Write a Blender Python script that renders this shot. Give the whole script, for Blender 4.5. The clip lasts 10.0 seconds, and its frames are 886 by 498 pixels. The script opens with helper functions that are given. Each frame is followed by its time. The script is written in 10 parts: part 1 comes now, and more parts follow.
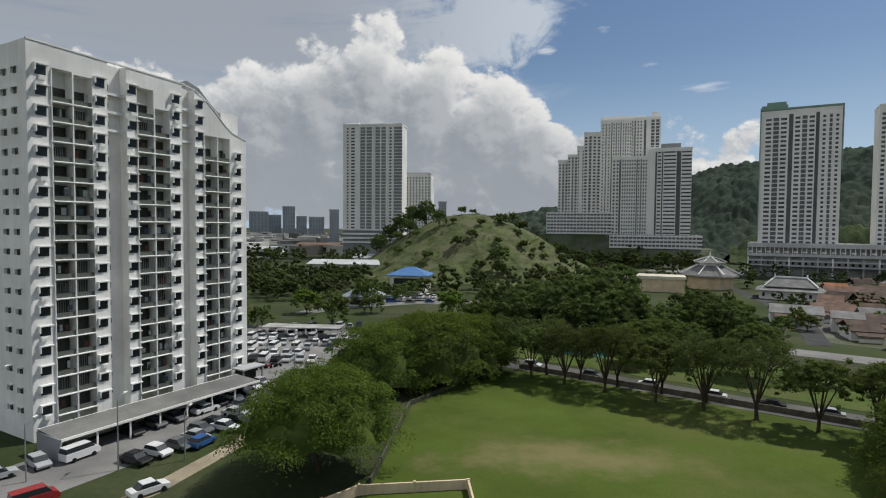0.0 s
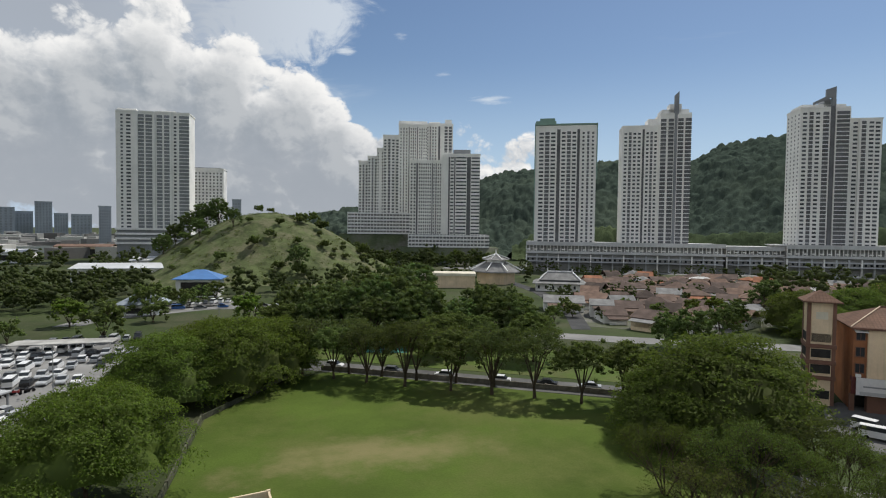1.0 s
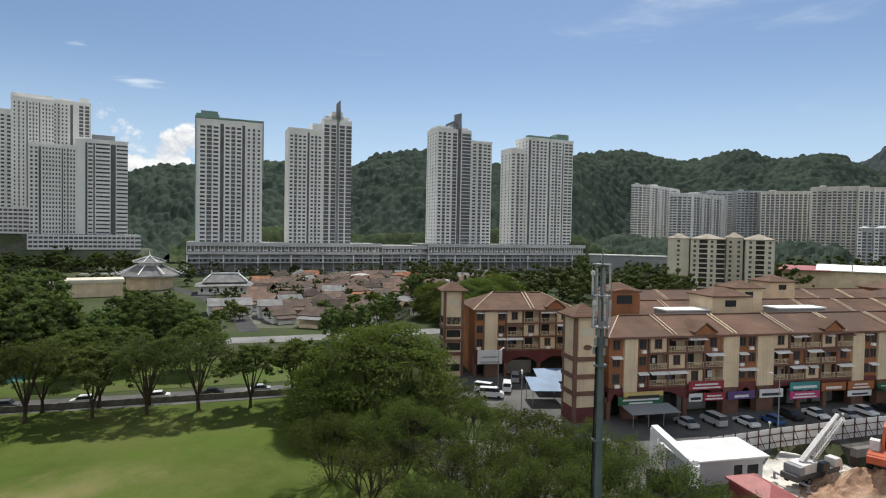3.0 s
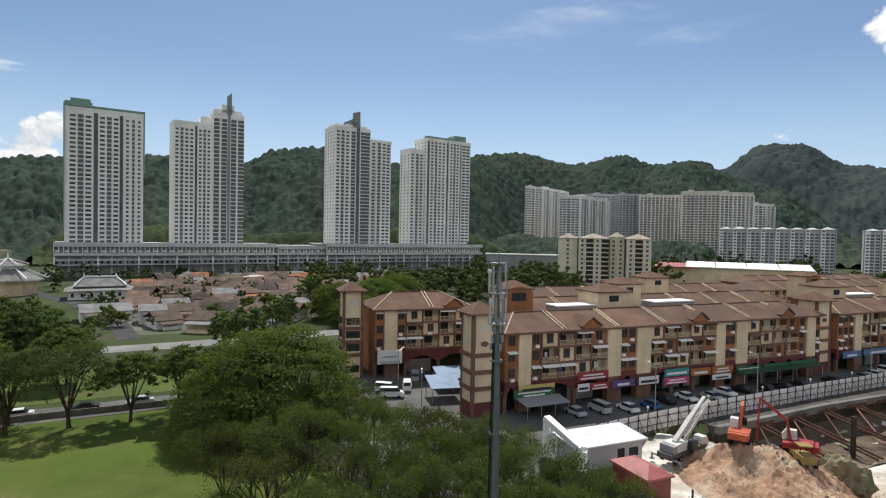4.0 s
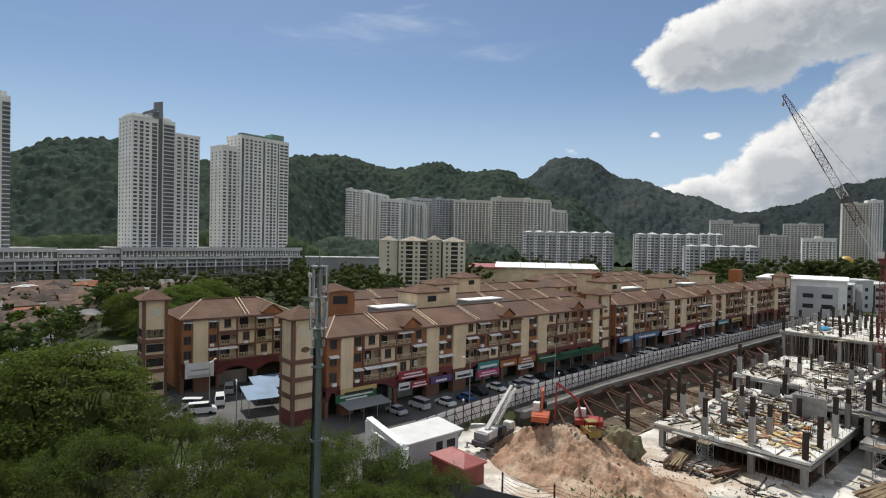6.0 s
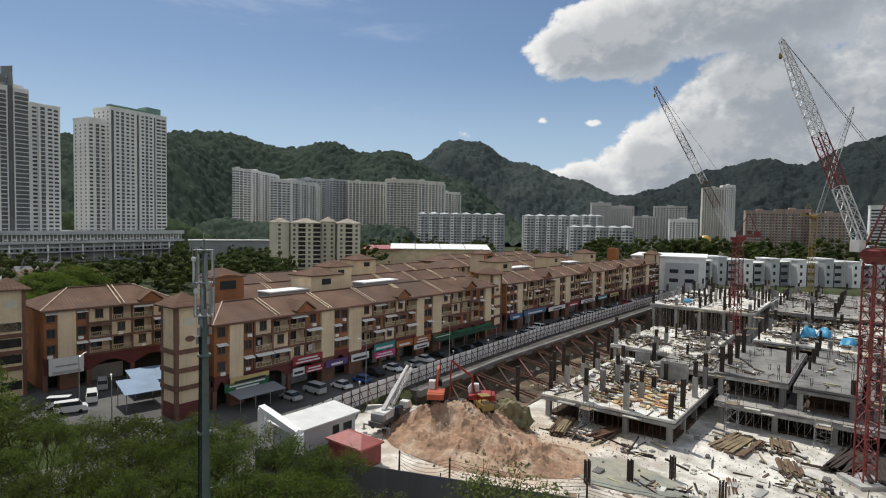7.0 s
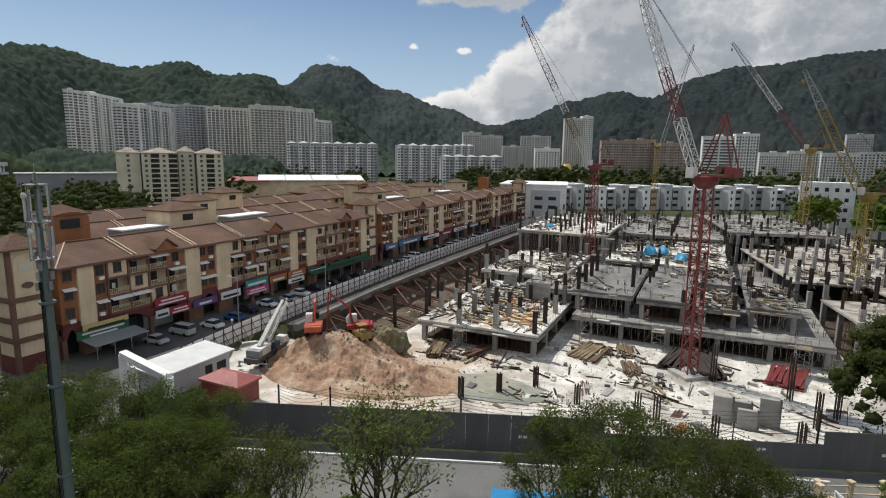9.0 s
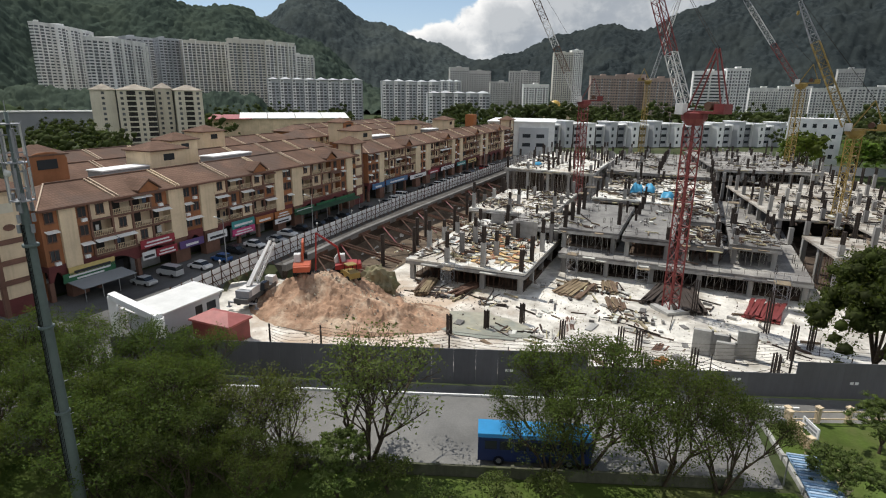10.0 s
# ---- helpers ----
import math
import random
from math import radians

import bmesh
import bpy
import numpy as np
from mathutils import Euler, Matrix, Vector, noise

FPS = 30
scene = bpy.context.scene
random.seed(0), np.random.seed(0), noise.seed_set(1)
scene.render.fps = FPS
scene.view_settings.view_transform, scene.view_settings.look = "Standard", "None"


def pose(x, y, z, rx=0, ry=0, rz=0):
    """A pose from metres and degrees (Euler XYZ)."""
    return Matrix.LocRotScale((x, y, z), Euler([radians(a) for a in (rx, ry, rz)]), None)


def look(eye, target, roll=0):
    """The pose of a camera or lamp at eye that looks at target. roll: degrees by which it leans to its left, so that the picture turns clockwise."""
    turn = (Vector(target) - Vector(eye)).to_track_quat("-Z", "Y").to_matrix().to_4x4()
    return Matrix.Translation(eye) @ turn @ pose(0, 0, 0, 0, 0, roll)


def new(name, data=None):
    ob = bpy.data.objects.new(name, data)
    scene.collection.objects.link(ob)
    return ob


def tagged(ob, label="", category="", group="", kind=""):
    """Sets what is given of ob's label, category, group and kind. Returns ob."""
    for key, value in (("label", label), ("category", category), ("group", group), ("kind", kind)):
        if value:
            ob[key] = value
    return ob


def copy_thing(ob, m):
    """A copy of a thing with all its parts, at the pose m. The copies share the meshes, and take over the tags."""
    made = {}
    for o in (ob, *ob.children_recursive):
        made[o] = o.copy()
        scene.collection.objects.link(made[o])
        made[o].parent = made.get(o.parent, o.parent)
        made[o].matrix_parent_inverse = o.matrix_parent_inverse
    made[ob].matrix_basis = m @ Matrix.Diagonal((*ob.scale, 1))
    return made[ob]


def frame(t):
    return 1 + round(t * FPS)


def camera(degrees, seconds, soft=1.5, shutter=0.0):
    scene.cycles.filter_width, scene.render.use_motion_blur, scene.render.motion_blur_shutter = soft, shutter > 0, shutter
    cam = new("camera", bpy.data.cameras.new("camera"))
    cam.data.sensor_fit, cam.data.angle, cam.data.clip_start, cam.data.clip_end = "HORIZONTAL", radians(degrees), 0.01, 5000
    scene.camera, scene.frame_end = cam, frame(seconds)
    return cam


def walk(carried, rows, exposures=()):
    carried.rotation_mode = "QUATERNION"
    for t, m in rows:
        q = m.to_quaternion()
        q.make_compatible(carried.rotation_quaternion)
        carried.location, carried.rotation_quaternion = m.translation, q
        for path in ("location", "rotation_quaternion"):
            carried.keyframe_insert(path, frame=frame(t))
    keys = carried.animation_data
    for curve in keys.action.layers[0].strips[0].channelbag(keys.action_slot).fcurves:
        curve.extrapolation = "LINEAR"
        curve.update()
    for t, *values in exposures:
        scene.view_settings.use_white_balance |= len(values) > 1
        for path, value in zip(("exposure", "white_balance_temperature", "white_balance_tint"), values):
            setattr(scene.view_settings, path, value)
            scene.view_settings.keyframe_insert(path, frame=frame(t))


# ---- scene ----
cam = camera(76.34, 10.0, soft=1.1)
EYE = 31.0
# seconds, heading (degrees clockwise from +y), pitch, roll
TURNS = [
    (0.0, 0.0, -2.36, 0.49), (0.5, 8.18, -2.3, 0.62), (1.0, 20.02, -2.16, 0.72), (1.5, 31.88, -1.96, 0.9),
    (2.0, 40.63, -1.81, 0.99), (2.5, 47.29, -1.7, 1.05), (3.0, 52.9, -1.63, 1.08), (4.5, 67.75, -1.42, 1.11),
    (5.0, 72.14, -1.37, 1.1), (6.5, 86.23, -1.2, 1.02), (7.0, 91.77, -2.52, 0.92), (7.5, 96.8, -4.48, 0.84),
    (8.0, 101.42, -6.48, 0.81), (8.5, 103.6, -7.99, 0.77), (9.0, 104.59, -9.39, 0.76), (9.5, 105.37, -12.22, 0.7),
    (10.0, 105.96, -15.54, 0.62),
]


def aim(heading, pitch, roll):
    h, p = radians(heading), radians(pitch)
    eye = Vector((0, 0, EYE))
    return look(eye, eye + Vector((math.sin(h) * math.cos(p), math.cos(h) * math.cos(p), math.sin(p))) * 100, roll)


walk(cam, [(t, aim(h, p, r)) for t, h, p, r in TURNS], exposures=[(0.0, -0.34), (1.0, -0.12), (2.0, 0.06), (3.0, 0.12), (5.0, 0.06), (7.0, -0.18), (8.5, -0.2), (9.5, -0.1), (10.0, 0.0)])

# ---- light: a high sun over the far side, a blue sky with heaped clouds ----
SUN_AZ, SUN_EL = 62.0, 56.0
sun_way = Vector((math.sin(radians(SUN_AZ)) * math.cos(radians(SUN_EL)), math.cos(radians(SUN_AZ)) * math.cos(radians(SUN_EL)), math.sin(radians(SUN_EL))))
sun = new("sun", bpy.data.lights.new("sun", "SUN"))
sun.data.energy, sun.data.angle, sun.data.color = 4.5, radians(0.6), (1.0, 0.972, 0.90)
sun.matrix_basis = look(sun_way * 100, (0, 0, 0))


class Nodes:
    """Short hand for a node tree."""

    def __init__(self, tree):
        self.t = tree
        tree.nodes.clear()

    def add(self, kind, **settings):
        n = self.t.nodes.new(kind)
        for k, v in settings.items():
            setattr(n, k, v)
        return n

    def put(self, node, slot, value):
        if isinstance(value, bpy.types.NodeSocket):
            self.t.links.new(value, node.inputs[slot])
        elif value is not None:
            node.inputs[slot].default_value = value
        return node

    def math(self, op, a, b=None, c=None, clamp=False):
        n = self.add("ShaderNodeMath", operation=op, use_clamp=clamp)
        for i, v in enumerate((a, b, c)):
            self.put(n, i, v)
        return n.outputs[0]

    def mix(self, fac, a, b, mode="MIX"):
        n = self.add("ShaderNodeMix", data_type="RGBA", blend_type=mode)
        self.put(n, 0, fac)
        self.put(n, 6, a)
        self.put(n, 7, b)
        return n.outputs[2]

    def noise(self, vector, scale, detail=4.0, rough=0.55, out=0, warp=0.0):
        n = self.add("ShaderNodeTexNoise")
        self.put(n, "Vector", vector)
        self.put(n, "Scale", scale)
        self.put(n, "Detail", detail)
        self.put(n, "Roughness", rough)
        self.put(n, "Distortion", warp)
        return n.outputs[out]

    def span(self, value, a, b, c=0.0, d=1.0, smooth=False):
        n = self.add("ShaderNodeMapRange", interpolation_type="SMOOTHSTEP" if smooth else "LINEAR")
        for i, v in enumerate((value, a, b, c, d)):
            self.put(n, i, v)
        return n.outputs[0]


def build_sky():
    world = bpy.data.worlds.new("sky")
    scene.world = world
    world.use_nodes = True
    k = Nodes(world.node_tree)
    sky = k.add("ShaderNodeTexSky", sky_type="NISHITA", sun_disc=False, sun_elevation=radians(SUN_EL), sun_rotation=radians(SUN_AZ),
                air_density=1.0, dust_density=0.35, ozone_density=3.2)
    way = k.add("ShaderNodeTexCoord").outputs["Generated"]
    xyz = k.add("ShaderNodeSeparateXYZ")
    k.put(xyz, 0, way)
    az = k.math("MULTIPLY", k.math("ARCTAN2", xyz.outputs[0], xyz.outputs[1]), 57.2958)
    el = k.math("MULTIPLY", k.math("ARCSINE", xyz.outputs[2]), 57.2958)

    def chart(daz, de):
        c = k.add("ShaderNodeCombineXYZ")
        k.put(c, 0, k.math("ADD", az, daz))
        k.put(c, 1, k.math("MULTIPLY", k.math("ADD", el, de), 1.25))
        return c.outputs[0]

    def heap(a0, e0, wa, we, da=0.0, de=0.0):
        """A soft dome of cloud: 1 in its middle, 0 on its rim, below 0 outside."""
        u = k.math("DIVIDE", k.math("SUBTRACT", k.math("ADD", az, da), a0), wa)
        v = k.math("DIVIDE", k.math("SUBTRACT", k.math("ADD", el, de), e0), we)
        return k.math("SUBTRACT", 1.0, k.math("SQRT", k.math("ADD", k.math("MULTIPLY", u, u), k.math("MULTIPLY", v, v))))

    # the heaped cloud over the city, the two banks over the site, and unseen cloud added behind as fill light
    big = ((-17.5, 8, 6.5, 6.5), (-12, 9.5, 5.5, 7.5), (-6.8, 11, 4.6, 8.6), (-1.5, 9.5, 5, 8.2), (4.5, 8.5, 4.8, 6.6), (9, 6.8, 4.2, 5.6), (12, 4.6, 4, 4.4), (-3, 4, 17, 5), (-38, 6, 20, 8),
           (104.0, 16.7, 4.4, 2.7), (110, 17.6, 8.5, 3.9), (121, 19.6, 13, 5.4), (137, 22, 17, 9), (106.5, 3.6, 4.6, 2.6), (112, 5.6, 4.6, 4.6), (117.5, 7.2, 6.5, 5.4), (121, 12.6, 7, 4.2), (127, 8.2, 12, 7.6), (143, 10, 16, 10),
           (165, 13, 24, 11), (-100, 26, 55, 24), (-160, 22, 40, 18))
    small = ((25.0, 6.4, 5.2, 2.4), (94.3, 8.6, 1.0, 0.5), (101.4, 10.3, 0.32, 0.2), (106.3, 10.0, 0.42, 0.17))

    def mass(da=0.0, de=0.0):
        out = None
        for h in big:
            out = heap(*h, da, de) if out is None else k.math("SMOOTH_MAX", out, heap(*h, da, de), 0.10)
        for h in small:
            out = k.math("SMOOTH_MAX", out, k.math("SUBTRACT", k.math("MULTIPLY", heap(*h, da, de), 0.13), 0.06), 0.02)
        return out

    def billow(at):
        """Rounded cauliflower knobs of four sizes."""
        bend = k.add("ShaderNodeVectorMath", operation="MULTIPLY_ADD")
        k.put(bend, 0, k.noise(at, 0.35, 3.0, 0.6, out=1))
        bend.inputs[1].default_value = (1.7, 1.7, 0.0)
        k.put(bend, 2, at)
        total = k.math("MULTIPLY", k.noise(at, 0.12, 4.0, 0.5), 0.5)
        for sc, amp in ((0.19, 0.48), (0.43, 0.26), (1.0, 0.14), (2.3, 0.075), (5.0, 0.035)):
            v = k.add("ShaderNodeTexVoronoi", feature="F1", voronoi_dimensions="2D")
            k.put(v, "Vector", bend.outputs[0])
            k.put(v, "Scale", sc)
            d = v.outputs["Distance"]
            total = k.math("ADD", total, k.math("MULTIPLY", k.math("SUBTRACT", 1.0, k.math("MULTIPLY", d, d)), amp))
        return k.math("SUBTRACT", total, 0.97)

    puff = billow(chart(0.0, 0.0))
    # the same heaps looked up a little nearer the sun: the difference is light and shade
    lean = k.span(az, 2.0, 122.0, 0.55, -0.55)
    toward = billow(chart(lean, 0.65))
    shape = mass()
    beyond = mass(k.math("MULTIPLY", lean, 4.0), 2.6)
    body = k.math("ADD", k.math("MULTIPLY", shape, 1.35), puff)
    rim = k.span(az, 40.0, 90.0, 0.0, 0.06)
    cover = k.span(k.math("ADD", body, k.math("MULTIPLY", rim, 0.2)), -0.05, k.math("ADD", rim, 0.11), smooth=True)
    depth = k.span(body, 0.0, 0.8)
    lit = k.span(k.math("ADD", k.math("MULTIPLY", k.math("SUBTRACT", puff, toward), 1.0), k.math("MULTIPLY", k.math("SUBTRACT", shape, beyond), 0.5)), -0.22, 0.34, smooth=True)
    shade = k.mix(depth, (0.54, 0.58, 0.63, 1), (0.315, 0.36, 0.41, 1))
    cloud = k.mix(k.math("MULTIPLY", lit, k.span(depth, 0.2, 1.0, 1.0, 0.35)), shade, (1.02, 1.01, 0.99, 1))
    # thick cloud over the site is grey underneath, and the foot of the great heap fades
    belly = k.math("MULTIPLY", k.math("MULTIPLY", k.span(depth, 0.35, 1.0, 0.0, 0.65, smooth=True), k.span(az, 80.0, 95.0)), k.span(lit, 0.25, 0.9, 1.0, 0.15))
    foot = k.math("MULTIPLY", k.math("MULTIPLY", k.span(el, 4.0, 14.5, 0.9, 0.0, smooth=True), k.span(az, 22.0, 14.0)), k.span(lit, 0.5, 1.0, 1.0, 0.4))
    cloud = k.mix(k.math("MAXIMUM", belly, foot), cloud, (0.40, 0.435, 0.485, 1))
    # unseen clouds across from the sun, brightened as sunlit to fill shaded walls
    across = k.math("COSINE", k.math("MULTIPLY", k.math("SUBTRACT", az, SUN_AZ), 0.0174533))
    cloud = k.mix(k.span(across, -0.35, -0.9, 0.0, 0.7, smooth=True), cloud, (0.84, 0.88, 0.94, 1))
    # high veil, thick over the city side and in streaks elsewhere
    flat_way = k.add("ShaderNodeCombineXYZ")
    k.put(flat_way, 0, k.math("ADD", k.math("MULTIPLY", az, 0.6), k.math("MULTIPLY", el, -0.9)))
    k.put(flat_way, 1, k.math("MULTIPLY", el, 3.2))
    wisp = k.noise(flat_way.outputs[0], 0.05, 6.0, 0.6, warp=0.6)
    side = k.span(az, -20.0, 20.0, 0.32, -0.085, smooth=True)
    # a bright plume over the top of the great heap
    plume = k.span(k.math("ADD", heap(5.0, 20.0, 9.0, 7.0), k.math("MULTIPLY", k.math("SUBTRACT", k.noise(chart(0.0, 0.0), 0.2, 6.0, 0.62, warp=1.2), 0.5), 2.2)), -0.1, 1.0, 0.0, 0.34, smooth=True)
    # small torn streaks beside it
    for a0, e0, wa, we in ((10.0, 16.9, 1.7, 0.75), (15.5, 18.3, 1.7, 0.9), (24.4, 12.7, 3.4, 0.7), (20.0, 15.0, 2.2, 0.5)):
        torn = k.math("ADD", heap(a0, e0, wa, we), k.math("MULTIPLY", k.math("SUBTRACT", k.noise(flat_way.outputs[0], 0.5, 4.0, 0.6), 0.5), 1.6))
        plume = k.math("MAXIMUM", plume, k.span(torn, 0.0, 1.0, 0.0, 0.32, smooth=True))
    veil = k.math("MULTIPLY", k.span(k.math("ADD", wisp, k.math("ADD", side, plume)), 0.50, 0.80, smooth=True), 0.78)
    lifted = k.add("ShaderNodeVectorMath", operation="SCALE")
    k.put(lifted, 0, sky.outputs[0])
    k.put(lifted, 3, SKY)
    out = k.mix(veil, lifted.outputs[0], k.mix(k.span(az, -15.0, 12.0, smooth=True), (0.49, 0.52, 0.56, 1), (0.78, 0.84, 0.90, 1)))
    haze = k.span(el, 0.0, 17.0, 0.72, 0.0, smooth=True)
    out = k.mix(haze, out, (0.55, 0.71, 0.90, 1))
    out = k.mix(cover, out, cloud)
    bg = k.add("ShaderNodeBackground")
    k.put(bg, 0, out)
    k.put(bg, 1, 1.0)
    k.t.links.new(bg.outputs[0], k.add("ShaderNodeOutputWorld").inputs[0])


SKY = 0.09
build_sky()

# ---- materials ----
def paint(name, colour, rough=0.8, grain=8.0, stain=0.35, vary=0.18, bump=0.0, metal=0.0, islands=0.0, pieces=0.0, second=None, streaks=0.0, worn=None, ribs=0.0):
    """A weathered surface: two sizes of mottling, optional run-down streaks and a second colour in patches."""
    m = bpy.data.materials.new(name)
    m.use_nodes = True
    k = Nodes(m.node_tree)
    at = k.add("ShaderNodeTexCoord").outputs["Object"]
    fine, wide = k.noise(at, grain, 5.0, 0.6), k.noise(at, stain, 5.0, 0.6)
    dark = tuple(v * (1 - vary * 1.6) for v in colour) + (1,)
    light = tuple(min(1, v * (1 + vary)) for v in colour) + (1,)
    out = k.mix(k.span(wide, 0.3, 0.7), dark, light)
    if second:
        out = k.mix(k.span(k.noise(at, stain * 0.6, 6.0, 0.65), 0.48, 0.62), out, tuple(second) + (1,))
    out = k.mix(k.span(fine, 0.25, 0.75, 0.0, vary * 1.5), out, tuple(v * 0.45 for v in colour) + (1,))
    if worn:
        # a bare patch of its own shape: middle x and y, half length, half width, colour
        xyz = k.add("ShaderNodeSeparateXYZ")
        k.put(xyz, 0, at)
        u = k.math("DIVIDE", k.math("SUBTRACT", xyz.outputs[0], worn[0]), worn[2])
        v = k.math("DIVIDE", k.math("SUBTRACT", xyz.outputs[1], worn[1]), worn[3])
        ring = k.math("SQRT", k.math("ADD", k.math("MULTIPLY", u, u), k.math("MULTIPLY", v, v)))
        patch = k.math("ADD", ring, k.math("MULTIPLY", k.noise(at, 0.12, 6.0, 0.65), 2.2))
        out = k.mix(k.span(patch, 1.1, 2.1, 0.85, 0.0, smooth=True), out, tuple(worn[4]) + (1,))
    if streaks:
        squash = k.add("ShaderNodeMapping")
        k.put(squash, 0, at)
        squash.inputs["Scale"].default_value = (1.2, 1.2, 0.05)
        out = k.mix(k.span(k.noise(squash.outputs[0], 1.6, 4.0, 0.6), 0.5, 0.75, 0.0, streaks), out, tuple(v * 0.4 for v in colour) + (1,))
    if ribs:
        # courses that run down the slope, uneven in tone
        sep = k.add("ShaderNodeSeparateXYZ")
        k.put(sep, 0, at)
        wave = k.math("ABSOLUTE", k.math("SINE", k.math("MULTIPLY", sep.outputs[0], 3.14159 / ribs)))
        row = k.math("ABSOLUTE", k.math("SINE", k.math("MULTIPLY", sep.outputs[1], 3.14159 / (ribs * 1.3))))
        out = k.mix(k.span(k.math("MINIMUM", wave, row), 0.0, 0.45, 0.55, 0.0), out, tuple(v * 0.35 for v in colour) + (1,))
    if islands or pieces:
        pick = k.add("ShaderNodeNewGeometry").outputs["Random Per Island"] if islands else k.add("ShaderNodeObjectInfo").outputs["Random"]
        amount = islands or pieces
        hsv = k.add("ShaderNodeHueSaturation")
        k.put(hsv, "Hue", k.span(pick, 0, 1, 0.5 - amount * 0.06, 0.5 + amount * 0.06))
        k.put(hsv, "Value", k.span(pick, 0, 1, 1 - amount, 1 + amount))
        k.put(hsv, "Color", out)
        out = hsv.outputs[0]
    b = k.add("ShaderNodeBsdfPrincipled")
    k.put(b, "Base Color", out)
    k.put(b, "Roughness", k.span(fine, 0.2, 0.8, max(0.05, rough - 0.1), min(1, rough + 0.1)))
    k.put(b, "Metallic", metal)
    k.put(b, "Specular IOR Level", 0.12 if rough >= 0.85 else 0.4)
    if bump:
        n = k.add("ShaderNodeBump")
        k.put(n, "Strength", 0.6)
        k.put(n, "Distance", bump)
        k.put(n, "Height", fine)
        k.put(b, "Normal", n.outputs[0])
    k.t.links.new(b.outputs[0], k.add("ShaderNodeOutputMaterial").inputs[0])
    return m


def leafy(name, colour, spread=0.35):
    """Leaves: matt, a little light shines through, each clump of its own tone."""
    m = bpy.data.materials.new(name)
    m.use_nodes = True
    k = Nodes(m.node_tree)
    pick = k.add("ShaderNodeNewGeometry").outputs["Random Per Island"]
    whole = k.add("ShaderNodeObjectInfo").outputs["Random"]
    at = k.add("ShaderNodeTexCoord").outputs["Object"]
    hsv = k.add("ShaderNodeHueSaturation")
    tone = k.math("ADD", k.math("MULTIPLY", pick, 0.7), k.math("MULTIPLY", k.noise(at, 0.35, 3.0), 0.6))
    k.put(hsv, "Hue", k.span(k.math("ADD", k.math("MULTIPLY", whole, 0.6), k.math("MULTIPLY", pick, 0.4)), 0, 1, 0.468, 0.522))
    k.put(hsv, "Saturation", k.span(pick, 0, 1, 0.85, 1.1))
    k.put(hsv, "Value", k.math("MULTIPLY", k.span(tone, 0.1, 1.1, 1 - spread, 1 + spread * 1.3), k.span(whole, 0, 1, 0.72, 1.22)))
    k.put(hsv, "Color", tuple(colour) + (1,))
    d, tr, gl = k.add("ShaderNodeBsdfDiffuse"), k.add("ShaderNodeBsdfTranslucent"), k.add("ShaderNodeBsdfGlossy")
    k.put(d, 0, hsv.outputs[0])
    k.put(tr, 0, k.mix(0.5, hsv.outputs[0], (0.16, 0.22, 0.02, 1)))
    k.put(gl, 0, (0.30, 0.32, 0.24, 1))
    k.put(gl, "Roughness", 0.6)
    a, b = k.add("ShaderNodeMixShader"), k.add("ShaderNodeMixShader")
    k.put(a, 0, 0.4)
    k.put(a, 1, d.outputs[0])
    k.put(a, 2, tr.outputs[0])
    k.put(b, 0, 0.02)
    k.put(b, 1, a.outputs[0])
    k.put(b, 2, gl.outputs[0])
    k.t.links.new(b.outputs[0], k.add("ShaderNodeOutputMaterial").inputs[0])
    return m


def glazing(name, colour=(0.03, 0.04, 0.05), rough=0.12):
    m = bpy.data.materials.new(name)
    m.use_nodes = True
    k = Nodes(m.node_tree)
    b = k.add("ShaderNodeBsdfPrincipled")
    pick = k.add("ShaderNodeNewGeometry").outputs["Random Per Island"]
    k.put(b, "Base Color", k.mix(pick, tuple(v * 0.5 for v in colour) + (1,), tuple(v * 1.8 for v in colour) + (1,)))
    k.put(b, "Roughness", rough)
    k.put(b, "Specular IOR Level", 0.35)
    k.t.links.new(b.outputs[0], k.add("ShaderNodeOutputMaterial").inputs[0])
    return m


WHITE = paint("white_render", (0.86, 0.85, 0.82), 0.85, 6, 0.12, 0.12, streaks=0.2)
WHITE2 = paint("white_ledge", (0.83, 0.83, 0.81), 0.8, 6, 0.3, 0.1)
CREAM = paint("cream_render", (0.72, 0.575, 0.395), 0.85, 6, 0.2, 0.14, streaks=0.3)
TERRA = paint("terracotta_render", (0.345, 0.152, 0.075), 0.85, 6, 0.2, 0.2, streaks=0.3)
BROWN = paint("brown_trim", (0.19, 0.10, 0.07), 0.8, 6, 0.3, 0.2)
MAROON = paint("maroon_render", (0.15, 0.042, 0.04), 0.8, 6, 0.3, 0.2)
TILE = paint("clay_roof_tile", (0.19, 0.115, 0.082), 0.9, 3.0, 0.15, 0.28, bump=0.03, second=(0.135, 0.095, 0.077), ribs=0.55)
GREYW = paint("grey_white_render", (0.86, 0.845, 0.80), 0.85, 3, 0.06, 0.08, streaks=0.14)
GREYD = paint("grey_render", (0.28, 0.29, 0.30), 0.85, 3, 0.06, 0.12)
CONC = paint("concrete", (0.42, 0.41, 0.385), 0.9, 5, 0.25, 0.25, bump=0.01, streaks=0.3)
CONCD = paint("wet_dark_concrete", (0.20, 0.19, 0.18), 0.85, 4, 0.2, 0.25)
MOSSY = paint("mossy_concrete", (0.115, 0.115, 0.08), 0.95, 3, 0.3, 0.3, second=(0.07, 0.08, 0.04), streaks=0.4)
ASPH = paint("asphalt", (0.075, 0.075, 0.075), 0.9, 6, 0.1, 0.3, bump=0.005)
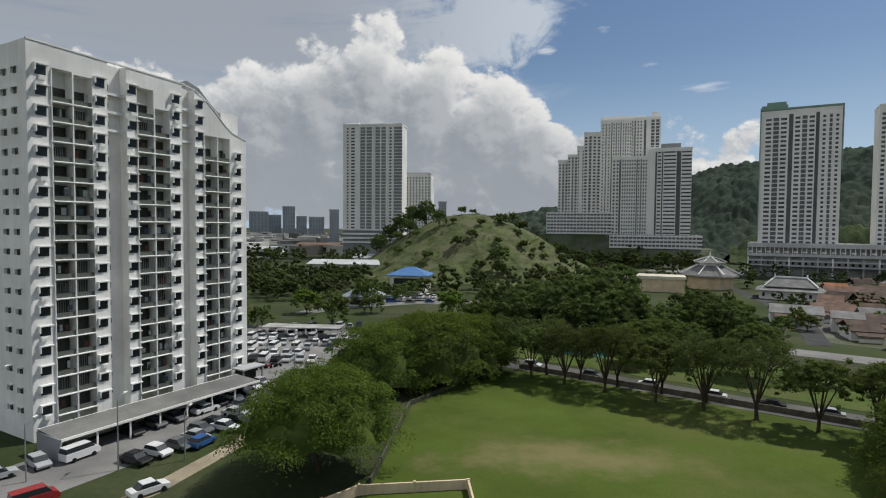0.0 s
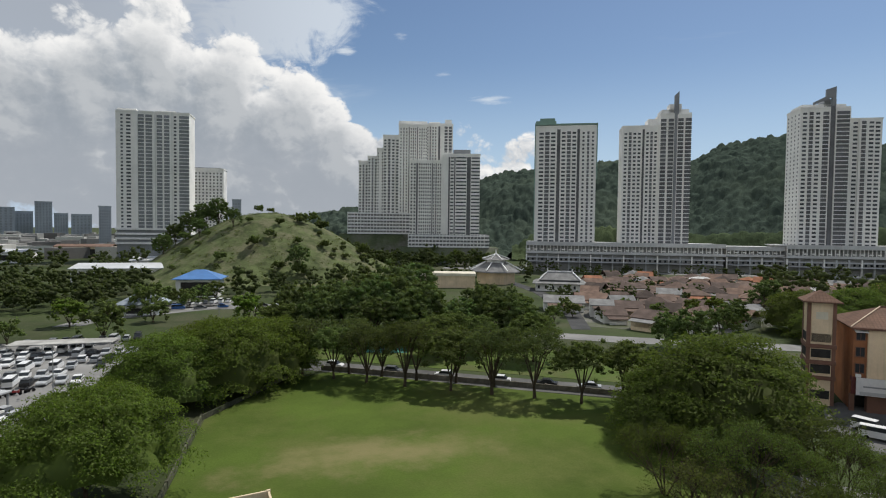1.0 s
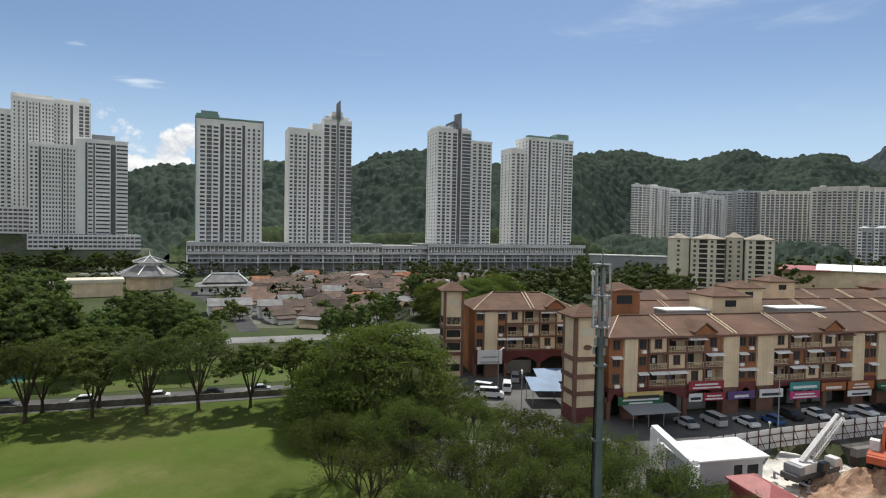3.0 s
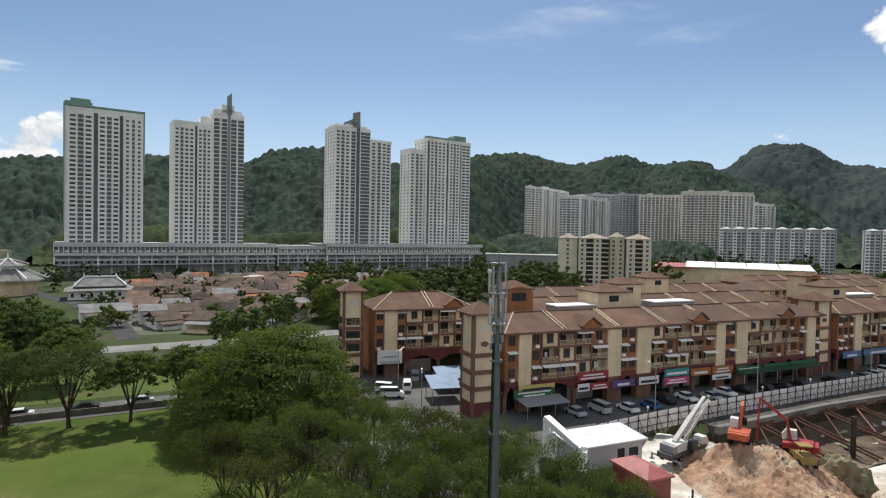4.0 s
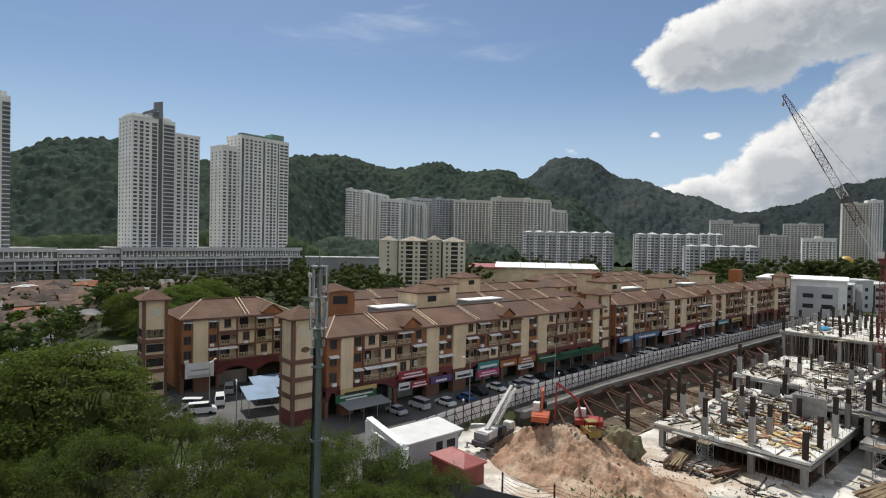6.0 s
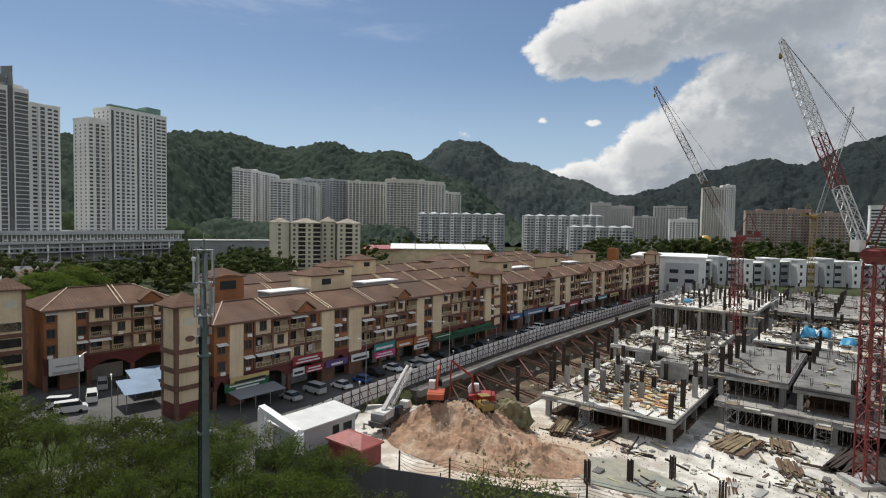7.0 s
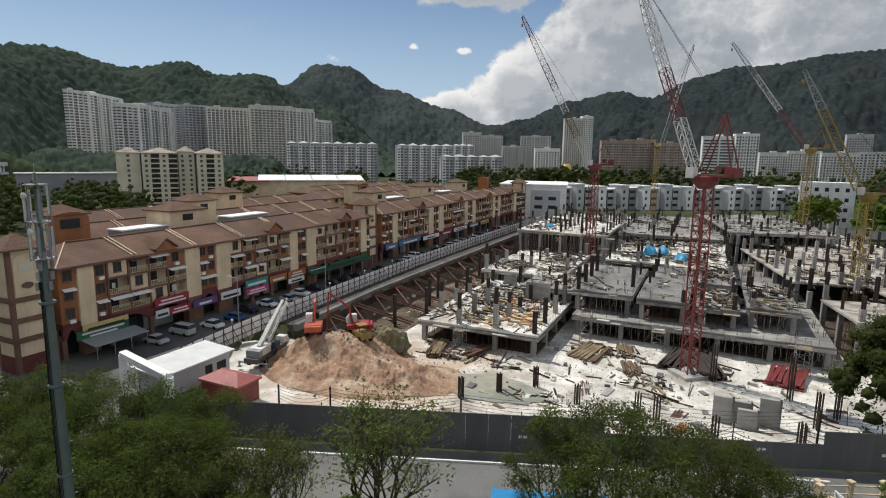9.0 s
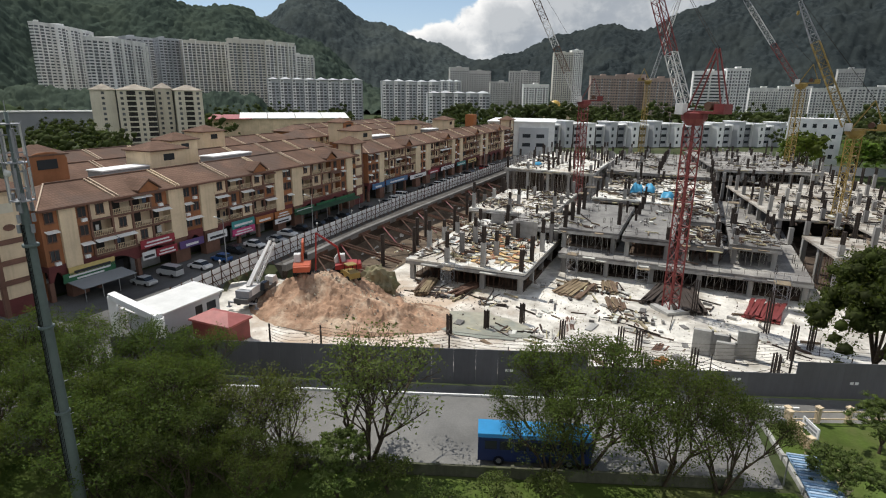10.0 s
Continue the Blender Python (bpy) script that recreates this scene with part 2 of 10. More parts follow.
ASPHM = paint("street_asphalt", (0.135, 0.132, 0.127), 0.9, 6, 0.1, 0.3, bump=0.005)
ASPHL = paint("worn_asphalt", (0.25, 0.245, 0.235), 0.9, 6, 0.08, 0.25, bump=0.005)
LAND = paint("rough_ground", (0.05, 0.068, 0.024), 0.95, 1.2, 0.03, 0.3, second=(0.085, 0.085, 0.05), bump=0.05)
GRASS = paint("mown_grass", (0.076, 0.112, 0.018), 0.95, 3.5, 0.06, 0.2, second=(0.100, 0.116, 0.030), bump=0.05, worn=(17.0, 74.5, 22.0, 8.0, (0.19, 0.165, 0.075)))
SOIL = paint("orange_soil", (0.42, 0.265, 0.175), 0.95, 2.6, 0.4, 0.34, second=(0.58, 0.45, 0.33), bump=0.2)
SITE = paint("site_ground", (0.77, 0.73, 0.655), 0.95, 1.3, 0.24, 0.28, second=(0.35, 0.315, 0.265), bump=0.08, worn=(22.0, -43.0, 34.0, 25.0, (0.50, 0.37, 0.265)))
# near-black that stands in for the shade inside rooms and openings
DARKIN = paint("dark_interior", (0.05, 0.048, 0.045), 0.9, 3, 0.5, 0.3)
GLASS = glazing("window_glass", (0.022, 0.026, 0.03), 0.22)
METAL = paint("galvanised_steel", (0.42, 0.43, 0.44), 0.45, 6, 0.5, 0.15, metal=0.7)
GREENW = paint("green_glass_frame", (0.20, 0.31, 0.25), 0.5, 3, 0.1, 0.12)

# ---- mesh building ----
class Mesh:
    """Collects boxes, prisms, tubes and sheets into one mesh."""

    def __init__(self):
        self.v, self.f = [], []

    def add(self, verts, faces):
        n = len(self.v)
        self.v.extend(tuple(p) for p in verts)
        self.f.extend(tuple(i + n for i in f) for f in faces)
        return self

    def box(self, x0, x1, y0, y1, z0, z1):
        return self.add([(x0, y0, z0), (x1, y0, z0), (x1, y1, z0), (x0, y1, z0), (x0, y0, z1), (x1, y0, z1), (x1, y1, z1), (x0, y1, z1)],
                        [(3, 2, 1, 0), (4, 5, 6, 7), (0, 1, 5, 4), (1, 2, 6, 5), (2, 3, 7, 6), (3, 0, 4, 7)])

    def prism(self, outline, z0, z1):
        n = len(outline)
        low, high = [(x, y, z0) for x, y in outline], [(x, y, z1) for x, y in outline]
        return self.add(low + high, [tuple(reversed(range(n))), tuple(range(n, 2 * n))] + [(i, (i + 1) % n, n + (i + 1) % n, n + i) for i in range(n)])

    def across(self, outline, x0, x1):
        """An outline in (y, z), drawn out along x."""
        n = len(outline)
        a, b = [(x0, y, z) for y, z in outline], [(x1, y, z) for y, z in outline]
        return self.add(a + b, [tuple(reversed(range(n))), tuple(range(n, 2 * n))] + [(i, (i + 1) % n, n + (i + 1) % n, n + i) for i in range(n)])

    def along(self, outline, y0, y1):
        """An outline in (x, z), drawn out along y."""
        n = len(outline)
        a, b = [(x, y0, z) for x, z in outline], [(x, y1, z) for x, z in outline]
        return self.add(a + b, [tuple(range(n)), tuple(reversed(range(n, 2 * n)))] + [(i, n + i, n + (i + 1) % n, (i + 1) % n) for i in range(n)])

    def tube(self, p, q, r0, r1=None, n=6, caps=True):
        p, q, r1 = Vector(p), Vector(q), r0 if r1 is None else r1
        d = (q - p).normalized()
        a = d.orthogonal().normalized()
        b = d.cross(a)
        ring = [a * math.cos(6.28319 * i / n) + b * math.sin(6.28319 * i / n) for i in range(n)]
        faces = [(i, (i + 1) % n, n + (i + 1) % n, n + i) for i in range(n)]
        if caps:
            faces += [tuple(reversed(range(n))), tuple(range(n, 2 * n))]
        return self.add([p + v * r0 for v in ring] + [q + v * r1 for v in ring], faces)

    def rope(self, points, r, n=4):
        """A bent tube through some points."""
        verts = []
        for i, p in enumerate(points):
            d = (Vector(points[min(i + 1, len(points) - 1)]) - Vector(points[max(i - 1, 0)])).normalized()
            a = d.cross(Vector((0, 0, 1))).normalized()
            b = d.cross(a)
            verts += [Vector(p) + a * (r * math.cos(6.28319 * j / n)) + b * (r * math.sin(6.28319 * j / n)) for j in range(n)]
        return self.add(verts, [(i * n + j, i * n + (j + 1) % n, (i + 1) * n + (j + 1) % n, (i + 1) * n + j) for i in range(len(points) - 1) for j in range(n)])

    def beam(self, p, q, w, h=None):
        return self.tube(p, q, w * 0.7, w * 0.7, 4)

    def turned(self, profile, n=16, x=0, y=0):
        """A profile of (radius, height), turned round an upright axis."""
        verts = [(x + r * math.cos(6.28319 * i / n), y + r * math.sin(6.28319 * i / n), z) for r, z in profile for i in range(n)]
        faces = [(j * n + i, j * n + (i + 1) % n, (j + 1) * n + (i + 1) % n, (j + 1) * n + i) for j in range(len(profile) - 1) for i in range(n)]
        m = len(profile) - 1
        return self.add(verts, faces + [tuple(reversed(range(n))), tuple(m * n + i for i in range(n))])

    def grid(self, xs, ys, height):
        n = len(ys)
        return self.add([(x, y, height(x, y)) for x in xs for y in ys],
                        [(i * n + j, (i + 1) * n + j, (i + 1) * n + j + 1, i * n + j + 1) for i in range(len(xs) - 1) for j in range(n - 1)])

    def data(self, name, material, smooth=False):
        me = bpy.data.meshes.new(name)
        me.from_pydata(self.v, [], self.f)
        me.materials.append(material)
        if smooth:
            me.shade_smooth()
        return me


def quick_mesh(name, verts, faces, material, smooth=False):
    """Mesh data from arrays; all faces have the same number of corners."""
    me = bpy.data.meshes.new(name)
    n, k = faces.shape
    me.vertices.add(len(verts))
    me.vertices.foreach_set("co", verts.astype(np.float32).ravel())
    me.loops.add(n * k)
    me.loops.foreach_set("vertex_index", faces.astype(np.int32).ravel())
    me.polygons.add(n)
    me.polygons.foreach_set("loop_start", np.arange(0, n * k, k, dtype=np.int32))
    me.update(calc_edges=True)
    me.materials.append(material)
    if smooth:
        me.shade_smooth()
    return me


def part(name, mesh, material, parent=None, label="", m=None, smooth=False, kind=""):
    """One mesh object, under a thing or a part. mesh: a Mesh, or mesh data to be shared."""
    ob = new(name, mesh.data(name, material, smooth) if isinstance(mesh, Mesh) else mesh)
    if parent is not None:
        ob.parent = parent
    if m is not None:
        ob.matrix_basis = m
    return tagged(ob, label, kind=kind)


def thing(name, m, label, category, group=""):
    ob = new(name)
    ob.empty_display_size = 0.2
    ob.matrix_basis = m
    return tagged(ob, label, category, group)


def setting(name, mesh, material, label="", m=None, smooth=False, category=""):
    return tagged(part(name, mesh, material, None, label, m, smooth), category=category, kind="structure")


def polar(az, d, z=0.0):
    return Vector((math.sin(radians(az)) * d, math.cos(radians(az)) * d, z))


def facing(x, y, az, z=0.0):
    """A frame at (x, y) whose +x runs along the heading az and whose -y side faces 90 degrees to the right of it."""
    return pose(x, y, z, 0, 0, 90 - az)


rnd = random.Random(7)

# ---- the ground ----
STREET = facing(91.6, 34.6, 129.7)            # x along the row of shops, -y out over the street and the site


def street(s, q, z=0.0):
    return STREET @ Vector((s, -q, z))


def to_street(x, y):
    v = STREET.inverted() @ Vector((x, y, 0))
    return v.x, -v.y


def smooth_step(a, b, x):
    t = min(1, max(0, (x - a) / (b - a)))
    return t * t * (3 - 2 * t)


def knoll(x, y):
    """The grassy hill with terraces."""
    dx, dy = (x - 20) / 76, (y - 385) / 88
    r = math.sqrt(dx * dx + dy * dy)
    h = 38.5 * (1 - smooth_step(0.1, 1.28, r))
    return h + (noise.noise((x * 0.03, y * 0.03, 3)) * 2.2 if r < 1.2 else 0)


def site_front(q):
    return max(-8.0, -5.4 + (q - 41) * 0.3728)


def land(x, y):
    z = knoll(x, y)
    s, q = to_street(x, y)
    if (22 < q < 150 and site_front(q) + 5 < s < 226) or (11 < q <= 22 and 34 < s < 226) or (19 < q <= 22 and 8 < s <= 34):
        z -= 9
    return z


def build_ground():
    far = [150 * 1.35 ** i for i in range(1, 12)]
    xs = [-v - 100 for v in reversed(far)] + [-100 + 4 * i for i in range(106)] + [320 + v for v in far]
    ys = [-v - 150 for v in reversed(far)] + [-150 + 5 * i for i in range(126)] + [475 + v for v in far]
    setting("ground", Mesh().grid(xs, ys, land), LAND, "rough green ground with bare patches", smooth=True, category="ground")
    hill = Mesh().grid([-75 + 3 * i for i in range(70)], [285 + 3.2 * i for i in range(65)], lambda x, y: knoll(x, y) + (0.08 if knoll(x, y) > 0.4 else -0.5))
    setting("grassy_hill", hill, paint("hill_grass", (0.106, 0.130, 0.052), 0.95, 0.9, 0.16, 0.40, second=(0.16, 0.155, 0.09), bump=0.35), "low grassy hill with terraces and scrub", smooth=True, category="hill")


def sheet(name, outline, z, material, label, category="ground", thick=0.25):
    return setting(name, Mesh().prism(outline, z - thick, z), material, label, category=category)


build_ground()
sheet("playing_field", [(45, 38), (62, 58), (69.5, 81.5), (19, 119.5), (10, 117), (-5, 96), (-8.5, 64), (-8, 44)], 0.06, GRASS, "mown green playing field worn bare in the middle", "field")

HOARD_A, HOARD_B = Vector((61.2, 6.5, 0)), Vector((38.96, -57.3, 0))


def hoard(u, out=0.0, z=0.0):
    """A point u of the way along the near hoarding, out metres towards the park."""
    d = (HOARD_B - HOARD_A).normalized()
    return HOARD_A + d * (u * 67.6) + Vector((d.y, -d.x, 0)) * out + Vector((0, 0, z))


def flat(points):
    return [(p.x, p.y) for p in points]


sheet("road", flat([hoard(-0.55, 0.1), hoard(2.2, 0.1), hoard(2.2, 5.2), hoard(0.80, 5.2), hoard(0.77, 14.9), hoard(-0.7, 14.9)]), 0.04, paint("dusty_asphalt", (0.19, 0.186, 0.178), 0.9, 6, 0.12, 0.25, second=(0.23, 0.222, 0.205), bump=0.005), "wide worn asphalt road beside the hoarding", "road")
sheet("forecourt", [(83, 45), (95, 36), (112, 44), (112, 60), (103, 71), (96.5, 69), (88, 62)], 0.055, ASPHM, "worn asphalt forecourt before the shop wing", "road")
sheet("shop_street", flat([street(-20, -2), street(240, -2), street(240, 13), street(20, 15), street(-6, 34), street(-24, 30)]), 0.03, ASPHM, "asphalt street in front of the shops", "road")

# ---- wooded hills ----
def skyline(az, knots):
    """The elevation of a skyline, in degrees, eased from summit to saddle."""
    if az <= knots[0][0]:
        return knots[0][1]
    for (a0, e0), (a1, e1) in zip(knots, knots[1:]):
        if az <= a1:
            return e0 + (e1 - e0) * (1 - math.cos(math.pi * (az - a0) / (a1 - a0))) / 2
    return knots[-1][1]


NEAR = ((4, 0.2), (12, 2.0), (19, 3.9), (28.5, 5.9), (37, 6.7), (43, 6.2), (47, 7.9), (51, 8.1), (58, 6.85), (70, 8.2), (76, 7.1), (80.5, 7.85), (83.5, 6.9), (86.7, 7.0), (93, 4.6), (100, 0.2))
FOOT = ((67, -1.6), (69.5, 0.3), (71.5, 0.1), (75, 0.0), (80, -0.2), (85.8, -0.1), (88, -0.4), (89.5, -1.8))
CLEARED = ((27, -1.6), (30, -0.1), (36, 0.35), (40, 0.0), (45, -0.25), (50, 0.1), (58.5, 0.55), (66, 0.2), (70, -1.4))
FAR = ((78, 0.5), (86, 5.0), (89, 6.3), (92.3, 8.2), (95.2, 8.1), (99, 6.3), (105, 4.5), (109, 3.0), (118, 0.4))
EAST = ((103, 0.3), (110, 3.0), (112, 3.6), (117, 5.2), (121.5, 6.0), (124, 5.45), (128, 7.0), (131, 7.8), (135, 8.0), (138, 8.4), (150, 8.0), (168, 3.0))


def crowns(x, y, size, seed):
    """Round tree tops of uneven size, close together: height over the hillside, for arrays of points."""
    def pick(i, j, salt):
        h = np.sin(i * 127.1 + j * 311.7 + salt * 74.7 + seed) * 43758.5453
        return h - np.floor(h)
    u, v = x / size, y / size
    i0, j0 = np.floor(u), np.floor(v)
    out = np.zeros_like(u)
    for di in (-1, 0, 1):
        for dj in (-1, 0, 1):
            i, j = i0 + di, j0 + dj
            r = 0.42 + 0.42 * pick(i, j, 3)
            q = ((u - i - pick(i, j, 1)) ** 2 + (v - j - pick(i, j, 2)) ** 2) / r ** 2
            out = np.maximum(out, np.sqrt(np.clip(1 - q, 0, 1)) * r * (0.8 + 0.7 * pick(i, j, 4)))
    return out * size


def build_hills():
    def hill(name, label, az0, az1, foot, crest, knots, steps, n, size, cover=None, folds=22):
        verts = np.zeros((steps + 1, n + 1, 3))
        for i in range(steps + 1):
            a = az0 + (az1 - az0) * i / steps
            c, f = crest(a), foot(a)
            top = EYE + c * math.tan(radians(skyline(a, knots))) - size * 0.8
            for j in range(n + 1):
                t = j / n
                d = f + (c - f) * t * 1.18
                rise_t = smooth_step(0, 1.0, min(1.0, t * 1.18)) ** 0.8
                z = (top + 1) * rise_t - 1 - max(0, t * 1.18 - 1) * 160
                p = polar(a, d)
                fold = noise.fractal((p.x * 0.006, p.y * 0.006, 0), 1.0, 2.0, 4) * folds * math.sin(math.pi * min(1, t * 1.18))
                verts[i, j] = p.x, p.y, z + fold
        x, y = verts[..., 0], verts[..., 1]
        tops = np.maximum(1.0 * crowns(x, y, size, 1.0), 0.9 * crowns(x, y, size * 0.62, 3.0))
        verts[..., 2] += tops + 0.3 * crowns(x, y, size * 0.4, 2.0)
        verts += np.random.RandomState(steps).normal(size=verts.shape) * size * np.array([0.025, 0.025, 0.035])
        k = (np.arange(steps)[:, None] * (n + 1) + np.arange(n)[None]).ravel()
        me = quick_mesh(name, verts.reshape(-1, 3), np.stack([k, k + n + 1, k + n + 2, k + 1], axis=1), cover or FOREST, True)
        tagged(new(name, me), label, "hill", kind="structure")

    hill("wooded_hill_near", "long ridge covered in dense green forest", 3, 100, lambda a: 575 + 230 * smooth_step(62, 73, a), lambda a: 930 + 230 * smooth_step(62, 73, a), NEAR, 860, 124, 8.5)
    hill("wooded_foothill", "low wooded rise in front of the slab blocks", 67, 89.5, lambda a: 575, lambda a: 645, FOOT, 260, 26, 7.0, None, 3)
    hill("hill_foot", "light green bushes on the cleared foot of the hill", 27, 70, lambda a: 540, lambda a: 572, CLEARED, 300, 16, 4.0, FOREST_LIGHT, 2)
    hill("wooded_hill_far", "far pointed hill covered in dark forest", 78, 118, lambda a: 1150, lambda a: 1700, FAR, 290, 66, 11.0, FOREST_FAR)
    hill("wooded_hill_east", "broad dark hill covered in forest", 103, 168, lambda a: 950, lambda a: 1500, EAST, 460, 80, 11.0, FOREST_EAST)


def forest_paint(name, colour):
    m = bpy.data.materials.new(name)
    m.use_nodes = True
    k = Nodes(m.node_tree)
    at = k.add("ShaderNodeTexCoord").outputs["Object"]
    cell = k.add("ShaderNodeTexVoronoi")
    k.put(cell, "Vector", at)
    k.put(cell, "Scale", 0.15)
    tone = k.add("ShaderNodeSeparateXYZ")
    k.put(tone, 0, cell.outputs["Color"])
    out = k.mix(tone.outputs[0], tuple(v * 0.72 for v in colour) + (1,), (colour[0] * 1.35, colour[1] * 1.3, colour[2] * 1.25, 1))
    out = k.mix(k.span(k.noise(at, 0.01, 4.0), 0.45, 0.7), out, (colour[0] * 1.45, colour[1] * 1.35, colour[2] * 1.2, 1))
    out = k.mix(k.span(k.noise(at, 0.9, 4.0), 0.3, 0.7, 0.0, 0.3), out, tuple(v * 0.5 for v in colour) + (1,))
    b = k.add("ShaderNodeBsdfDiffuse")
    k.put(b, 0, out)
    n = k.add("ShaderNodeBump")
    k.put(n, "Strength", 0.7)
    k.put(n, "Distance", 1.2)
    k.put(n, "Height", k.noise(at, 0.5, 5.0, 0.6))
    k.put(b, "Normal", n.outputs[0])
    k.t.links.new(b.outputs[0], k.add("ShaderNodeOutputMaterial").inputs[0])
    return m


# cool blue-grey of distance haze is mixed into the three hill colours
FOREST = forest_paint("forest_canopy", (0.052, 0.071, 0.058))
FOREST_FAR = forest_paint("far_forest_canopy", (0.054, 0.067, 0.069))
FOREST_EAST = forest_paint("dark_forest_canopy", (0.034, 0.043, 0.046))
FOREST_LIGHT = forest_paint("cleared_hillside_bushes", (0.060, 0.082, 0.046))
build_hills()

# ---- distant towers ----
def line_hit(az, m, back=0.0):
    """Where the heading az from the eye meets the front line of the frame m, set back by some metres: its x along the line, and the distance."""
    inv = m.inverted()
    o, d = inv @ Vector((0, 0, 0)), inv.to_3x3() @ polar(az, 1.0)
    k = (back - o.y) / d.y
    return (o + d * k).x, k


def high_rise(name, label, m, w, d, z0, z1, fh, bays, wall, glass=None, category="tower block", roof=None, sides=0, group="", trim=None, ledge=None, out=(), deep=1.4):
    """A block with a front towards -y. bays: (from, to, kind) in shares of the width; out: stretches that stand forward."""
    b = thing(name, m, label, category, group)
    part("wall", Mesh().box(0, w, 0, d, z0, z1), wall, b)
    glass, trim, ledge = glass or FARGLASS, trim or DARKTRIM, ledge or WHITE2
    win, led, slot, fin = Mesh(), Mesh(), Mesh(), Mesh()
    n = int((z1 - z0 - 1.2) / fh)
    for i, (u, v) in enumerate(out):
        part("bay_wall", Mesh().box(u * w, v * w, -deep, 0.0, z0, z1 - (2.4 if i % 2 else 0.6)), wall, b, "wall bay that stands forward")
    for x0, x1, kind in bays:
        a, c = x0 * w, x1 * w
        f = -deep if any(u <= (x0 + x1) / 2 <= v for u, v in out) else 0.0
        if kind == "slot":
            # a dark strip flush with the wall imitates a shaded recess
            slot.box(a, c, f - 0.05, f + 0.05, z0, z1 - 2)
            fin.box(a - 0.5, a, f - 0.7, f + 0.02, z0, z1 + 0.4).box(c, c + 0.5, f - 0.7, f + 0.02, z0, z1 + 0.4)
        elif kind == "fin":
            fin.box(a, c, f - 0.9, f + 0.02, z0, z1 + 0.6)
        else:
            for i in range(n):
                z = z0 + i * fh + 0.9
                if kind == "win":
                    win.box(a, c, f - 0.06, f + 0.02, z, z + fh * 0.5)
                    led.box(a - 0.1, c + 0.1, f - 0.35, f + 0.02, z - 0.25, z - 0.05)
                elif kind == "tall":
                    win.box(a, c, f - 0.06, f + 0.02, z, z + fh * 0.52)
                elif kind == "bal":
                    slot.box(a, c, f - 0.04, f + 0.05, z - 0.45, z + fh - 1.05)
                    led.box(a, c, f - 0.9, f + 0.02, z - 0.95, z - 0.45)
                elif kind == "hood":
                    win.box(a, c, f - 0.06, f + 0.02, z, z + fh * 0.4)
                    led.box(a - 0.1, c + 0.1, f - 0.5, f + 0.02, z + fh * 0.42, z + fh * 0.48)
    for j in range(sides):
        for i in range(n):
            z = z0 + i * fh + 0.9
            y = d * (j + 0.5) / sides
            win.box(w - 0.02, w + 0.05, y - 0.8, y + 0.8, z, z + fh * 0.45)
            win.box(-0.05, 0.02, y - 0.8, y + 0.8, z, z + fh * 0.45)
    for nm, mesh, mat, lab in (("window_field", win, glass, "rows of dark windows"), ("ledge_field", led, ledge, "pale ledges and balcony fronts"), ("recess_field", slot, trim, "dark vertical strips for shaded recesses"), ("fin_field", fin, wall, "slim wall fins")):
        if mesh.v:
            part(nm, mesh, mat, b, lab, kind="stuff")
    top = Mesh().box(-0.3, w + 0.3, -0.3, d + 0.3, z1 - 0.3, z1 + 0.9)
    part("parapet", top, wall, b)
    if roof:
        for x0, x1, y0, y1, h, mat in roof:
            part("roof_house", Mesh().box(x0 * w, x1 * w, y0 * d, y1 * d, z1, z1 + h), mat, b)
    return b


def rise(el, d):
    return EYE + d * math.tan(radians(el))


PODIUM = facing(208, 385, 120)
TOWER = "tall towers over the long podium"


def groups_of(bays):
    """Every other run of windows between the dark recess strips stands forward."""
    stops = sorted([0.0] + [x for a, c, kind in bays if kind == "slot" for x in (a, c)] + [1.0])
    runs = [(a, c) for a, c in zip(stops[::2], stops[1::2]) if c - a > 0.1]
    if len(runs) == 1:
        a, c = runs[0]
        return [(a + (c - a) * 0.26, a + (c - a) * 0.74)]
    return runs[1::2] if len(runs) < 4 else runs[::2]


def tower_on(az0, az1, el, back, depth, bays, name, label, roof=None, sides=0, fh=3.0, wall=None, z0=20.0, yaw=0.0):
    x0, k0 = line_hit(az0, PODIUM, back)
    x1, k1 = line_hit(az1, PODIUM, back)
    m = PODIUM @ pose(x0, back, 0, 0, 0, yaw)
    return high_rise(name, label, m, x1 - x0, depth, z0, rise(el, (k0 + k1) / 2), fh, bays, wall or GREYW, roof=roof, sides=sides, group=TOWER, out=groups_of(bays))


def three(a, b, n=3, share=0.62, kind="win"):
    step = (b - a) / n
    return [(a + step * (i + 0.5 - share / 2), a + step * (i + 0.5 + share / 2), "bal" if kind == "win" and n in (3, 4) and i == 1 else kind) for i in range(n)]


SLOPE = paint("overgrown_slope", (0.10, 0.125, 0.065), 0.95, 0.6, 0.05, 0.35, second=(0.17, 0.165, 0.14), bump=0.2)


def grid_bays(n, share=0.55):
    """Windows in columns, with a dark strip in place of a shaded recess after every third."""
    out = []
    for i in range(n):
        a = i / n
        out.append((a + 0.5 / n - share / n / 2, a + 0.5 / n + share / n / 2, "bal" if i % 3 == 1 else "tall"))
        if i % 3 == 2:
            out.append((a + 0.92 / n, a + 1.04 / n, "slot"))
    return out


# dark trim; also painted shade of recesses, lifted a little for haze
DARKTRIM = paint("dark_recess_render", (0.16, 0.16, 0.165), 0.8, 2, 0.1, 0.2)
# window colour lifted from black to imitate haze and reflected sky
FARGLASS = paint("dark_far_window", (0.085, 0.09, 0.096), 0.3, 2, 0.1, 0.2, islands=0.5)


# grey that carries the shade of the podium's open floors
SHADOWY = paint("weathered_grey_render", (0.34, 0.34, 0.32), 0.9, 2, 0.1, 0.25)


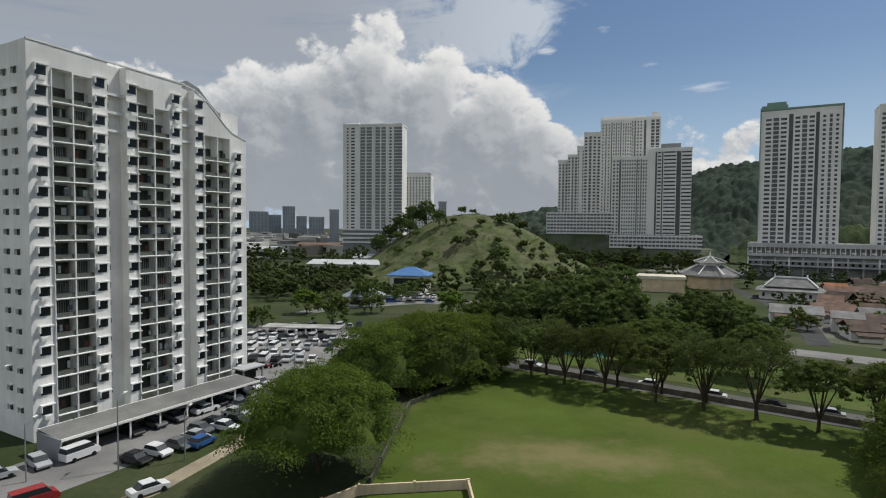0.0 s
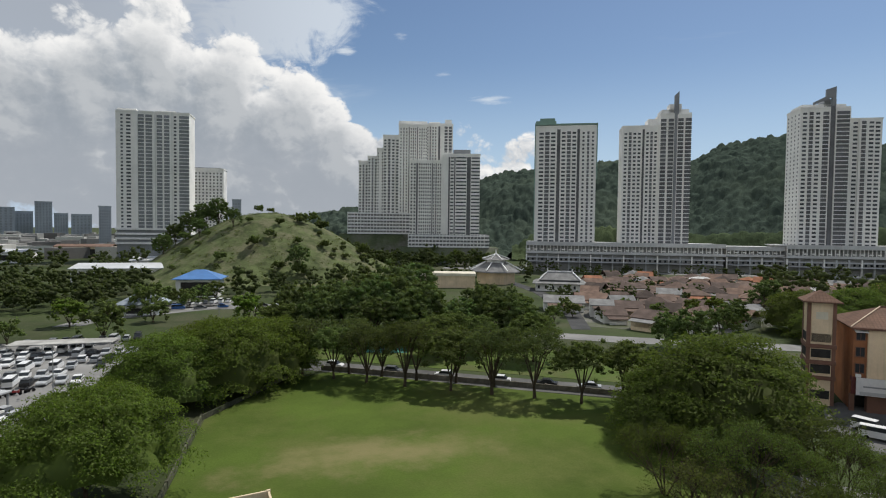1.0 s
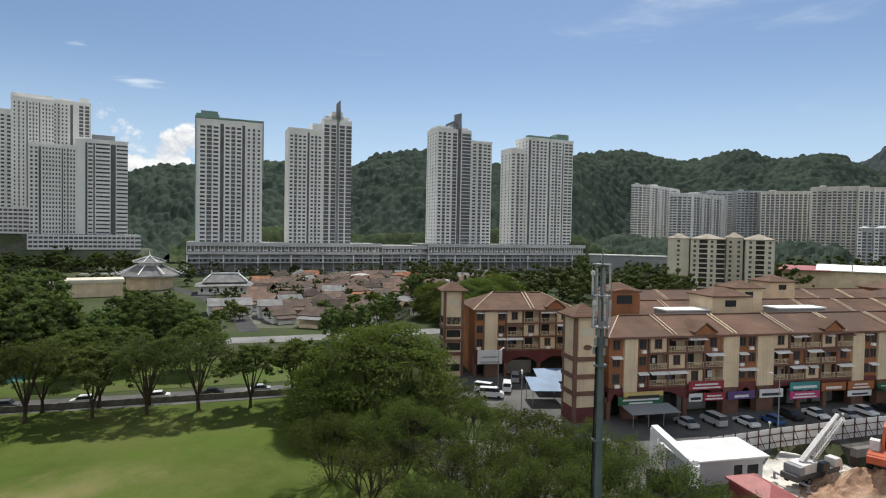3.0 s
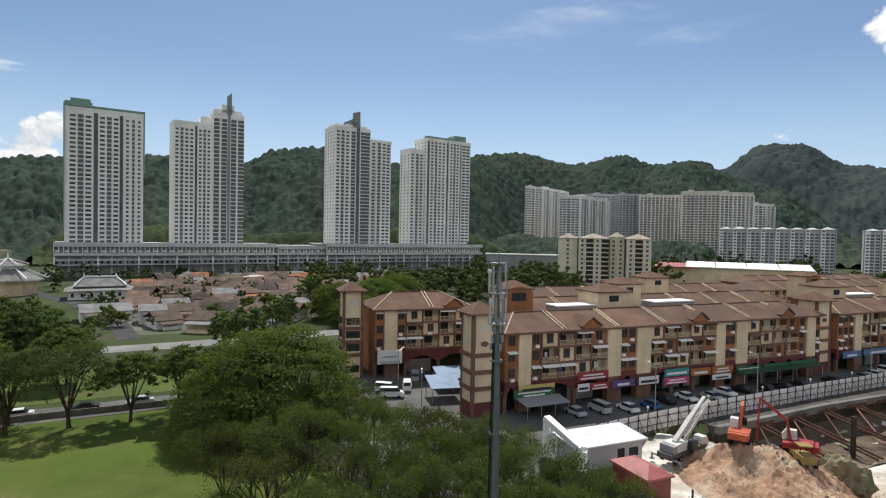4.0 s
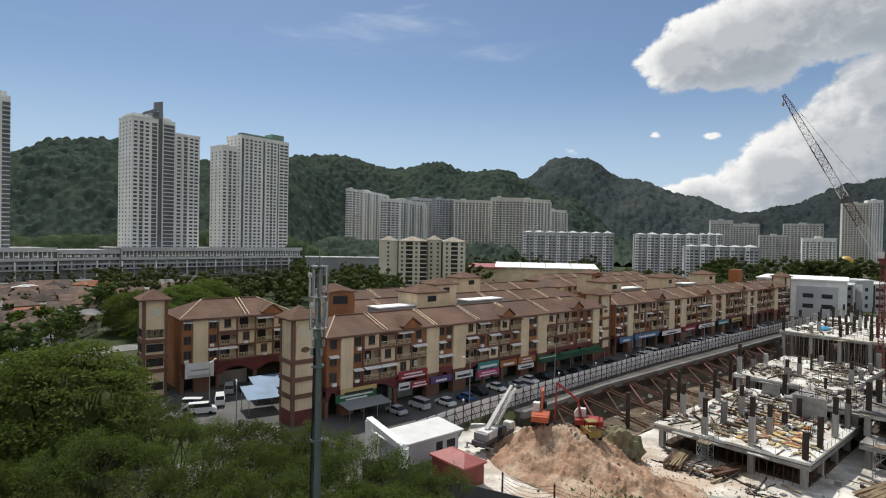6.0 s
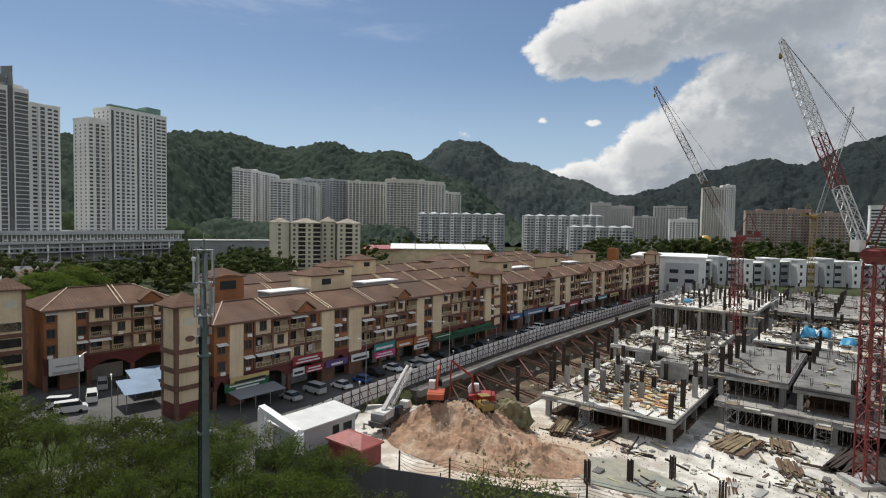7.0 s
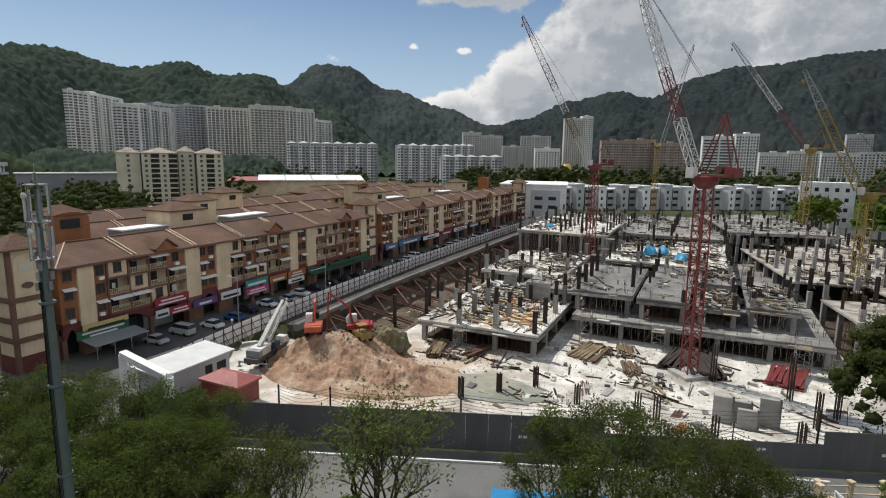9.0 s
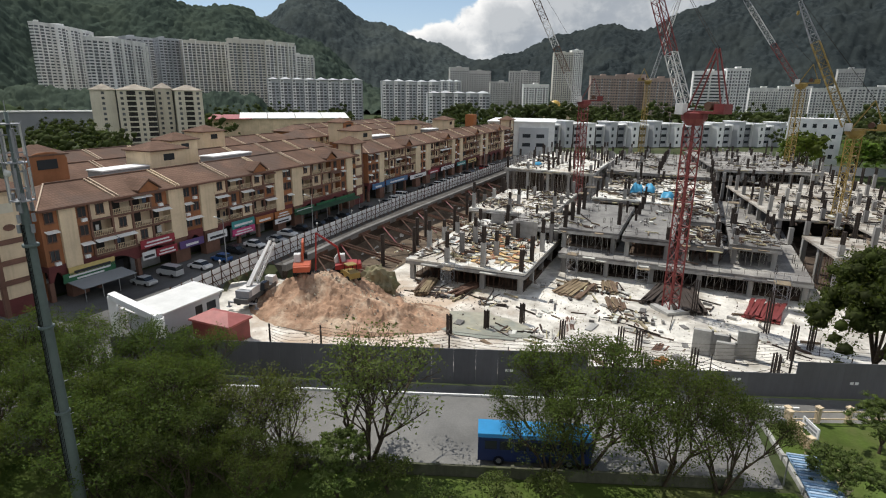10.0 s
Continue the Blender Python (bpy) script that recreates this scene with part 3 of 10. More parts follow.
def build_towers():
    # the four towers over the long podium
    b = three(0.05, 0.34, 3, 0.75) + [(0.355, 0.41, "slot")] + three(0.42, 0.68, 3, 0.7) + [(0.685, 0.73, "slot")] + three(0.75, 0.98, 3, 0.45)
    a = tower_on(29.16, 35.04, 10.0, 14, 22, b, "condominium_tower", "pale grey condominium tower with a green crown frame", roof=[(0.0, 0.34, 0.1, 0.9, 5.0, GREENW), (0.07, 0.32, 0.2, 0.8, 7.5, GREENW)], sides=4)
    x1 = line_hit(35.04, PODIUM, 14)[0] - line_hit(29.16, PODIUM, 14)[0]
    z = rise(10.0, 450)
    part("crown_frame", Mesh().box(-0.6, 0.0, -0.8, 20, 30, z + 3.5).box(0, x1 + 0.6, -0.8, 2, z + 1.6, z + 2.8).box(x1 + 0.2, x1 + 0.8, -0.8, 3, z - 40, z + 2.8), GREENW, a, "dark green frame")
    b = three(0.02, 0.66, 6, 0.66) + [(0.68, 0.72, "slot")] + three(0.72, 0.99, 3, 0.66)
    tower_on(37.47, 40.75, 9.77, 22, 22, three(0.02, 0.52, 4, 0.6) + [(0.54, 0.6, "slot")] + three(0.62, 0.95, 3, 0.6), "condominium_tower", "lower pale grey wing of a stepped condominium tower", roof=[(0.72, 1.0, 0.2, 0.9, 6.5, WHITE)])
    t = tower_on(40.85, 43.49, 10.75, 17, 24, three(0.0, 0.2, 1, 0.9, "bal") + [(0.26, 0.44, "bal"), (0.46, 0.54, "slot"), (0.56, 0.74, "bal"), (0.8, 1.0, "bal")], "condominium_tower", "taller stepped condominium tower with a pointed mast fin", roof=[(0.05, 0.95, 0.1, 0.8, 4.0, WHITE), (0.3, 0.7, 0.1, 0.5, 8.0, GREYW)])
    w, z = 22.0, rise(10.75, 470)
    part("mast_fin", Mesh().box(w * 0.45, w * 0.57, -1.3, 0.0, 20, z + 6).along([(w * 0.44, z), (w * 0.58, z), (w * 0.58, z + 16), (w * 0.44, z + 13)], -1.3, 1.5), GREYD, t, "grey vertical fin")
    t = tower_on(52.1, 55.52, 10.3, 18, 24, three(0.02, 0.42, 3, 0.62) + [(0.46, 0.58, "bal"), (0.60, 0.70, "slot"), (0.72, 0.98, "bal")], "condominium_tower", "taller stepped condominium tower with a sloping roof fin", sides=4, roof=[(0.05, 0.95, 0.1, 0.9, 3.2, WHITE), (0.5, 0.75, 0.1, 0.5, 7.0, GREYD)])
    w, z = line_hit(55.52, PODIUM, 18)[0] - line_hit(52.1, PODIUM, 18)[0], rise(10.3, 505)
    part("roof_fin", Mesh().along([(w * 0.25, z + 1), (w * 0.62, z + 6), (w * 0.62, z), (w * 0.7, z), (w * 0.7, z + 14), (w * 0.5, z + 12), (w * 0.5, z + 7), (w * 0.25, z + 3)], -0.8, 1.0), GREYD, t, "dark sloping fin on the roof")
    part("shaft", Mesh().box(w * 0.61, w * 0.69, -0.9, 0.0, 20, z), DARKTRIM, t, "dark vertical shaft")
    tower_on(55.56, 57.66, 9.15, 26, 20, three(0.05, 0.98, 4, 0.6), "condominium_tower", "lower pale grey wing of a stepped condominium tower", sides=3)
    tower_on(59.6, 61.28, 8.45, 26, 20, three(0.02, 0.98, 4, 0.6), "condominium_tower", "lower pale grey wing of a condominium tower", sides=3)
    t = tower_on(61.26, 65.67, 9.35, 18, 24, [(0.01, 0.06, "slot")] + three(0.08, 0.42, 4, 0.55) + [(0.44, 0.48, "slot")] + three(0.5, 0.72, 3, 0.62) + [(0.74, 0.78, "slot")] + three(0.8, 0.99, 2, 0.8), "condominium_tower", "pale grey condominium tower with a green roof house", sides=4, roof=[(0.66, 0.92, 0.1, 0.6, 6.5, GREENW), (0.0, 0.66, 0.0, 0.2, 2.6, GREENW)])
    PODW = paint("greyed_deck_paint", (0.60, 0.60, 0.585), 0.85, 3, 0.08, 0.15, streaks=0.3)
    # the podium: white parking decks over a glazed lower part on columns
    for az0, az1, z1, back in ((28.4, 46.7, 21.5, 0.0), (46.75, 51.4, 20.0, 6.0), (51.45, 67.1, 22.0, 0.0)):
        x0, x1 = line_hit(az0, PODIUM, back)[0], line_hit(az1, PODIUM, back)[0]
        w = x1 - x0
        p = thing("podium", PODIUM @ pose(x0, back, 0), "long white parking podium on columns above dark glazed floors", "podium")
        # core coloured darker to stand for shade behind the columns
        part("core", Mesh().box(1, w - 1, 3, 40, 0, z1 - 0.6), SHADOWY, p)
        part("deck_band", Mesh().box(0, w, 0.4, 42, z1 - 1.0, z1 - 0.5).box(0, w, 0, 0.4, z1 - 3.0, z1), PODW, p, "white deck parapet")
        part("deck_band", Mesh().box(0, w, 0.4, 42, 12.4, 12.9).box(0, w, 0, 0.4, 12.6, 14.4), PODW, p, "white deck parapet")
        ribs = Mesh()
        for i in range(int(w / 2.6)):
            ribs.box(i * 2.6, i * 2.6 + 0.5, 0.5, 0.9, 12.9, z1 - 1.0)
        for i in range(int(w / 5.2)):
            ribs.box(i * 5.2 + 1, i * 5.2 + 3.4, 0.6, 0.8, 15.0, 16.0)
        part("rib_field", ribs, GREYW, p, kind="stuff")
        for i in range(int(w / 8) + 1):
            x = min(w - 1.0, i * 8)
            part("column", Mesh().box(x, x + 0.9, 0.2, 1.1, 0, 12.0), GREYC if i % 3 else GREYW, p)
        part("canopy", Mesh().box(2, w - 2, -2.5, 3, 6.2, 6.7), GREYC, p)
        part("rail_band", Mesh().box(0.5, w - 0.5, 0.6, 0.9, 9.2, 10.1), GREYC, p)
        glz = Mesh()
        for i in range(int(w / 3.6)):
            glz.box(i * 3.6 + 0.9, i * 3.6 + 2.4, 2.85, 2.98, 7.2, 8.8)
        part("glazing", glz, GLASS, p, kind="stuff")
    # the cluster beside the grassy hill
    cl = "cluster of grey condominium slabs"

    def slab(az0, az1, el, d0, depth, bays, label, el0=-0.7, roof=None, wall=None, fh=3.0, name="condominium_slab", sides=3):
        a, b = polar(az0, d0), polar(az1, d0)
        m = facing(a.x, a.y, math.degrees(math.atan2(b.x - a.x, b.y - a.y)))
        return high_rise(name, label, m, (b - a).length, depth, max(0.0, rise(el0, d0)), rise(el, d0), fh, bays, wall or GREYW, roof=roof, sides=sides, group=cl, out=groups_of(bays))

    slab(11.45, 12.4, 6.5, 560, 18, three(0, 1, 3, 0.5), "grey condominium slab stepped down from its neighbour", 1.0)
    slab(12.35, 13.3, 7.0, 556, 18, three(0, 1, 3, 0.5), "grey condominium slab stepped down from its neighbour", 1.0)
    slab(13.25, 13.95, 7.8, 552, 18, three(0, 1, 2, 0.5), "grey condominium slab stepped down from its neighbour", 1.0)
    slab(13.87, 15.5, 9.1, 548, 24, three(0, 1, 4, 0.55, "win"), "tall grey condominium slab", 1.0)
    slab(15.42, 18.3, 10.2, 545, 26, three(0.03, 0.33, 3, 0.35) + [(0.35, 0.38, "slot")] + three(0.4, 0.62, 3, 0.5) + [(0.64, 0.67, "slot")] + three(0.7, 1.0, 4, 0.45), "tallest grey condominium slab with narrow windows", -0.7, roof=[(0.0, 1.0, 0.2, 0.8, 4.5, GREYW)])
    slab(18.2, 20.88, 10.3, 552, 26, three(0.0, 0.4, 4, 0.45) + [(0.45, 0.52, "slot")] + three(0.66, 0.98, 2, 0.7, "bal"), "tall grey condominium slab with rounded balconies", -0.7, roof=[(0.1, 0.5, 0.2, 0.8, 3.0, GREYW), (0.7, 0.95, 0.2, 0.8, 5.5, GREYW)])
    slab(16.59, 19.79, 6.7, 500, 24, [(0.2, 0.25, "slot")] + three(0.0, 0.2, 2, 0.5) + three(0.27, 0.68, 6, 0.5) + [(0.69, 0.72, "slot")] + three(0.72, 1.0, 4, 0.5), "grey condominium slab with close rows of windows", -0.7)
    slab(19.78, 23.66, 7.35, 498, 24, [(0.18, 0.22, "slot"), (0.33, 0.36, "slot"), (0.66, 0.76, "slot")] + three(0.22, 0.33, 1, 0.9, "hood") + three(0.37, 0.65, 1, 0.95, "hood") + three(0.77, 1.0, 1, 0.95, "hood"), "grey condominium slab with a dark central shaft", -0.7, roof=[(0.3, 0.75, 0.2, 0.7, 5.0, GREYD), (0.05, 0.3, 0.2, 0.7, 2.5, GREYW)])
    for az0, az1, elt, elb, d0, lab in ((10.37, 16.6, 1.36, -0.7, 535, "parking podium with open white decks"), (16.44, 24.7, -0.66, -2.0, 490, "white podium with ribbed front below the slabs")):
        a, c = polar(az0, d0), polar(az1, d0)
        w = (c - a).length
        p = thing("podium", facing(a.x, a.y, math.degrees(math.atan2(c.x - a.x, c.y - a.y))), lab, "podium")
        z1 = rise(elt, d0)
        # dark core in place of the shade inside the open decks
        part("core", Mesh().box(0, w, 1.5, 40, rise(elb, d0), z1 - 0.3), DARKTRIM, p)
        part("retaining_slope", Mesh().across([(-16, 0), (1.4, rise(elb, d0)), (40, rise(elb, d0)), (40, 0)], -8, w + 8), SLOPE, p, "overgrown slope below the podium")
        z = rise(elb, d0)
        while z < z1:
            part("deck_band", Mesh().box(0, w, 0, 3, z, z + 1.5), WHITE2, p)
            z += 3.1
        rib = Mesh()
        for i in range(int(w / 3)):
            rib.box(i * 3, i * 3 + 0.6, 0.3, 1.5, rise(elb, d0), z1)
        part("rib_field", rib, GREYW, p, kind="stuff")
    # twin blocks beyond the car park
    a, c = polar(-10.08, 545), polar(-4.2, 530)
    bays = three(0.02, 0.14, 1, 0.25) + [(0.26, 0.30, "fin")] + three(0.28, 0.5, 2, 0.8, "bal") + [(0.5, 0.53, "fin"), (0.73, 0.76, "fin")] + three(0.54, 0.74, 2, 0.75, "bal") + three(0.77, 0.84, 1, 0.5) + [(0.86, 1.0, "bal"), (0.14, 0.2, "win")]
    high_rise("apartment_tower", "tall pale apartment tower with columns of balconies", facing(a.x, a.y, math.degrees(math.atan2(c.x - a.x, c.y - a.y))), (c - a).length, 22, 24, rise(9.9, 538), 3.0, bays, GREYW, trim=GREYD, roof=[(0.0, 0.25, 0.2, 0.9, 3.0, GREYW), (0.55, 0.8, 0.2, 0.9, 2.4, GREYW)])
    a2 = polar(-10.2, 540)
    p = thing("podium", facing(a2.x, a2.y, 96), "white parking podium below the apartment tower", "podium")
    for z in (14, 18, 22, 26):
        part("deck_band", Mesh().box(0, 58, 0, 24, z, z + 1.6), WHITE, p)
    part("core", Mesh().box(1, 57, 1.5, 24, 0, 27), GREYD, p)
    a, c = polar(-4.17, 572), polar(-1.26, 566)
    high_rise("apartment_tower", "white apartment block with a grid of small windows", facing(a.x, a.y, math.degrees(math.atan2(c.x - a.x, c.y - a.y))), (c - a).length, 18, 20, rise(5.2, 566), 3.0, three(0.02, 0.98, 9, 0.42), WHITE, roof=[(0.1, 0.9, 0.3, 0.7, 2.0, GREYD)])
    # skyline of the city; its blue-grey haze is put into the wall colour
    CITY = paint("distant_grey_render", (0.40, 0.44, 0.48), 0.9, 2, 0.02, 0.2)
    for az0, az1, el, d0 in ((-19.0, -17.2, 1.2, 1500), (-17.2, -16.0, 0.9, 1560), (-15.9, -14.7, 1.74, 1500), (-14.6, -13.6, 0.8, 1700), (-13.4, -11.9, 0.75, 1500), (-11.4, -10.46, 1.47, 800), (-0.49, 0.31, 2.39, 720), (-22, -20.4, 1.0, 1600), (-25, -23, 1.4, 1500), (-30, -28, 1.2, 1500)):
        a, c = polar(az0, d0), polar(az1, d0)
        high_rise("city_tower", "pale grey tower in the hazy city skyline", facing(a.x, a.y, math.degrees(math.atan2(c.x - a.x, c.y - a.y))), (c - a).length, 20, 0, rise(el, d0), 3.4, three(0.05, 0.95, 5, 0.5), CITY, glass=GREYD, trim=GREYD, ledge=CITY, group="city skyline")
    # long slabs at the foot of the hills
    SLAB = paint("weathered_slab_render", (0.78, 0.77, 0.735), 0.9, 3, 0.08, 0.15, second=(0.66, 0.645, 0.60), streaks=0.35)
    gr = "long slab blocks below the hills"
    for az0, az1, el, d0, d1, n, lab, wl in ((71.53, 72.95, 4.9, 700, 720, 4, "pale slab block end with small windows", SLAB), (72.95, 75.38, 4.65, 720, 790, 9, "white slab block with a close grid of balconies", WHITE), (74.95, 76.6, 4.0, 660, 672, 4, "pale slab block end with small windows", SLAB),
                                            (76.6, 79.3, 3.9, 672, 740, 10, "white slab block with a close grid of balconies", SLAB), (77.8, 80.3, 4.2, 780, 800, 6, "plain grey slab block below the hills", GREYC), (80.28, 82.2, 4.2, 735, 745, 6, "grey slab block with dark recesses", GREYC), (82.2, 86.0, 4.1, 728, 740, 11, "pale slab block with a grid of windows", CREAM2),
                                            (85.97, 89.1, 4.4, 700, 706, 9, "cream grey slab block with stepped bays", CREAM2), (89.1, 91.8, 4.25, 712, 735, 8, "cream grey slab block with stepped bays", CREAM2), (91.83, 93.43, 3.2, 770, 790, 5, "white slab block with small windows", SLAB)):
        a, c = polar(az0, d0), polar(az1, d1)
        b = high_rise("slab_block", lab, facing(a.x, a.y, math.degrees(math.atan2(c.x - a.x, c.y - a.y))), (c - a).length, 5 if n == 4 else 14, 0, rise(el, (d0 + d1) / 2), 2.9, grid_bays(n, 0.7), wl, roof=[(0.2, 0.32, 0.2, 0.8, 2.6, wl)], group=gr, sides=3, out=[(3.02 * q / n, (3.02 * q + 1.9) / n) for q in range(n // 3)] if n > 4 else (), deep=1.6)
        if n > 4:
            ribs, w = Mesh(), (c - a).length
            for i in range(n + 1):
                x = w * i / n
                ribs.box(x - 0.3, x + 0.3, -2.0 if i % 3 else -2.6, -0.02, 0, rise(el, (d0 + d1) / 2) - (2.0 if i % 3 else 0.0))
            part("rib_field", ribs, WHITE if n in (8, 10, 11) else wl, b, "upright wall ribs", kind="stuff")
    # mid-rise blocks with small gables
    for az0, az1, el, d0, d1, lab in ((89.1, 97.92, 1.0, 640, 640, "white apartment block with pitched grey roofs"), (99.8, 105.4, 0.95, 660, 668, "white apartment block with pitched grey roofs"), (104.3, 110.4, -0.1, 600, 612, "grey apartment block with pitched roofs"), (105.5, 107.5, 1.0, 720, 725, "white apartment block with pitched grey roofs")):
        a, c = polar(az0, d0), polar(az1, d1)
        w = (c - a).length
        m = facing(a.x, a.y, math.degrees(math.atan2(c.x - a.x, c.y - a.y)))
        z1 = rise(el, d0)
        n, panes = max(3, int(w / 11)), Mesh()
        b = high_rise("apartment_block", lab, m, w, 14, 0, z1, 3.0, grid_bays(n * 3, 0.7), GREYC, group="mid-rise apartment blocks")
        for i in range(n):
            x0, x1 = w * i / n + 0.6, w * (i + 1) / n - 0.6
            xb = x0 + (x1 - x0) * 0.36
            part("bay", Mesh().box(x0 + 0.4, xb, -1.8, 0.0, 0, z1 + 0.4), WHITE, b, "white projecting bay")
            for f in range(int(z1 / 3.0)):
                panes.box(x0 + 1.2, xb - 0.7, -1.86, -1.78, f * 3.0 + 1.0, f * 3.0 + 2.4)
            part("hip_roof", hip(x0 - 0.5, x1 + 0.5, -2.4, 13, z1 + 0.4, 2.6 if i % 3 == 1 else 1.9), GREYC, b, "grey hipped roof")
        part("window_field", panes, FARGLASS, b, "windows of the bays", kind="stuff")
    # beige block with hipped roofs behind the shops
    fb = thing("apartment_block", facing(*polar(74.64, 388).xy, 167), "beige apartment block with tan hipped roofs", "apartment block")
    BROOF = paint("tan_roof_tile", (0.40, 0.35, 0.285), 0.9, 4, 0.3, 0.2)
    win, led, rec = Mesh(), Mesh(), Mesh()
    for x0, x1, y0, z1, cols in ((0, 12.6, 0, 30.5, 1), (13.4, 32.6, -6, 30.5, 4), (33.6, 42.8, 3, 31.5, 2), (43.8, 59, -4, 30.5, 3)):
        part("wall", Mesh().box(x0, x1, y0, 22, 0, z1), BEIGE, fb)
        part("hip_roof", hip(x0 - 0.8, x1 + 0.8, y0 - 0.8, 22.8, z1, 3.4), BROOF, fb, "tan hipped roof")
        for i in range(10):
            for j in range(cols):
                x, z = x0 + (x1 - x0) * (j + 0.5) / cols, 1.4 + 2.95 * i
                wd = 2.3 if cols > 2 and j % 2 else 0.75
                (rec if wd > 1 else win).box(x - wd, x + wd, y0 - 0.06, y0 + 0.02, z - (0.85 if wd > 1 else 0), z + (1.9 if wd > 1 else 1.5))
                led.box(x - wd - 0.2, x + wd + 0.2, y0 - (1.1 if wd > 1 else 0.3), y0 + 0.02, z - 1.05, z - (0.35 if wd > 1 else 0.85))
    # flat dark panels stand in for the shade in the balconies
    part("balcony_field", rec, DARKIN, fb, "dark panels for shaded balcony openings", kind="stuff")
    # grey instead of beige: the recess shade is put into the colour
    part("recess_wall", Mesh().box(1, 58, 7, 21, 0, 29.5), GREYD, fb, "wall at the back of the recesses, greyed as shade")
    part("window_field", win, FARGLASS, fb, kind="stuff")
    part("ledge_field", led, BEIGE, fb, kind="stuff")
    FARW = paint("faded_far_render", (0.56, 0.545, 0.52), 0.9, 3, 0.05, 0.15, streaks=0.2)
    # far blocks across the valley
    for az0, az1, el, d0, n, lab, wl in ((106.46, 108.3, 2.3, 900, 5, "pale far apartment block", FARW), (108.3, 110.38, 2.0, 930, 6, "pale far apartment block", FARW), (110.4, 112.6, 1.0, 880, 6, "pale far apartment block", FARW), (112.2, 115.1, 2.0, 960, 8, "pale far apartment block", FARW), (113.6, 116.0, 0.8, 860, 6, "pale far apartment block", WHITE), (116.35, 118.1, 3.7, 900, 6, "cream far tower with white edges", CREAM2), (118.0, 119.0, 3.9, 905, 3, "slim white far tower block", WHITE),
                                       (119.91, 122.2, 1.6, 690, 7, "far brick-red apartment block", BRICKY), (122.2, 124.8, 1.7, 700, 8, "far brick-red apartment block", BRICKY), (124.8, 127.5, 1.4, 690, 8, "far brick-red apartment block", BRICKY), (128.83, 131.6, 2.0, 640, 2, "white slab with long bands of windows", WHITE), (131.5, 133.33, 2.2, 636, 5, "white slab with small windows", WHITE),
                                       (133.46, 135.6, 0.6, 800, 9, "long pale apartment row", SLAB), (135.6, 138, 0.75, 800, 9, "long pale apartment row", SLAB), (138, 140.6, 0.6, 780, 9, "long pale apartment row", SLAB), (140.6, 145, 0.7, 790, 14, "long pale apartment row", SLAB), (139.58, 141.35, 2.1, 900, 7, "pale far slab block", FARW)):
        a, c = polar(az0, d0), polar(az1, d0 + 4)
        high_rise("apartment_block", lab, facing(a.x, a.y, math.degrees(math.atan2(c.x - a.x, c.y - a.y))), (c - a).length, 16, 0, rise(el, d0), 3.0, grid_bays(n + 3) if n > 2 else three(0, 1, 2, 0.9), wl, roof=[(0.4, 0.6, 0.2, 0.8, 2.6, wl)], group="far blocks across the valley")
    # a golden dome
    c = polar(116.7, 690)
    mq = thing("mosque", pose(c.x, c.y, 0), "low pale mosque with a golden dome", "mosque")
    part("hall", Mesh().box(-22, 22, -10, 10, 0, 16), CREAM, mq)
    part("dome", Mesh().turned([(7 * math.cos(a), 16 + 7.5 * math.sin(a)) for a in [i * 0.155 for i in range(10)]] + [(0.1, 23.6)]), paint("gilt_dome", (0.55, 0.36, 0.08), 0.4, 3, 0.5, 0.1), mq, "golden dome", smooth=True)


def hip(x0, x1, y0, y1, z, h, cut=None):
    """A hipped roof over a rectangle, with thick eaves."""
    m = Mesh()
    r = min(x1 - x0, y1 - y0) / 2 if cut is None else cut
    ym = (y0 + y1) / 2
    if x1 - x0 >= y1 - y0:
        top = [(x0 + r, ym, z + h), (x1 - r, ym, z + h)]
        faces = [(4, 5, 9, 8), (5, 6, 9), (6, 7, 8, 9), (7, 4, 8)]
    else:
        xm = (x0 + x1) / 2
        top = [(xm, y0 + r, z + h), (xm, y1 - r, z + h)]
        faces = [(4, 5, 8), (5, 6, 9, 8), (6, 7, 9), (7, 4, 8, 9)]
    lo = [(x0, y0, z - 0.25), (x1, y0, z - 0.25), (x1, y1, z - 0.25), (x0, y1, z - 0.25)]
    hi = [(a, b, c + 0.25) for a, b, c in lo]
    return m.add(lo + hi + top, [(3, 2, 1, 0), (0, 1, 5, 4), (1, 2, 6, 5), (2, 3, 7, 6), (3, 0, 4, 7)] + faces)


CREAM2 = paint("cream_grey_render", (0.62, 0.59, 0.52), 0.85, 3, 0.06, 0.1, streaks=0.25)
BEIGE = paint("beige_render", (0.66, 0.61, 0.49), 0.85, 3, 0.08, 0.12, streaks=0.3)
GREYC = paint("hazy_grey_render", (0.50, 0.51, 0.52), 0.85, 3, 0.06, 0.12)
BRICKY = paint("faded_red_render", (0.44, 0.34, 0.29), 0.85, 3, 0.08, 0.2)
build_towers()

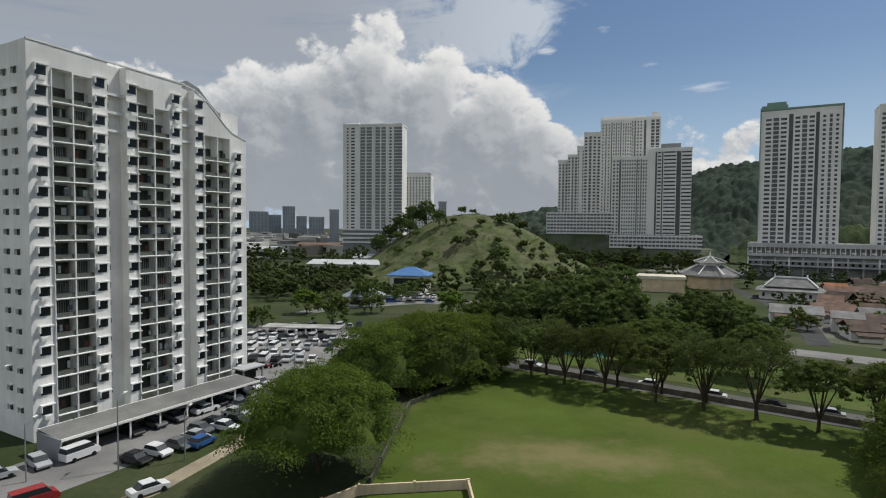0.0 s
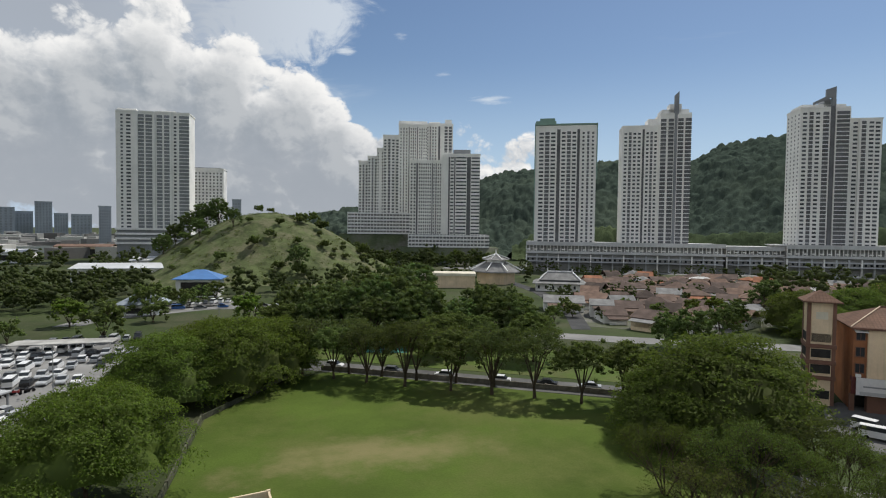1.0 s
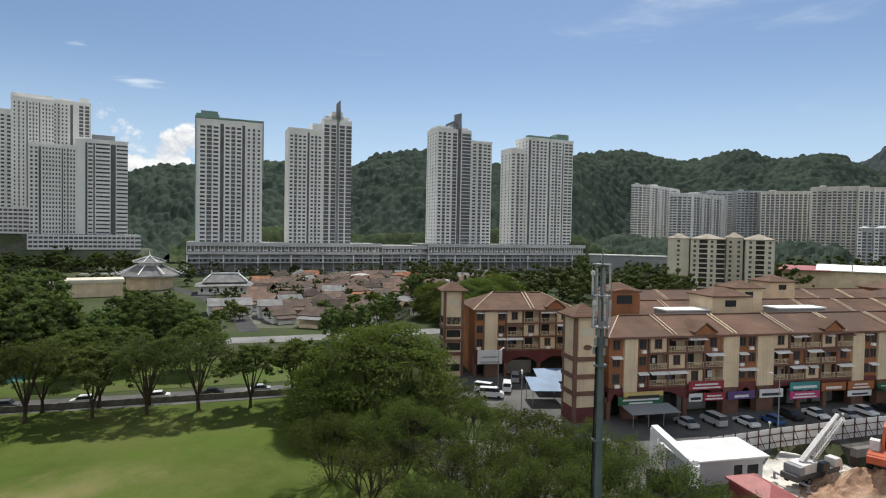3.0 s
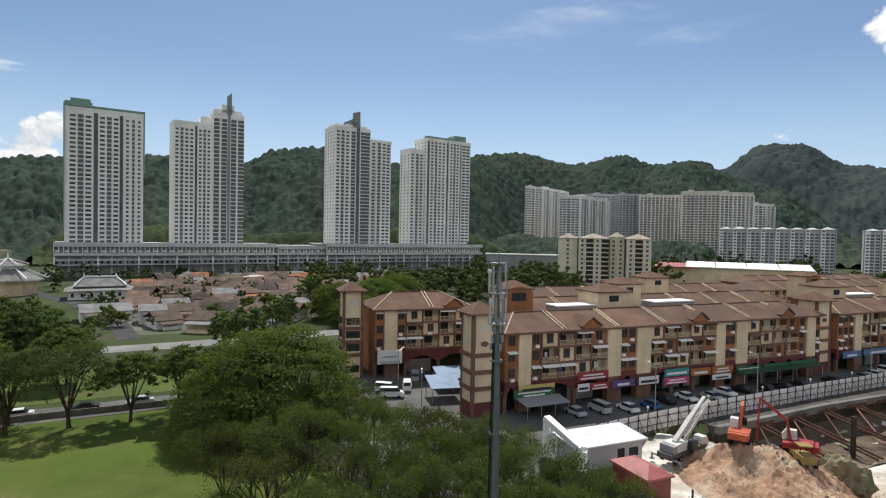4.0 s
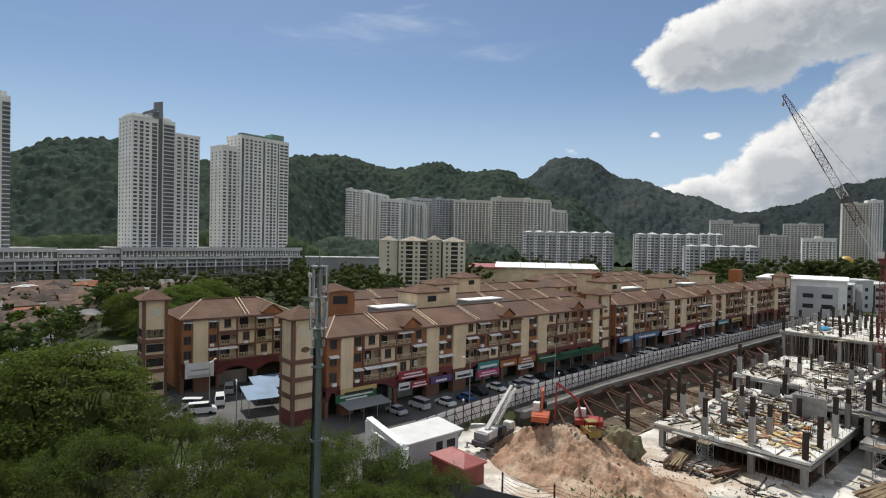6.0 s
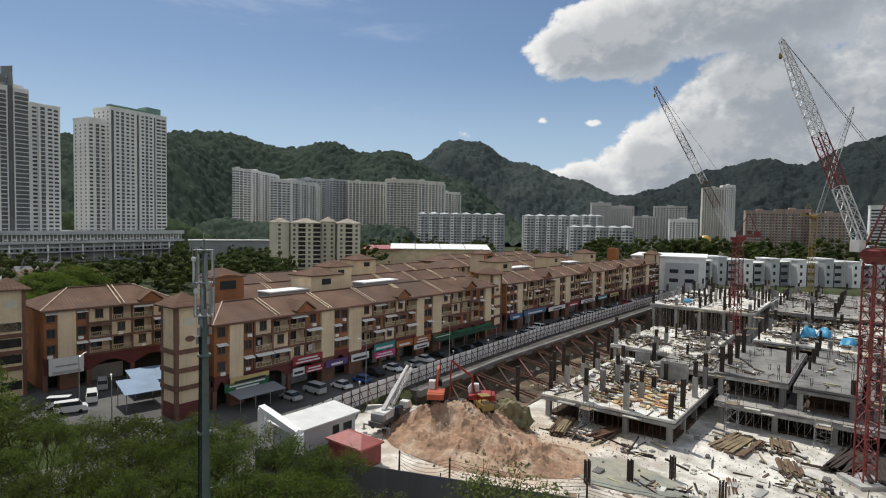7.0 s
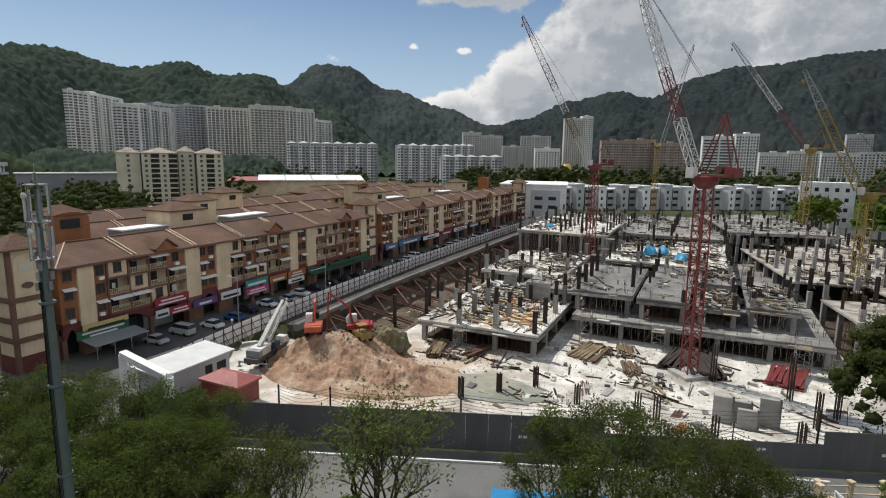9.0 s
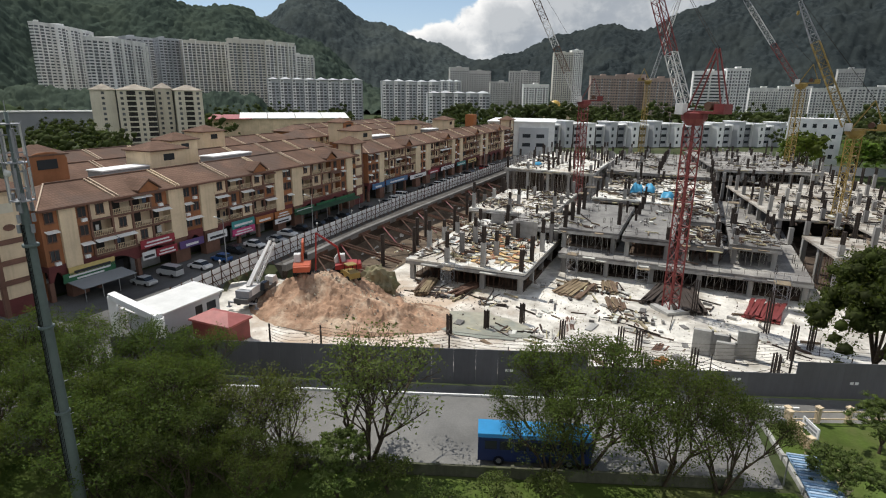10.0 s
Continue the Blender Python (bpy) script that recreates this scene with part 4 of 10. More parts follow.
# ---- the white apartment block over the car park ----
def build_block():
    m = facing(-57.2, 77.9, 29.5)
    b = thing("apartment_block", m, "tall white apartment block with balconies and window hoods", "apartment block")
    # frame: x along the long front, -y out of it
    top = [(0, 56.2), (24, 55.2), (26.4, 54.6), (28.6, 53.3), (30.6, 51.6), (32.6, 49.6), (34.4, 48.2), (37.7, 47.2)]

    def roof_z(x):
        for (x0, z0), (x1, z1) in zip(top, top[1:]):
            if x <= x1:
                return z0 + (z1 - z0) * (x - x0) / (x1 - x0)
        return top[-1][1]

    core = [(0, 0), (37.7, 0)] + list(reversed(top))
    part("core_wall", Mesh().along(core, 1.8, 14), WHITE, b)
    part("rear_wing", Mesh().box(24, 37.2, 9, 20, 0, 50.5).box(4, 22, 10, 19, 0, 57), GREYW, b)
    part("roof_house", Mesh().box(33.6, 37.6, 2.2, 9, 46, 52.2), WHITE, b, "white roof house at the end of the block")
    part("roof_terrace", Mesh().along([(26.0, 54.0), (36.6, 47.0), (36.6, 50.2), (34.0, 51.4), (31.5, 53.4), (29.0, 55.8), (26.5, 56.6)], 2.4, 7), GREYD, b, "dark stepped roof terrace")
    walls, bays = [(0, 3.1), (8.7, 11.0), (14.0, 15.7), (21.4, 23.8), (26.3, 28.2), (33.7, 37.7)], [(3.1, 8.7, 52.9, 52.6), (15.7, 21.4, 52.9, 50.0), (28.2, 33.7, 47.0, 47.0)]
    for x0, x1 in walls:
        part("wall", Mesh().along([(x0, 0), (x1, 0), (x1, roof_z(x1)), (x0, roof_z(x0))], 0, 1.8), WHITE, b)
    for x0, x1, za, zb in bays:
        xm = (x0 + x1) / 2
        part("wall", Mesh().along([(x0, za), (xm, za), (xm, zb), (x1, zb), (x1, roof_z(x1)), (x0, roof_z(x0))], 0, 1.8), WHITE, b)
    part("parapet_cap", Mesh().along([(x, z - 0.1) for x, z in top] + [(x, z + 0.12) for x, z in reversed(top)], -0.08, 0.3), WHITE2, b)
    # pieces shared by all floors
    hood = Mesh().box(-0.95, 0.95, -0.62, 0.02, 0.78, 0.94).box(-0.95, -0.8, -0.62, 0.02, -0.1, 0.78).data("hood", WHITE2)
    pane = Mesh().box(-0.7, 0.7, -0.05, 0.05, -0.55, 0.7).data("window", GLASS)
    aircon = Mesh().box(-0.42, 0.42, -0.5, -0.02, -1.25, -0.68).tube((0, -0.52, -0.96), (0, -0.5, -0.96), 0.22, 0.22, 10).data("air_conditioner", WHITE2)
    small = Mesh().box(-0.4, 0.4, -0.05, 0.05, -0.4, 0.5).data("window", GLASS)
    r = random.Random(3)
    zs = [4.2 + 2.82 * i for i in range(18)]
    for x0, x1 in walls:
        x = (x0 + x1) / 2 + (0.2 if x0 == 0 else 0)
        for z in zs:
            if z + 1.2 > roof_z(x1):
                continue
            part("window", pane, None, b, m=pose(x, 0, z))
            part("hood", hood, None, b, m=pose(x, 0, z))
            if r.random() < 0.28:
                part("air_conditioner", aircon, None, b, "white air conditioner box", pose(x + r.uniform(-0.2, 0.2), 0, z))
    for x0, x1 in ((11.0, 14.0), (23.8, 26.3)):
        for z in zs:
            if z < roof_z(x1) - 2:
                part("window", small, None, b, m=pose(x0 + 0.7, 1.78, z))
                if z > 45:
                    part("bridge", Mesh().box(x0, x1, 0.6, 1.8, z - 1.3, z - 0.9), WHITE2, b)
    # balconies: slab with a rounded nosing, low wall, dark back panel in place of the room's shade
    for x0, x1, za, zb in bays:
        w = (x1 - x0) / 2
        slab = Mesh().across([(-0.32, 0), (-0.38, 0.1), (-0.32, 0.22), (1.75, 0.22), (1.75, 0)], 0.05, w - 0.05).data("balcony_slab", WHITE2)
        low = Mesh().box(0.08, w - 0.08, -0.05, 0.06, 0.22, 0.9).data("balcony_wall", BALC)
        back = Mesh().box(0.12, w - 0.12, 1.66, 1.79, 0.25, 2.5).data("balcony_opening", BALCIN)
        grille = Mesh()
        for i in range(9):
            grille.box(0.1 + i * (w - 0.2) / 8 - 0.015, 0.1 + i * (w - 0.2) / 8 + 0.015, 0.0, 0.04, 0.95, 2.6)
        grille = grille.data("grille", METAL)
        for h in (0, 1):
            for z in zs:
                base = z - 1.3
                if base + 2.6 > (za, zb)[h] + 0.3:
                    continue
                at = pose(x0 + h * w, 0, base)
                part("balcony_slab", slab, None, b, m=at)
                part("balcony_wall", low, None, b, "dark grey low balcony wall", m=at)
                part("balcony_opening", back, None, b, "dark panel for the shade of the room", m=at)
                if r.random() < 0.25:
                    part("grille", grille, None, b, m=at)
                for _ in range(r.randint(0, 2)):
                    x = r.uniform(0.4, w - 0.8)
                    part("washing", Mesh().box(x, x + r.uniform(0.3, 0.7), 0.5, 0.54, 1.0, r.uniform(1.7, 2.2)), CLOTHS[r.randrange(len(CLOTHS))], b, "washing on a line", m=at)
        part("divider", Mesh().box(x0 + w - 0.09, x0 + w + 0.09, -0.28, 1.79, 1.6, min(za, zb)), WHITE2, b)
        for x in (x0, x1):
            part("divider", Mesh().box(x - 0.06, x + 0.06, -0.22, 0.0, 1.6, min(za, zb)), WHITE2, b)
    # end walls
    for z in zs:
        for y in (3.0, 6.0, 10.5):
            part("window", small, None, b, m=pose(0, y, z, 0, 0, -90))
            part("hood", hood, None, b, m=pose(0, y, z - 0.25, 0, 0, -90) @ Matrix.Diagonal((0.6, 0.6, 0.9, 1)))
        for y in (4.0, 8.0):
            if z < 46:
                part("hood", hood, None, b, m=pose(37.7, y, z, 0, 0, 90))
                part("window", pane, None, b, m=pose(37.7, y, z, 0, 0, 90))
        for y in (11.0, 15.0, 18.0):
            if z < 48:
                part("hood", hood, None, b, m=pose(37.2, y, z, 0, 0, 90))
    # long sheet roof over the parking bays at its foot
    shed = thing("carport", m @ pose(-1.5, -4.4, 0), "long grey sheet-roofed carport beside the white block", "carport")
    part("roof", Mesh().across([(0, 3.3), (-5.8, 2.9), (-5.8, 2.75), (0, 3.1)], 0, 33), paint("grey_sheet_roof", (0.20, 0.20, 0.19), 0.7, 3, 0.2, 0.25, bump=0.01), shed, "weathered grey roof sheet")
    part("fascia", Mesh().box(0, 33, -5.95, -5.8, 2.7, 3.05), GREYW, shed)
    part("end_wall", Mesh().box(-0.15, 0, -5.8, 0, 0, 3.0), GREYD, shed)
    part("rear_wall", Mesh().box(0, 33, 0.0, 0.2, 0, 3.3), GREYW, shed)
    for i in range(8):
        part("post", Mesh().box(i * 4.6, i * 4.6 + 0.2, -5.7, -5.5, 0, 2.8), GREYW, shed)
    part("planting", Mesh().box(1, 30, 0.4, 1.4, 0, 1.2), CONC, shed)
    porch = thing("porch", m @ pose(27.5, -7.0, 0), "flat concrete entrance canopy of the white block", "canopy")
    part("roof", Mesh().box(6, 11.5, 3.4, 6.5, 3.2, 3.45), GREYC, porch)
    for x in (6.3, 10.9):
        part("post", Mesh().box(x, x + 0.25, 3.6, 3.85, 0, 3.2), GREYD, porch)
    # near-black block in place of the shade under the canopy
    part("wall", Mesh().box(6.8, 10.6, 5.0, 6.4, 0, 3.18), DARKIN, porch)


# dark tone carries the shade of the rooms behind the balconies
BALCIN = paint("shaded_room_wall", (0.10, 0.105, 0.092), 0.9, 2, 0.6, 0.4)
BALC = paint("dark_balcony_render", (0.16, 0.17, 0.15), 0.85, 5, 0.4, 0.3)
CLOTHS = [paint("cloth_%s" % n, c, 0.9, 8, 2, 0.15) for n, c in (("white", (0.6, 0.6, 0.58)), ("blue", (0.10, 0.13, 0.18)), ("red", (0.20, 0.10, 0.08)), ("green", (0.09, 0.13, 0.09)), ("dark", (0.04, 0.04, 0.05)))]
build_block()

# ---- rows of shops with flats above ----
SIGNS = {n: paint("sign_%s" % n, c, 0.5, 6, 1.0, 0.08) for n, c in (("green", (0.025, 0.12, 0.055)), ("red", (0.30, 0.03, 0.045)), ("white", (0.7, 0.7, 0.7)), ("purple", (0.12, 0.07, 0.2)), ("teal", (0.05, 0.25, 0.25)), ("orange", (0.36, 0.13, 0.04)), ("yellow", (0.55, 0.42, 0.16)), ("blue", (0.07, 0.16, 0.30)), ("dark", (0.03, 0.03, 0.035)), ("pink", (0.5, 0.06, 0.18)))}
WIN = {}


def shop_pieces():
    WIN["glass"] = Mesh().box(-0.62, 0.62, -0.03, 0.03, -0.75, 0.75).data("pane", GLASS)
    f = Mesh()
    for x in (-0.68, -0.02, 0.62):
        f.box(x, x + 0.06, -0.1, 0.02, -0.8, 0.8)
    f.box(-0.75, 0.75, -0.1, 0.02, 0.75, 0.87).box(-0.75, 0.75, -0.16, 0.02, -0.9, -0.78)
    WIN["frame"] = f.data("frame", BROWN)
    WIN["aircon"] = Mesh().box(-0.4, 0.4, -0.42, 0.0, -1.5, -0.98).data("air_conditioner", WHITE2)
    WIN["awning"] = Mesh().across([(0, 0.98), (-0.85, 0.66), (-0.85, 0.6), (0, 0.9)], -0.95, 0.95).data("awning", GREYW)
    WIN["shade"] = Mesh().across([(0, 0.98), (-0.85, 0.66), (-0.85, 0.6), (0, 0.9)], -0.95, 0.95).data("awning", BROWN)
    rail = Mesh().box(0, 3.6, -0.04, 0.04, 0.92, 1.02).box(0, 3.6, -0.04, 0.04, 0.08, 0.14)
    for i in range(13):
        rail.box(i * 0.3 - 0.04, i * 0.3 + 0.04, -0.03, 0.03, 0.1, 0.95)
    WIN["rail"] = rail.data("railing", CREAM)
    # flat dark panel painted as the shade of a doorway
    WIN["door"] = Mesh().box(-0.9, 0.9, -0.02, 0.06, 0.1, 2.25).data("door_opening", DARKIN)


def shop_window(parent, m, r, hot=0.55, plain=False):
    w = part("window", WIN["glass"], None, parent, m=m)
    if plain:
        return
    part("frame", WIN["frame"], None, w)
    if r.random() < hot:
        part("air_conditioner", WIN["aircon"], None, parent, m=m @ pose(r.choice((-0.2, 0.15)), 0, 0))
    if r.random() < 0.22:
        part("awning", WIN["awning"], None, parent, m=m)


def sign(parent, x, y, z, w, h, colour, bars=2, label="", turn=0.0):
    s = part("sign", Mesh().box(0, w, -0.12, 0, 0, h), SIGNS[colour], parent, label, pose(x, y, z, 0, 0, turn))
    ink = SIGNS["white"] if colour not in ("white", "yellow") else SIGNS["dark"]
    for i in range(bars):
        t = h / (bars + 0.6)
        a = w * (0.10 + 0.07 * ((i * 7 + int(x)) % 3))
        part("lettering", Mesh().box(a, w - a, -0.14, -0.12, t * (i + 0.35), t * (i + 0.85)), ink, s)
    return s


def shop_row(m, segs, depth, label, seed, floors=3, ground=5.3, fh=2.87, rough=False, roof_h=2.5, end=TERRA):
    """segs: (kind, from, to) along the front: b brick with windows, p cream pier, v verandas."""
    r = random.Random(seed)
    b = thing("shop_row", m, label, "shop building", "brown shop rows")
    x0, x1 = segs[0][1], segs[-1][2]
    eave = ground + floors * fh
    part("core", Mesh().box(x0 + 0.05, x1 - 0.05, 1.5, depth, ground - 0.2, eave), CREAM, b)
    part("end_wall", Mesh().box(x0, x0 + 0.3, 1.5, depth, 0, eave - 0.02), end, b)
    part("end_wall", Mesh().box(x1 - 0.3, x1, 1.5, depth, 0, eave - 0.02), end, b)
    # solid dark box imitates the unlit depth of the shops
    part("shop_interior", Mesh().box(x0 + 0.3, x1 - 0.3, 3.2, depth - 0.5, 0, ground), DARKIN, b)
    part("rear_wall", Mesh().box(x0, x1, depth, depth + 0.3, 0, eave), CREAM, b)
    part("fascia_band", Mesh().box(x0, x1, -0.18, 1.5, ground - 0.75, ground + 0.15), MAROON, b, "dark maroon band above the shopfronts")
    ridge = roof_h
    cut = min(depth / 2, 6.0)
    part("roof", hip(x0 - 0.7, x1 + 0.7, -0.9, depth + 0.9, eave + 0.25, ridge, cut), TILE, b, "brown clay tile roof")
    for i, x in enumerate(range(int(x0) + 12, int(x1) - 6, 12)):
        sl = (ridge) / (depth / 2 + 0.9)
        y1 = depth / 2 - 0.4
        for dx in (0.0, 0.75):
            part("roof_coping", Mesh().across([(-0.7, eave + 0.32), (y1, eave + 0.25 + (y1 + 0.9) * sl + 0.06), (y1, eave + 0.25 + (y1 + 0.9) * sl + 0.3), (-0.7, eave + 0.56)], x + dx, x + dx + 0.22), CREAM if i % 2 else COPING, b, "pale coping over the tiles")
    part("ridge_cap", Mesh().box(x0 + cut - 0.7, x1 - cut + 0.7, depth / 2 - 0.2, depth / 2 + 0.2, eave + ridge + 0.2, eave + ridge + 0.4), TILE, b)
    for xe, xi in () if rough else ((x0 - 0.7, x0 + cut - 0.7), (x1 + 0.7, x1 - cut + 0.7)):
        part("hip_cap", Mesh().tube((xe, -0.9, eave + 0.3), (xi, depth / 2, eave + ridge + 0.3), 0.13, 0.13, 4), COPING, b, "pale cap along the hip")
    part("eaves_board", Mesh().box(x0 - 0.6, x1 + 0.6, -0.98, -0.9, eave - 0.12, eave + 0.24), BROWN, b)
    for kind, a, c in segs:
        w = c - a
        if kind == "p":
            part("pier", Mesh().box(a, c, -0.45, 1.5, ground - 0.6, eave), CREAM, b, "cream wall pier")
            part("pier_foot", Mesh().box(a + 0.2, c - 0.2, -0.3, 1.2, 0, ground - 0.6), BROWN, b)
            continue
        if kind == "b":
            part("brick_bay", Mesh().box(a, c, 0, 1.5, ground + 0.15, eave), TERRA, b, "terracotta wall bay")
            n = max(1, round(w / 2.1))
            for i in range(floors - 1 if rough else 0, floors):
                for j in range(n):
                    shop_window(b, pose(a + w * (j + 0.5) / n, -0.02, ground + fh * i + 1.65), r, plain=rough)
        if kind == "v":
            n = max(1, round(w / 3.7))
            for i in range(floors - 1 if rough else 0, floors):
                z = ground + fh * i + 0.15
                part("veranda_slab", Mesh().box(a, c, -0.35, 1.5, z - 0.3, z + 0.02), BROWN, b)
                for j in range(n):
                    x = a + w * j / n
                    part("veranda_post", Mesh().box(x - 0.16, x + 0.16, -0.3, 0.1, z, z + fh - 0.3), BROWN, b)
                    k = w / n / 3.6
                    if (i + j) % 3 != 2 or rough:
                        part("railing", WIN["rail"], None, b, m=pose(x, -0.25, z) @ Matrix.Diagonal((k, 1, 1, 1)))
                    else:
                        part("closed_bay", Mesh().box(x + 0.16, x + w / n - 0.16, 0.0, 1.5, z, z + fh - 0.3), CREAM if r.random() < 0.6 else TERRA, b)
                        shop_window(b, pose(x + w / n / 2, -0.02, z + 1.5), r)
                        continue
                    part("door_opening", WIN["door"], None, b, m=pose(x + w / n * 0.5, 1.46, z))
                    if r.random() < 0.4:
                        part("awning", WIN["awning"] if r.random() < 0.5 else WIN["shade"], None, b, m=pose(x + w / n / 2, -0.3, z + 1.55) @ Matrix.Diagonal((w / n / 2.0, 1, 1, 1)))
                    if r.random() < 0.5:
                        xx = x + r.uniform(0.5, w / n - 1.1)
                        part("washing", Mesh().box(xx, xx + r.uniform(0.4, 0.9), 0.3, 0.34, z + 1.0, z + r.uniform(1.8, 2.2)), CLOTHS[r.randrange(5)], b, "washing on a line")
            if not rough:
                gx = a + w * 0.72
                part("dormer_gable", Mesh().along([(gx - 1.9, eave - 0.2), (gx + 1.9, eave - 0.2), (gx + 1.9, eave + 0.7), (gx, eave + 2.1), (gx - 1.9, eave + 0.7)], -0.75, 2.4), TERRA, b)
                part("dormer_roof", Mesh().along([(gx - 2.3, eave + 0.55), (gx, eave + 2.2), (gx + 2.3, eave + 0.55), (gx + 2.3, eave + 0.8), (gx, eave + 2.5), (gx - 2.3, eave + 0.8)], -1.1, 4.0), TILE, b)
        # arcade below: columns and a segmental arch
        n = max(1, round(w / 6.5))
        for j in range(n):
            xa, xb = a + w * j / n + 0.45, a + w * (j + 1) / n - 0.45
            if rough:
                break
            pts = [(xa + (xb - xa) * t / 8, 3.0 + 1.4 * math.sin(math.pi * t / 8)) for t in range(9)]
            part("arch", Mesh().along([(xa - 0.5, ground - 0.7), (xa - 0.5, 2.9)] + pts + [(xb + 0.5, 2.9), (xb + 0.5, ground - 0.7)], -0.1, 0.35), MAROON, b)
            part("column", Mesh().box(xa - 0.75, xa - 0.05, -0.15, 0.5, 0, 3.0), BROWN, b)
            if r.random() < 0.8:
                part("shutter", Mesh().box(xa + 0.2, xb - 0.2, 3.0, 3.18, 0, 2.9), METAL if r.random() < 0.5 else SIGNS["dark"], b, "rolled steel shutter")
    return b, eave


def roof_house(x, y, w, d, z0, z1, m, label="cream roof house with a small hipped roof", arch=False):
    h = thing("roof_house", m @ pose(x, y, 0), label, "roof house", "roof houses")
    part("wall", Mesh().box(0, w, 0, d, z0, z1), CREAM, h)
    part("roof", hip(-0.5, w + 0.5, -0.5, d + 0.5, z1 + 0.2, 1.5), TILE, h)
    part("window", Mesh().box(w * 0.35, w * 0.65, -0.05, 0.05, z1 - 2.0, z1 - 0.7), GLASS, h)
    if arch:
        part("arched_front", Mesh().along([(-0.1, z0), (w + 0.1, z0), (w + 0.1, z1 - 0.6)] + [(w / 2 + (w / 2 + 0.1) * math.cos(math.pi * i / 8), z1 - 0.6 + 1.2 * math.sin(math.pi * i / 8)) for i in range(1, 8)] + [(-0.1, z1 - 0.6)], -0.4, -0.05), TERRA, h)
        part("window", Mesh().box(w * 0.25, w * 0.75, -0.5, -0.38, z1 - 2.2, z1 - 0.6), GLASS, h)
    return h


def corner_tower(m, label, w=5.2, z1=17.6, badge=True):
    t = thing("stair_tower", m, label, "tower", "stair towers")
    part("shaft", Mesh().box(0, w, 0, w, 0, z1), CREAM, t)
    for z in (4.6, 7.4, 10.3):
        part("band", Mesh().box(-0.25, w + 0.25, -0.25, w + 0.25, z, z + 0.7), BROWN, t)
    for x in (-0.12, w - 0.45):
        for y in (-0.12, w - 0.45):
            part("corner_pier", Mesh().box(x, x + 0.57, y, y + 0.57, 0, z1), BROWN, t)
    part("base", Mesh().box(-0.05, w + 0.05, -0.05, w + 0.05, 0, 2.6), MAROON if badge else CREAM, t)
    if not badge:
        for z in (1.2, 5.8, 8.6, 11.4):
            part("opening", Mesh().box(0.6, w - 0.6, -0.1, 0.1, z, z + 1.5).box(-0.1, 0.1, 0.6, w - 0.6, z, z + 1.5), DARKIN, t, "dark panel for the shade of a stair landing")
    part("arch_panel", Mesh().along([(0.6, 11.4), (w - 0.6, 11.4), (w - 0.6, z1 - 1.6)] + [(w / 2 + (w / 2 - 0.6) * math.cos(math.pi * i / 8), z1 - 1.6 + 1.0 * math.sin(math.pi * i / 8)) for i in range(1, 8)] + [(0.6, z1 - 1.6)], -0.1, 0.1), CREAM, t)
    part("vent_grille", Mesh().box(1.2, w - 1.2, -0.16, -0.08, z1 - 3.0, z1 - 1.7), BEIGE, t)
    part("roof", hip(-0.9, w + 0.9, -0.9, w + 0.9, z1 + 0.2, 1.9), TILE, t)
    if badge:
        part("badge", Mesh().turned([(0.75, 0), (0.75, 0.12)], 16), BROWN, t, "round brown badge", pose(w * 0.5, -0.2, 12.6, 90, 0, 0) @ Matrix.Diagonal((1, 0.6, 1, 1)))
    return t


COPING = paint("pale_coping", (0.55, 0.42, 0.30), 0.8, 4, 0.5, 0.15)


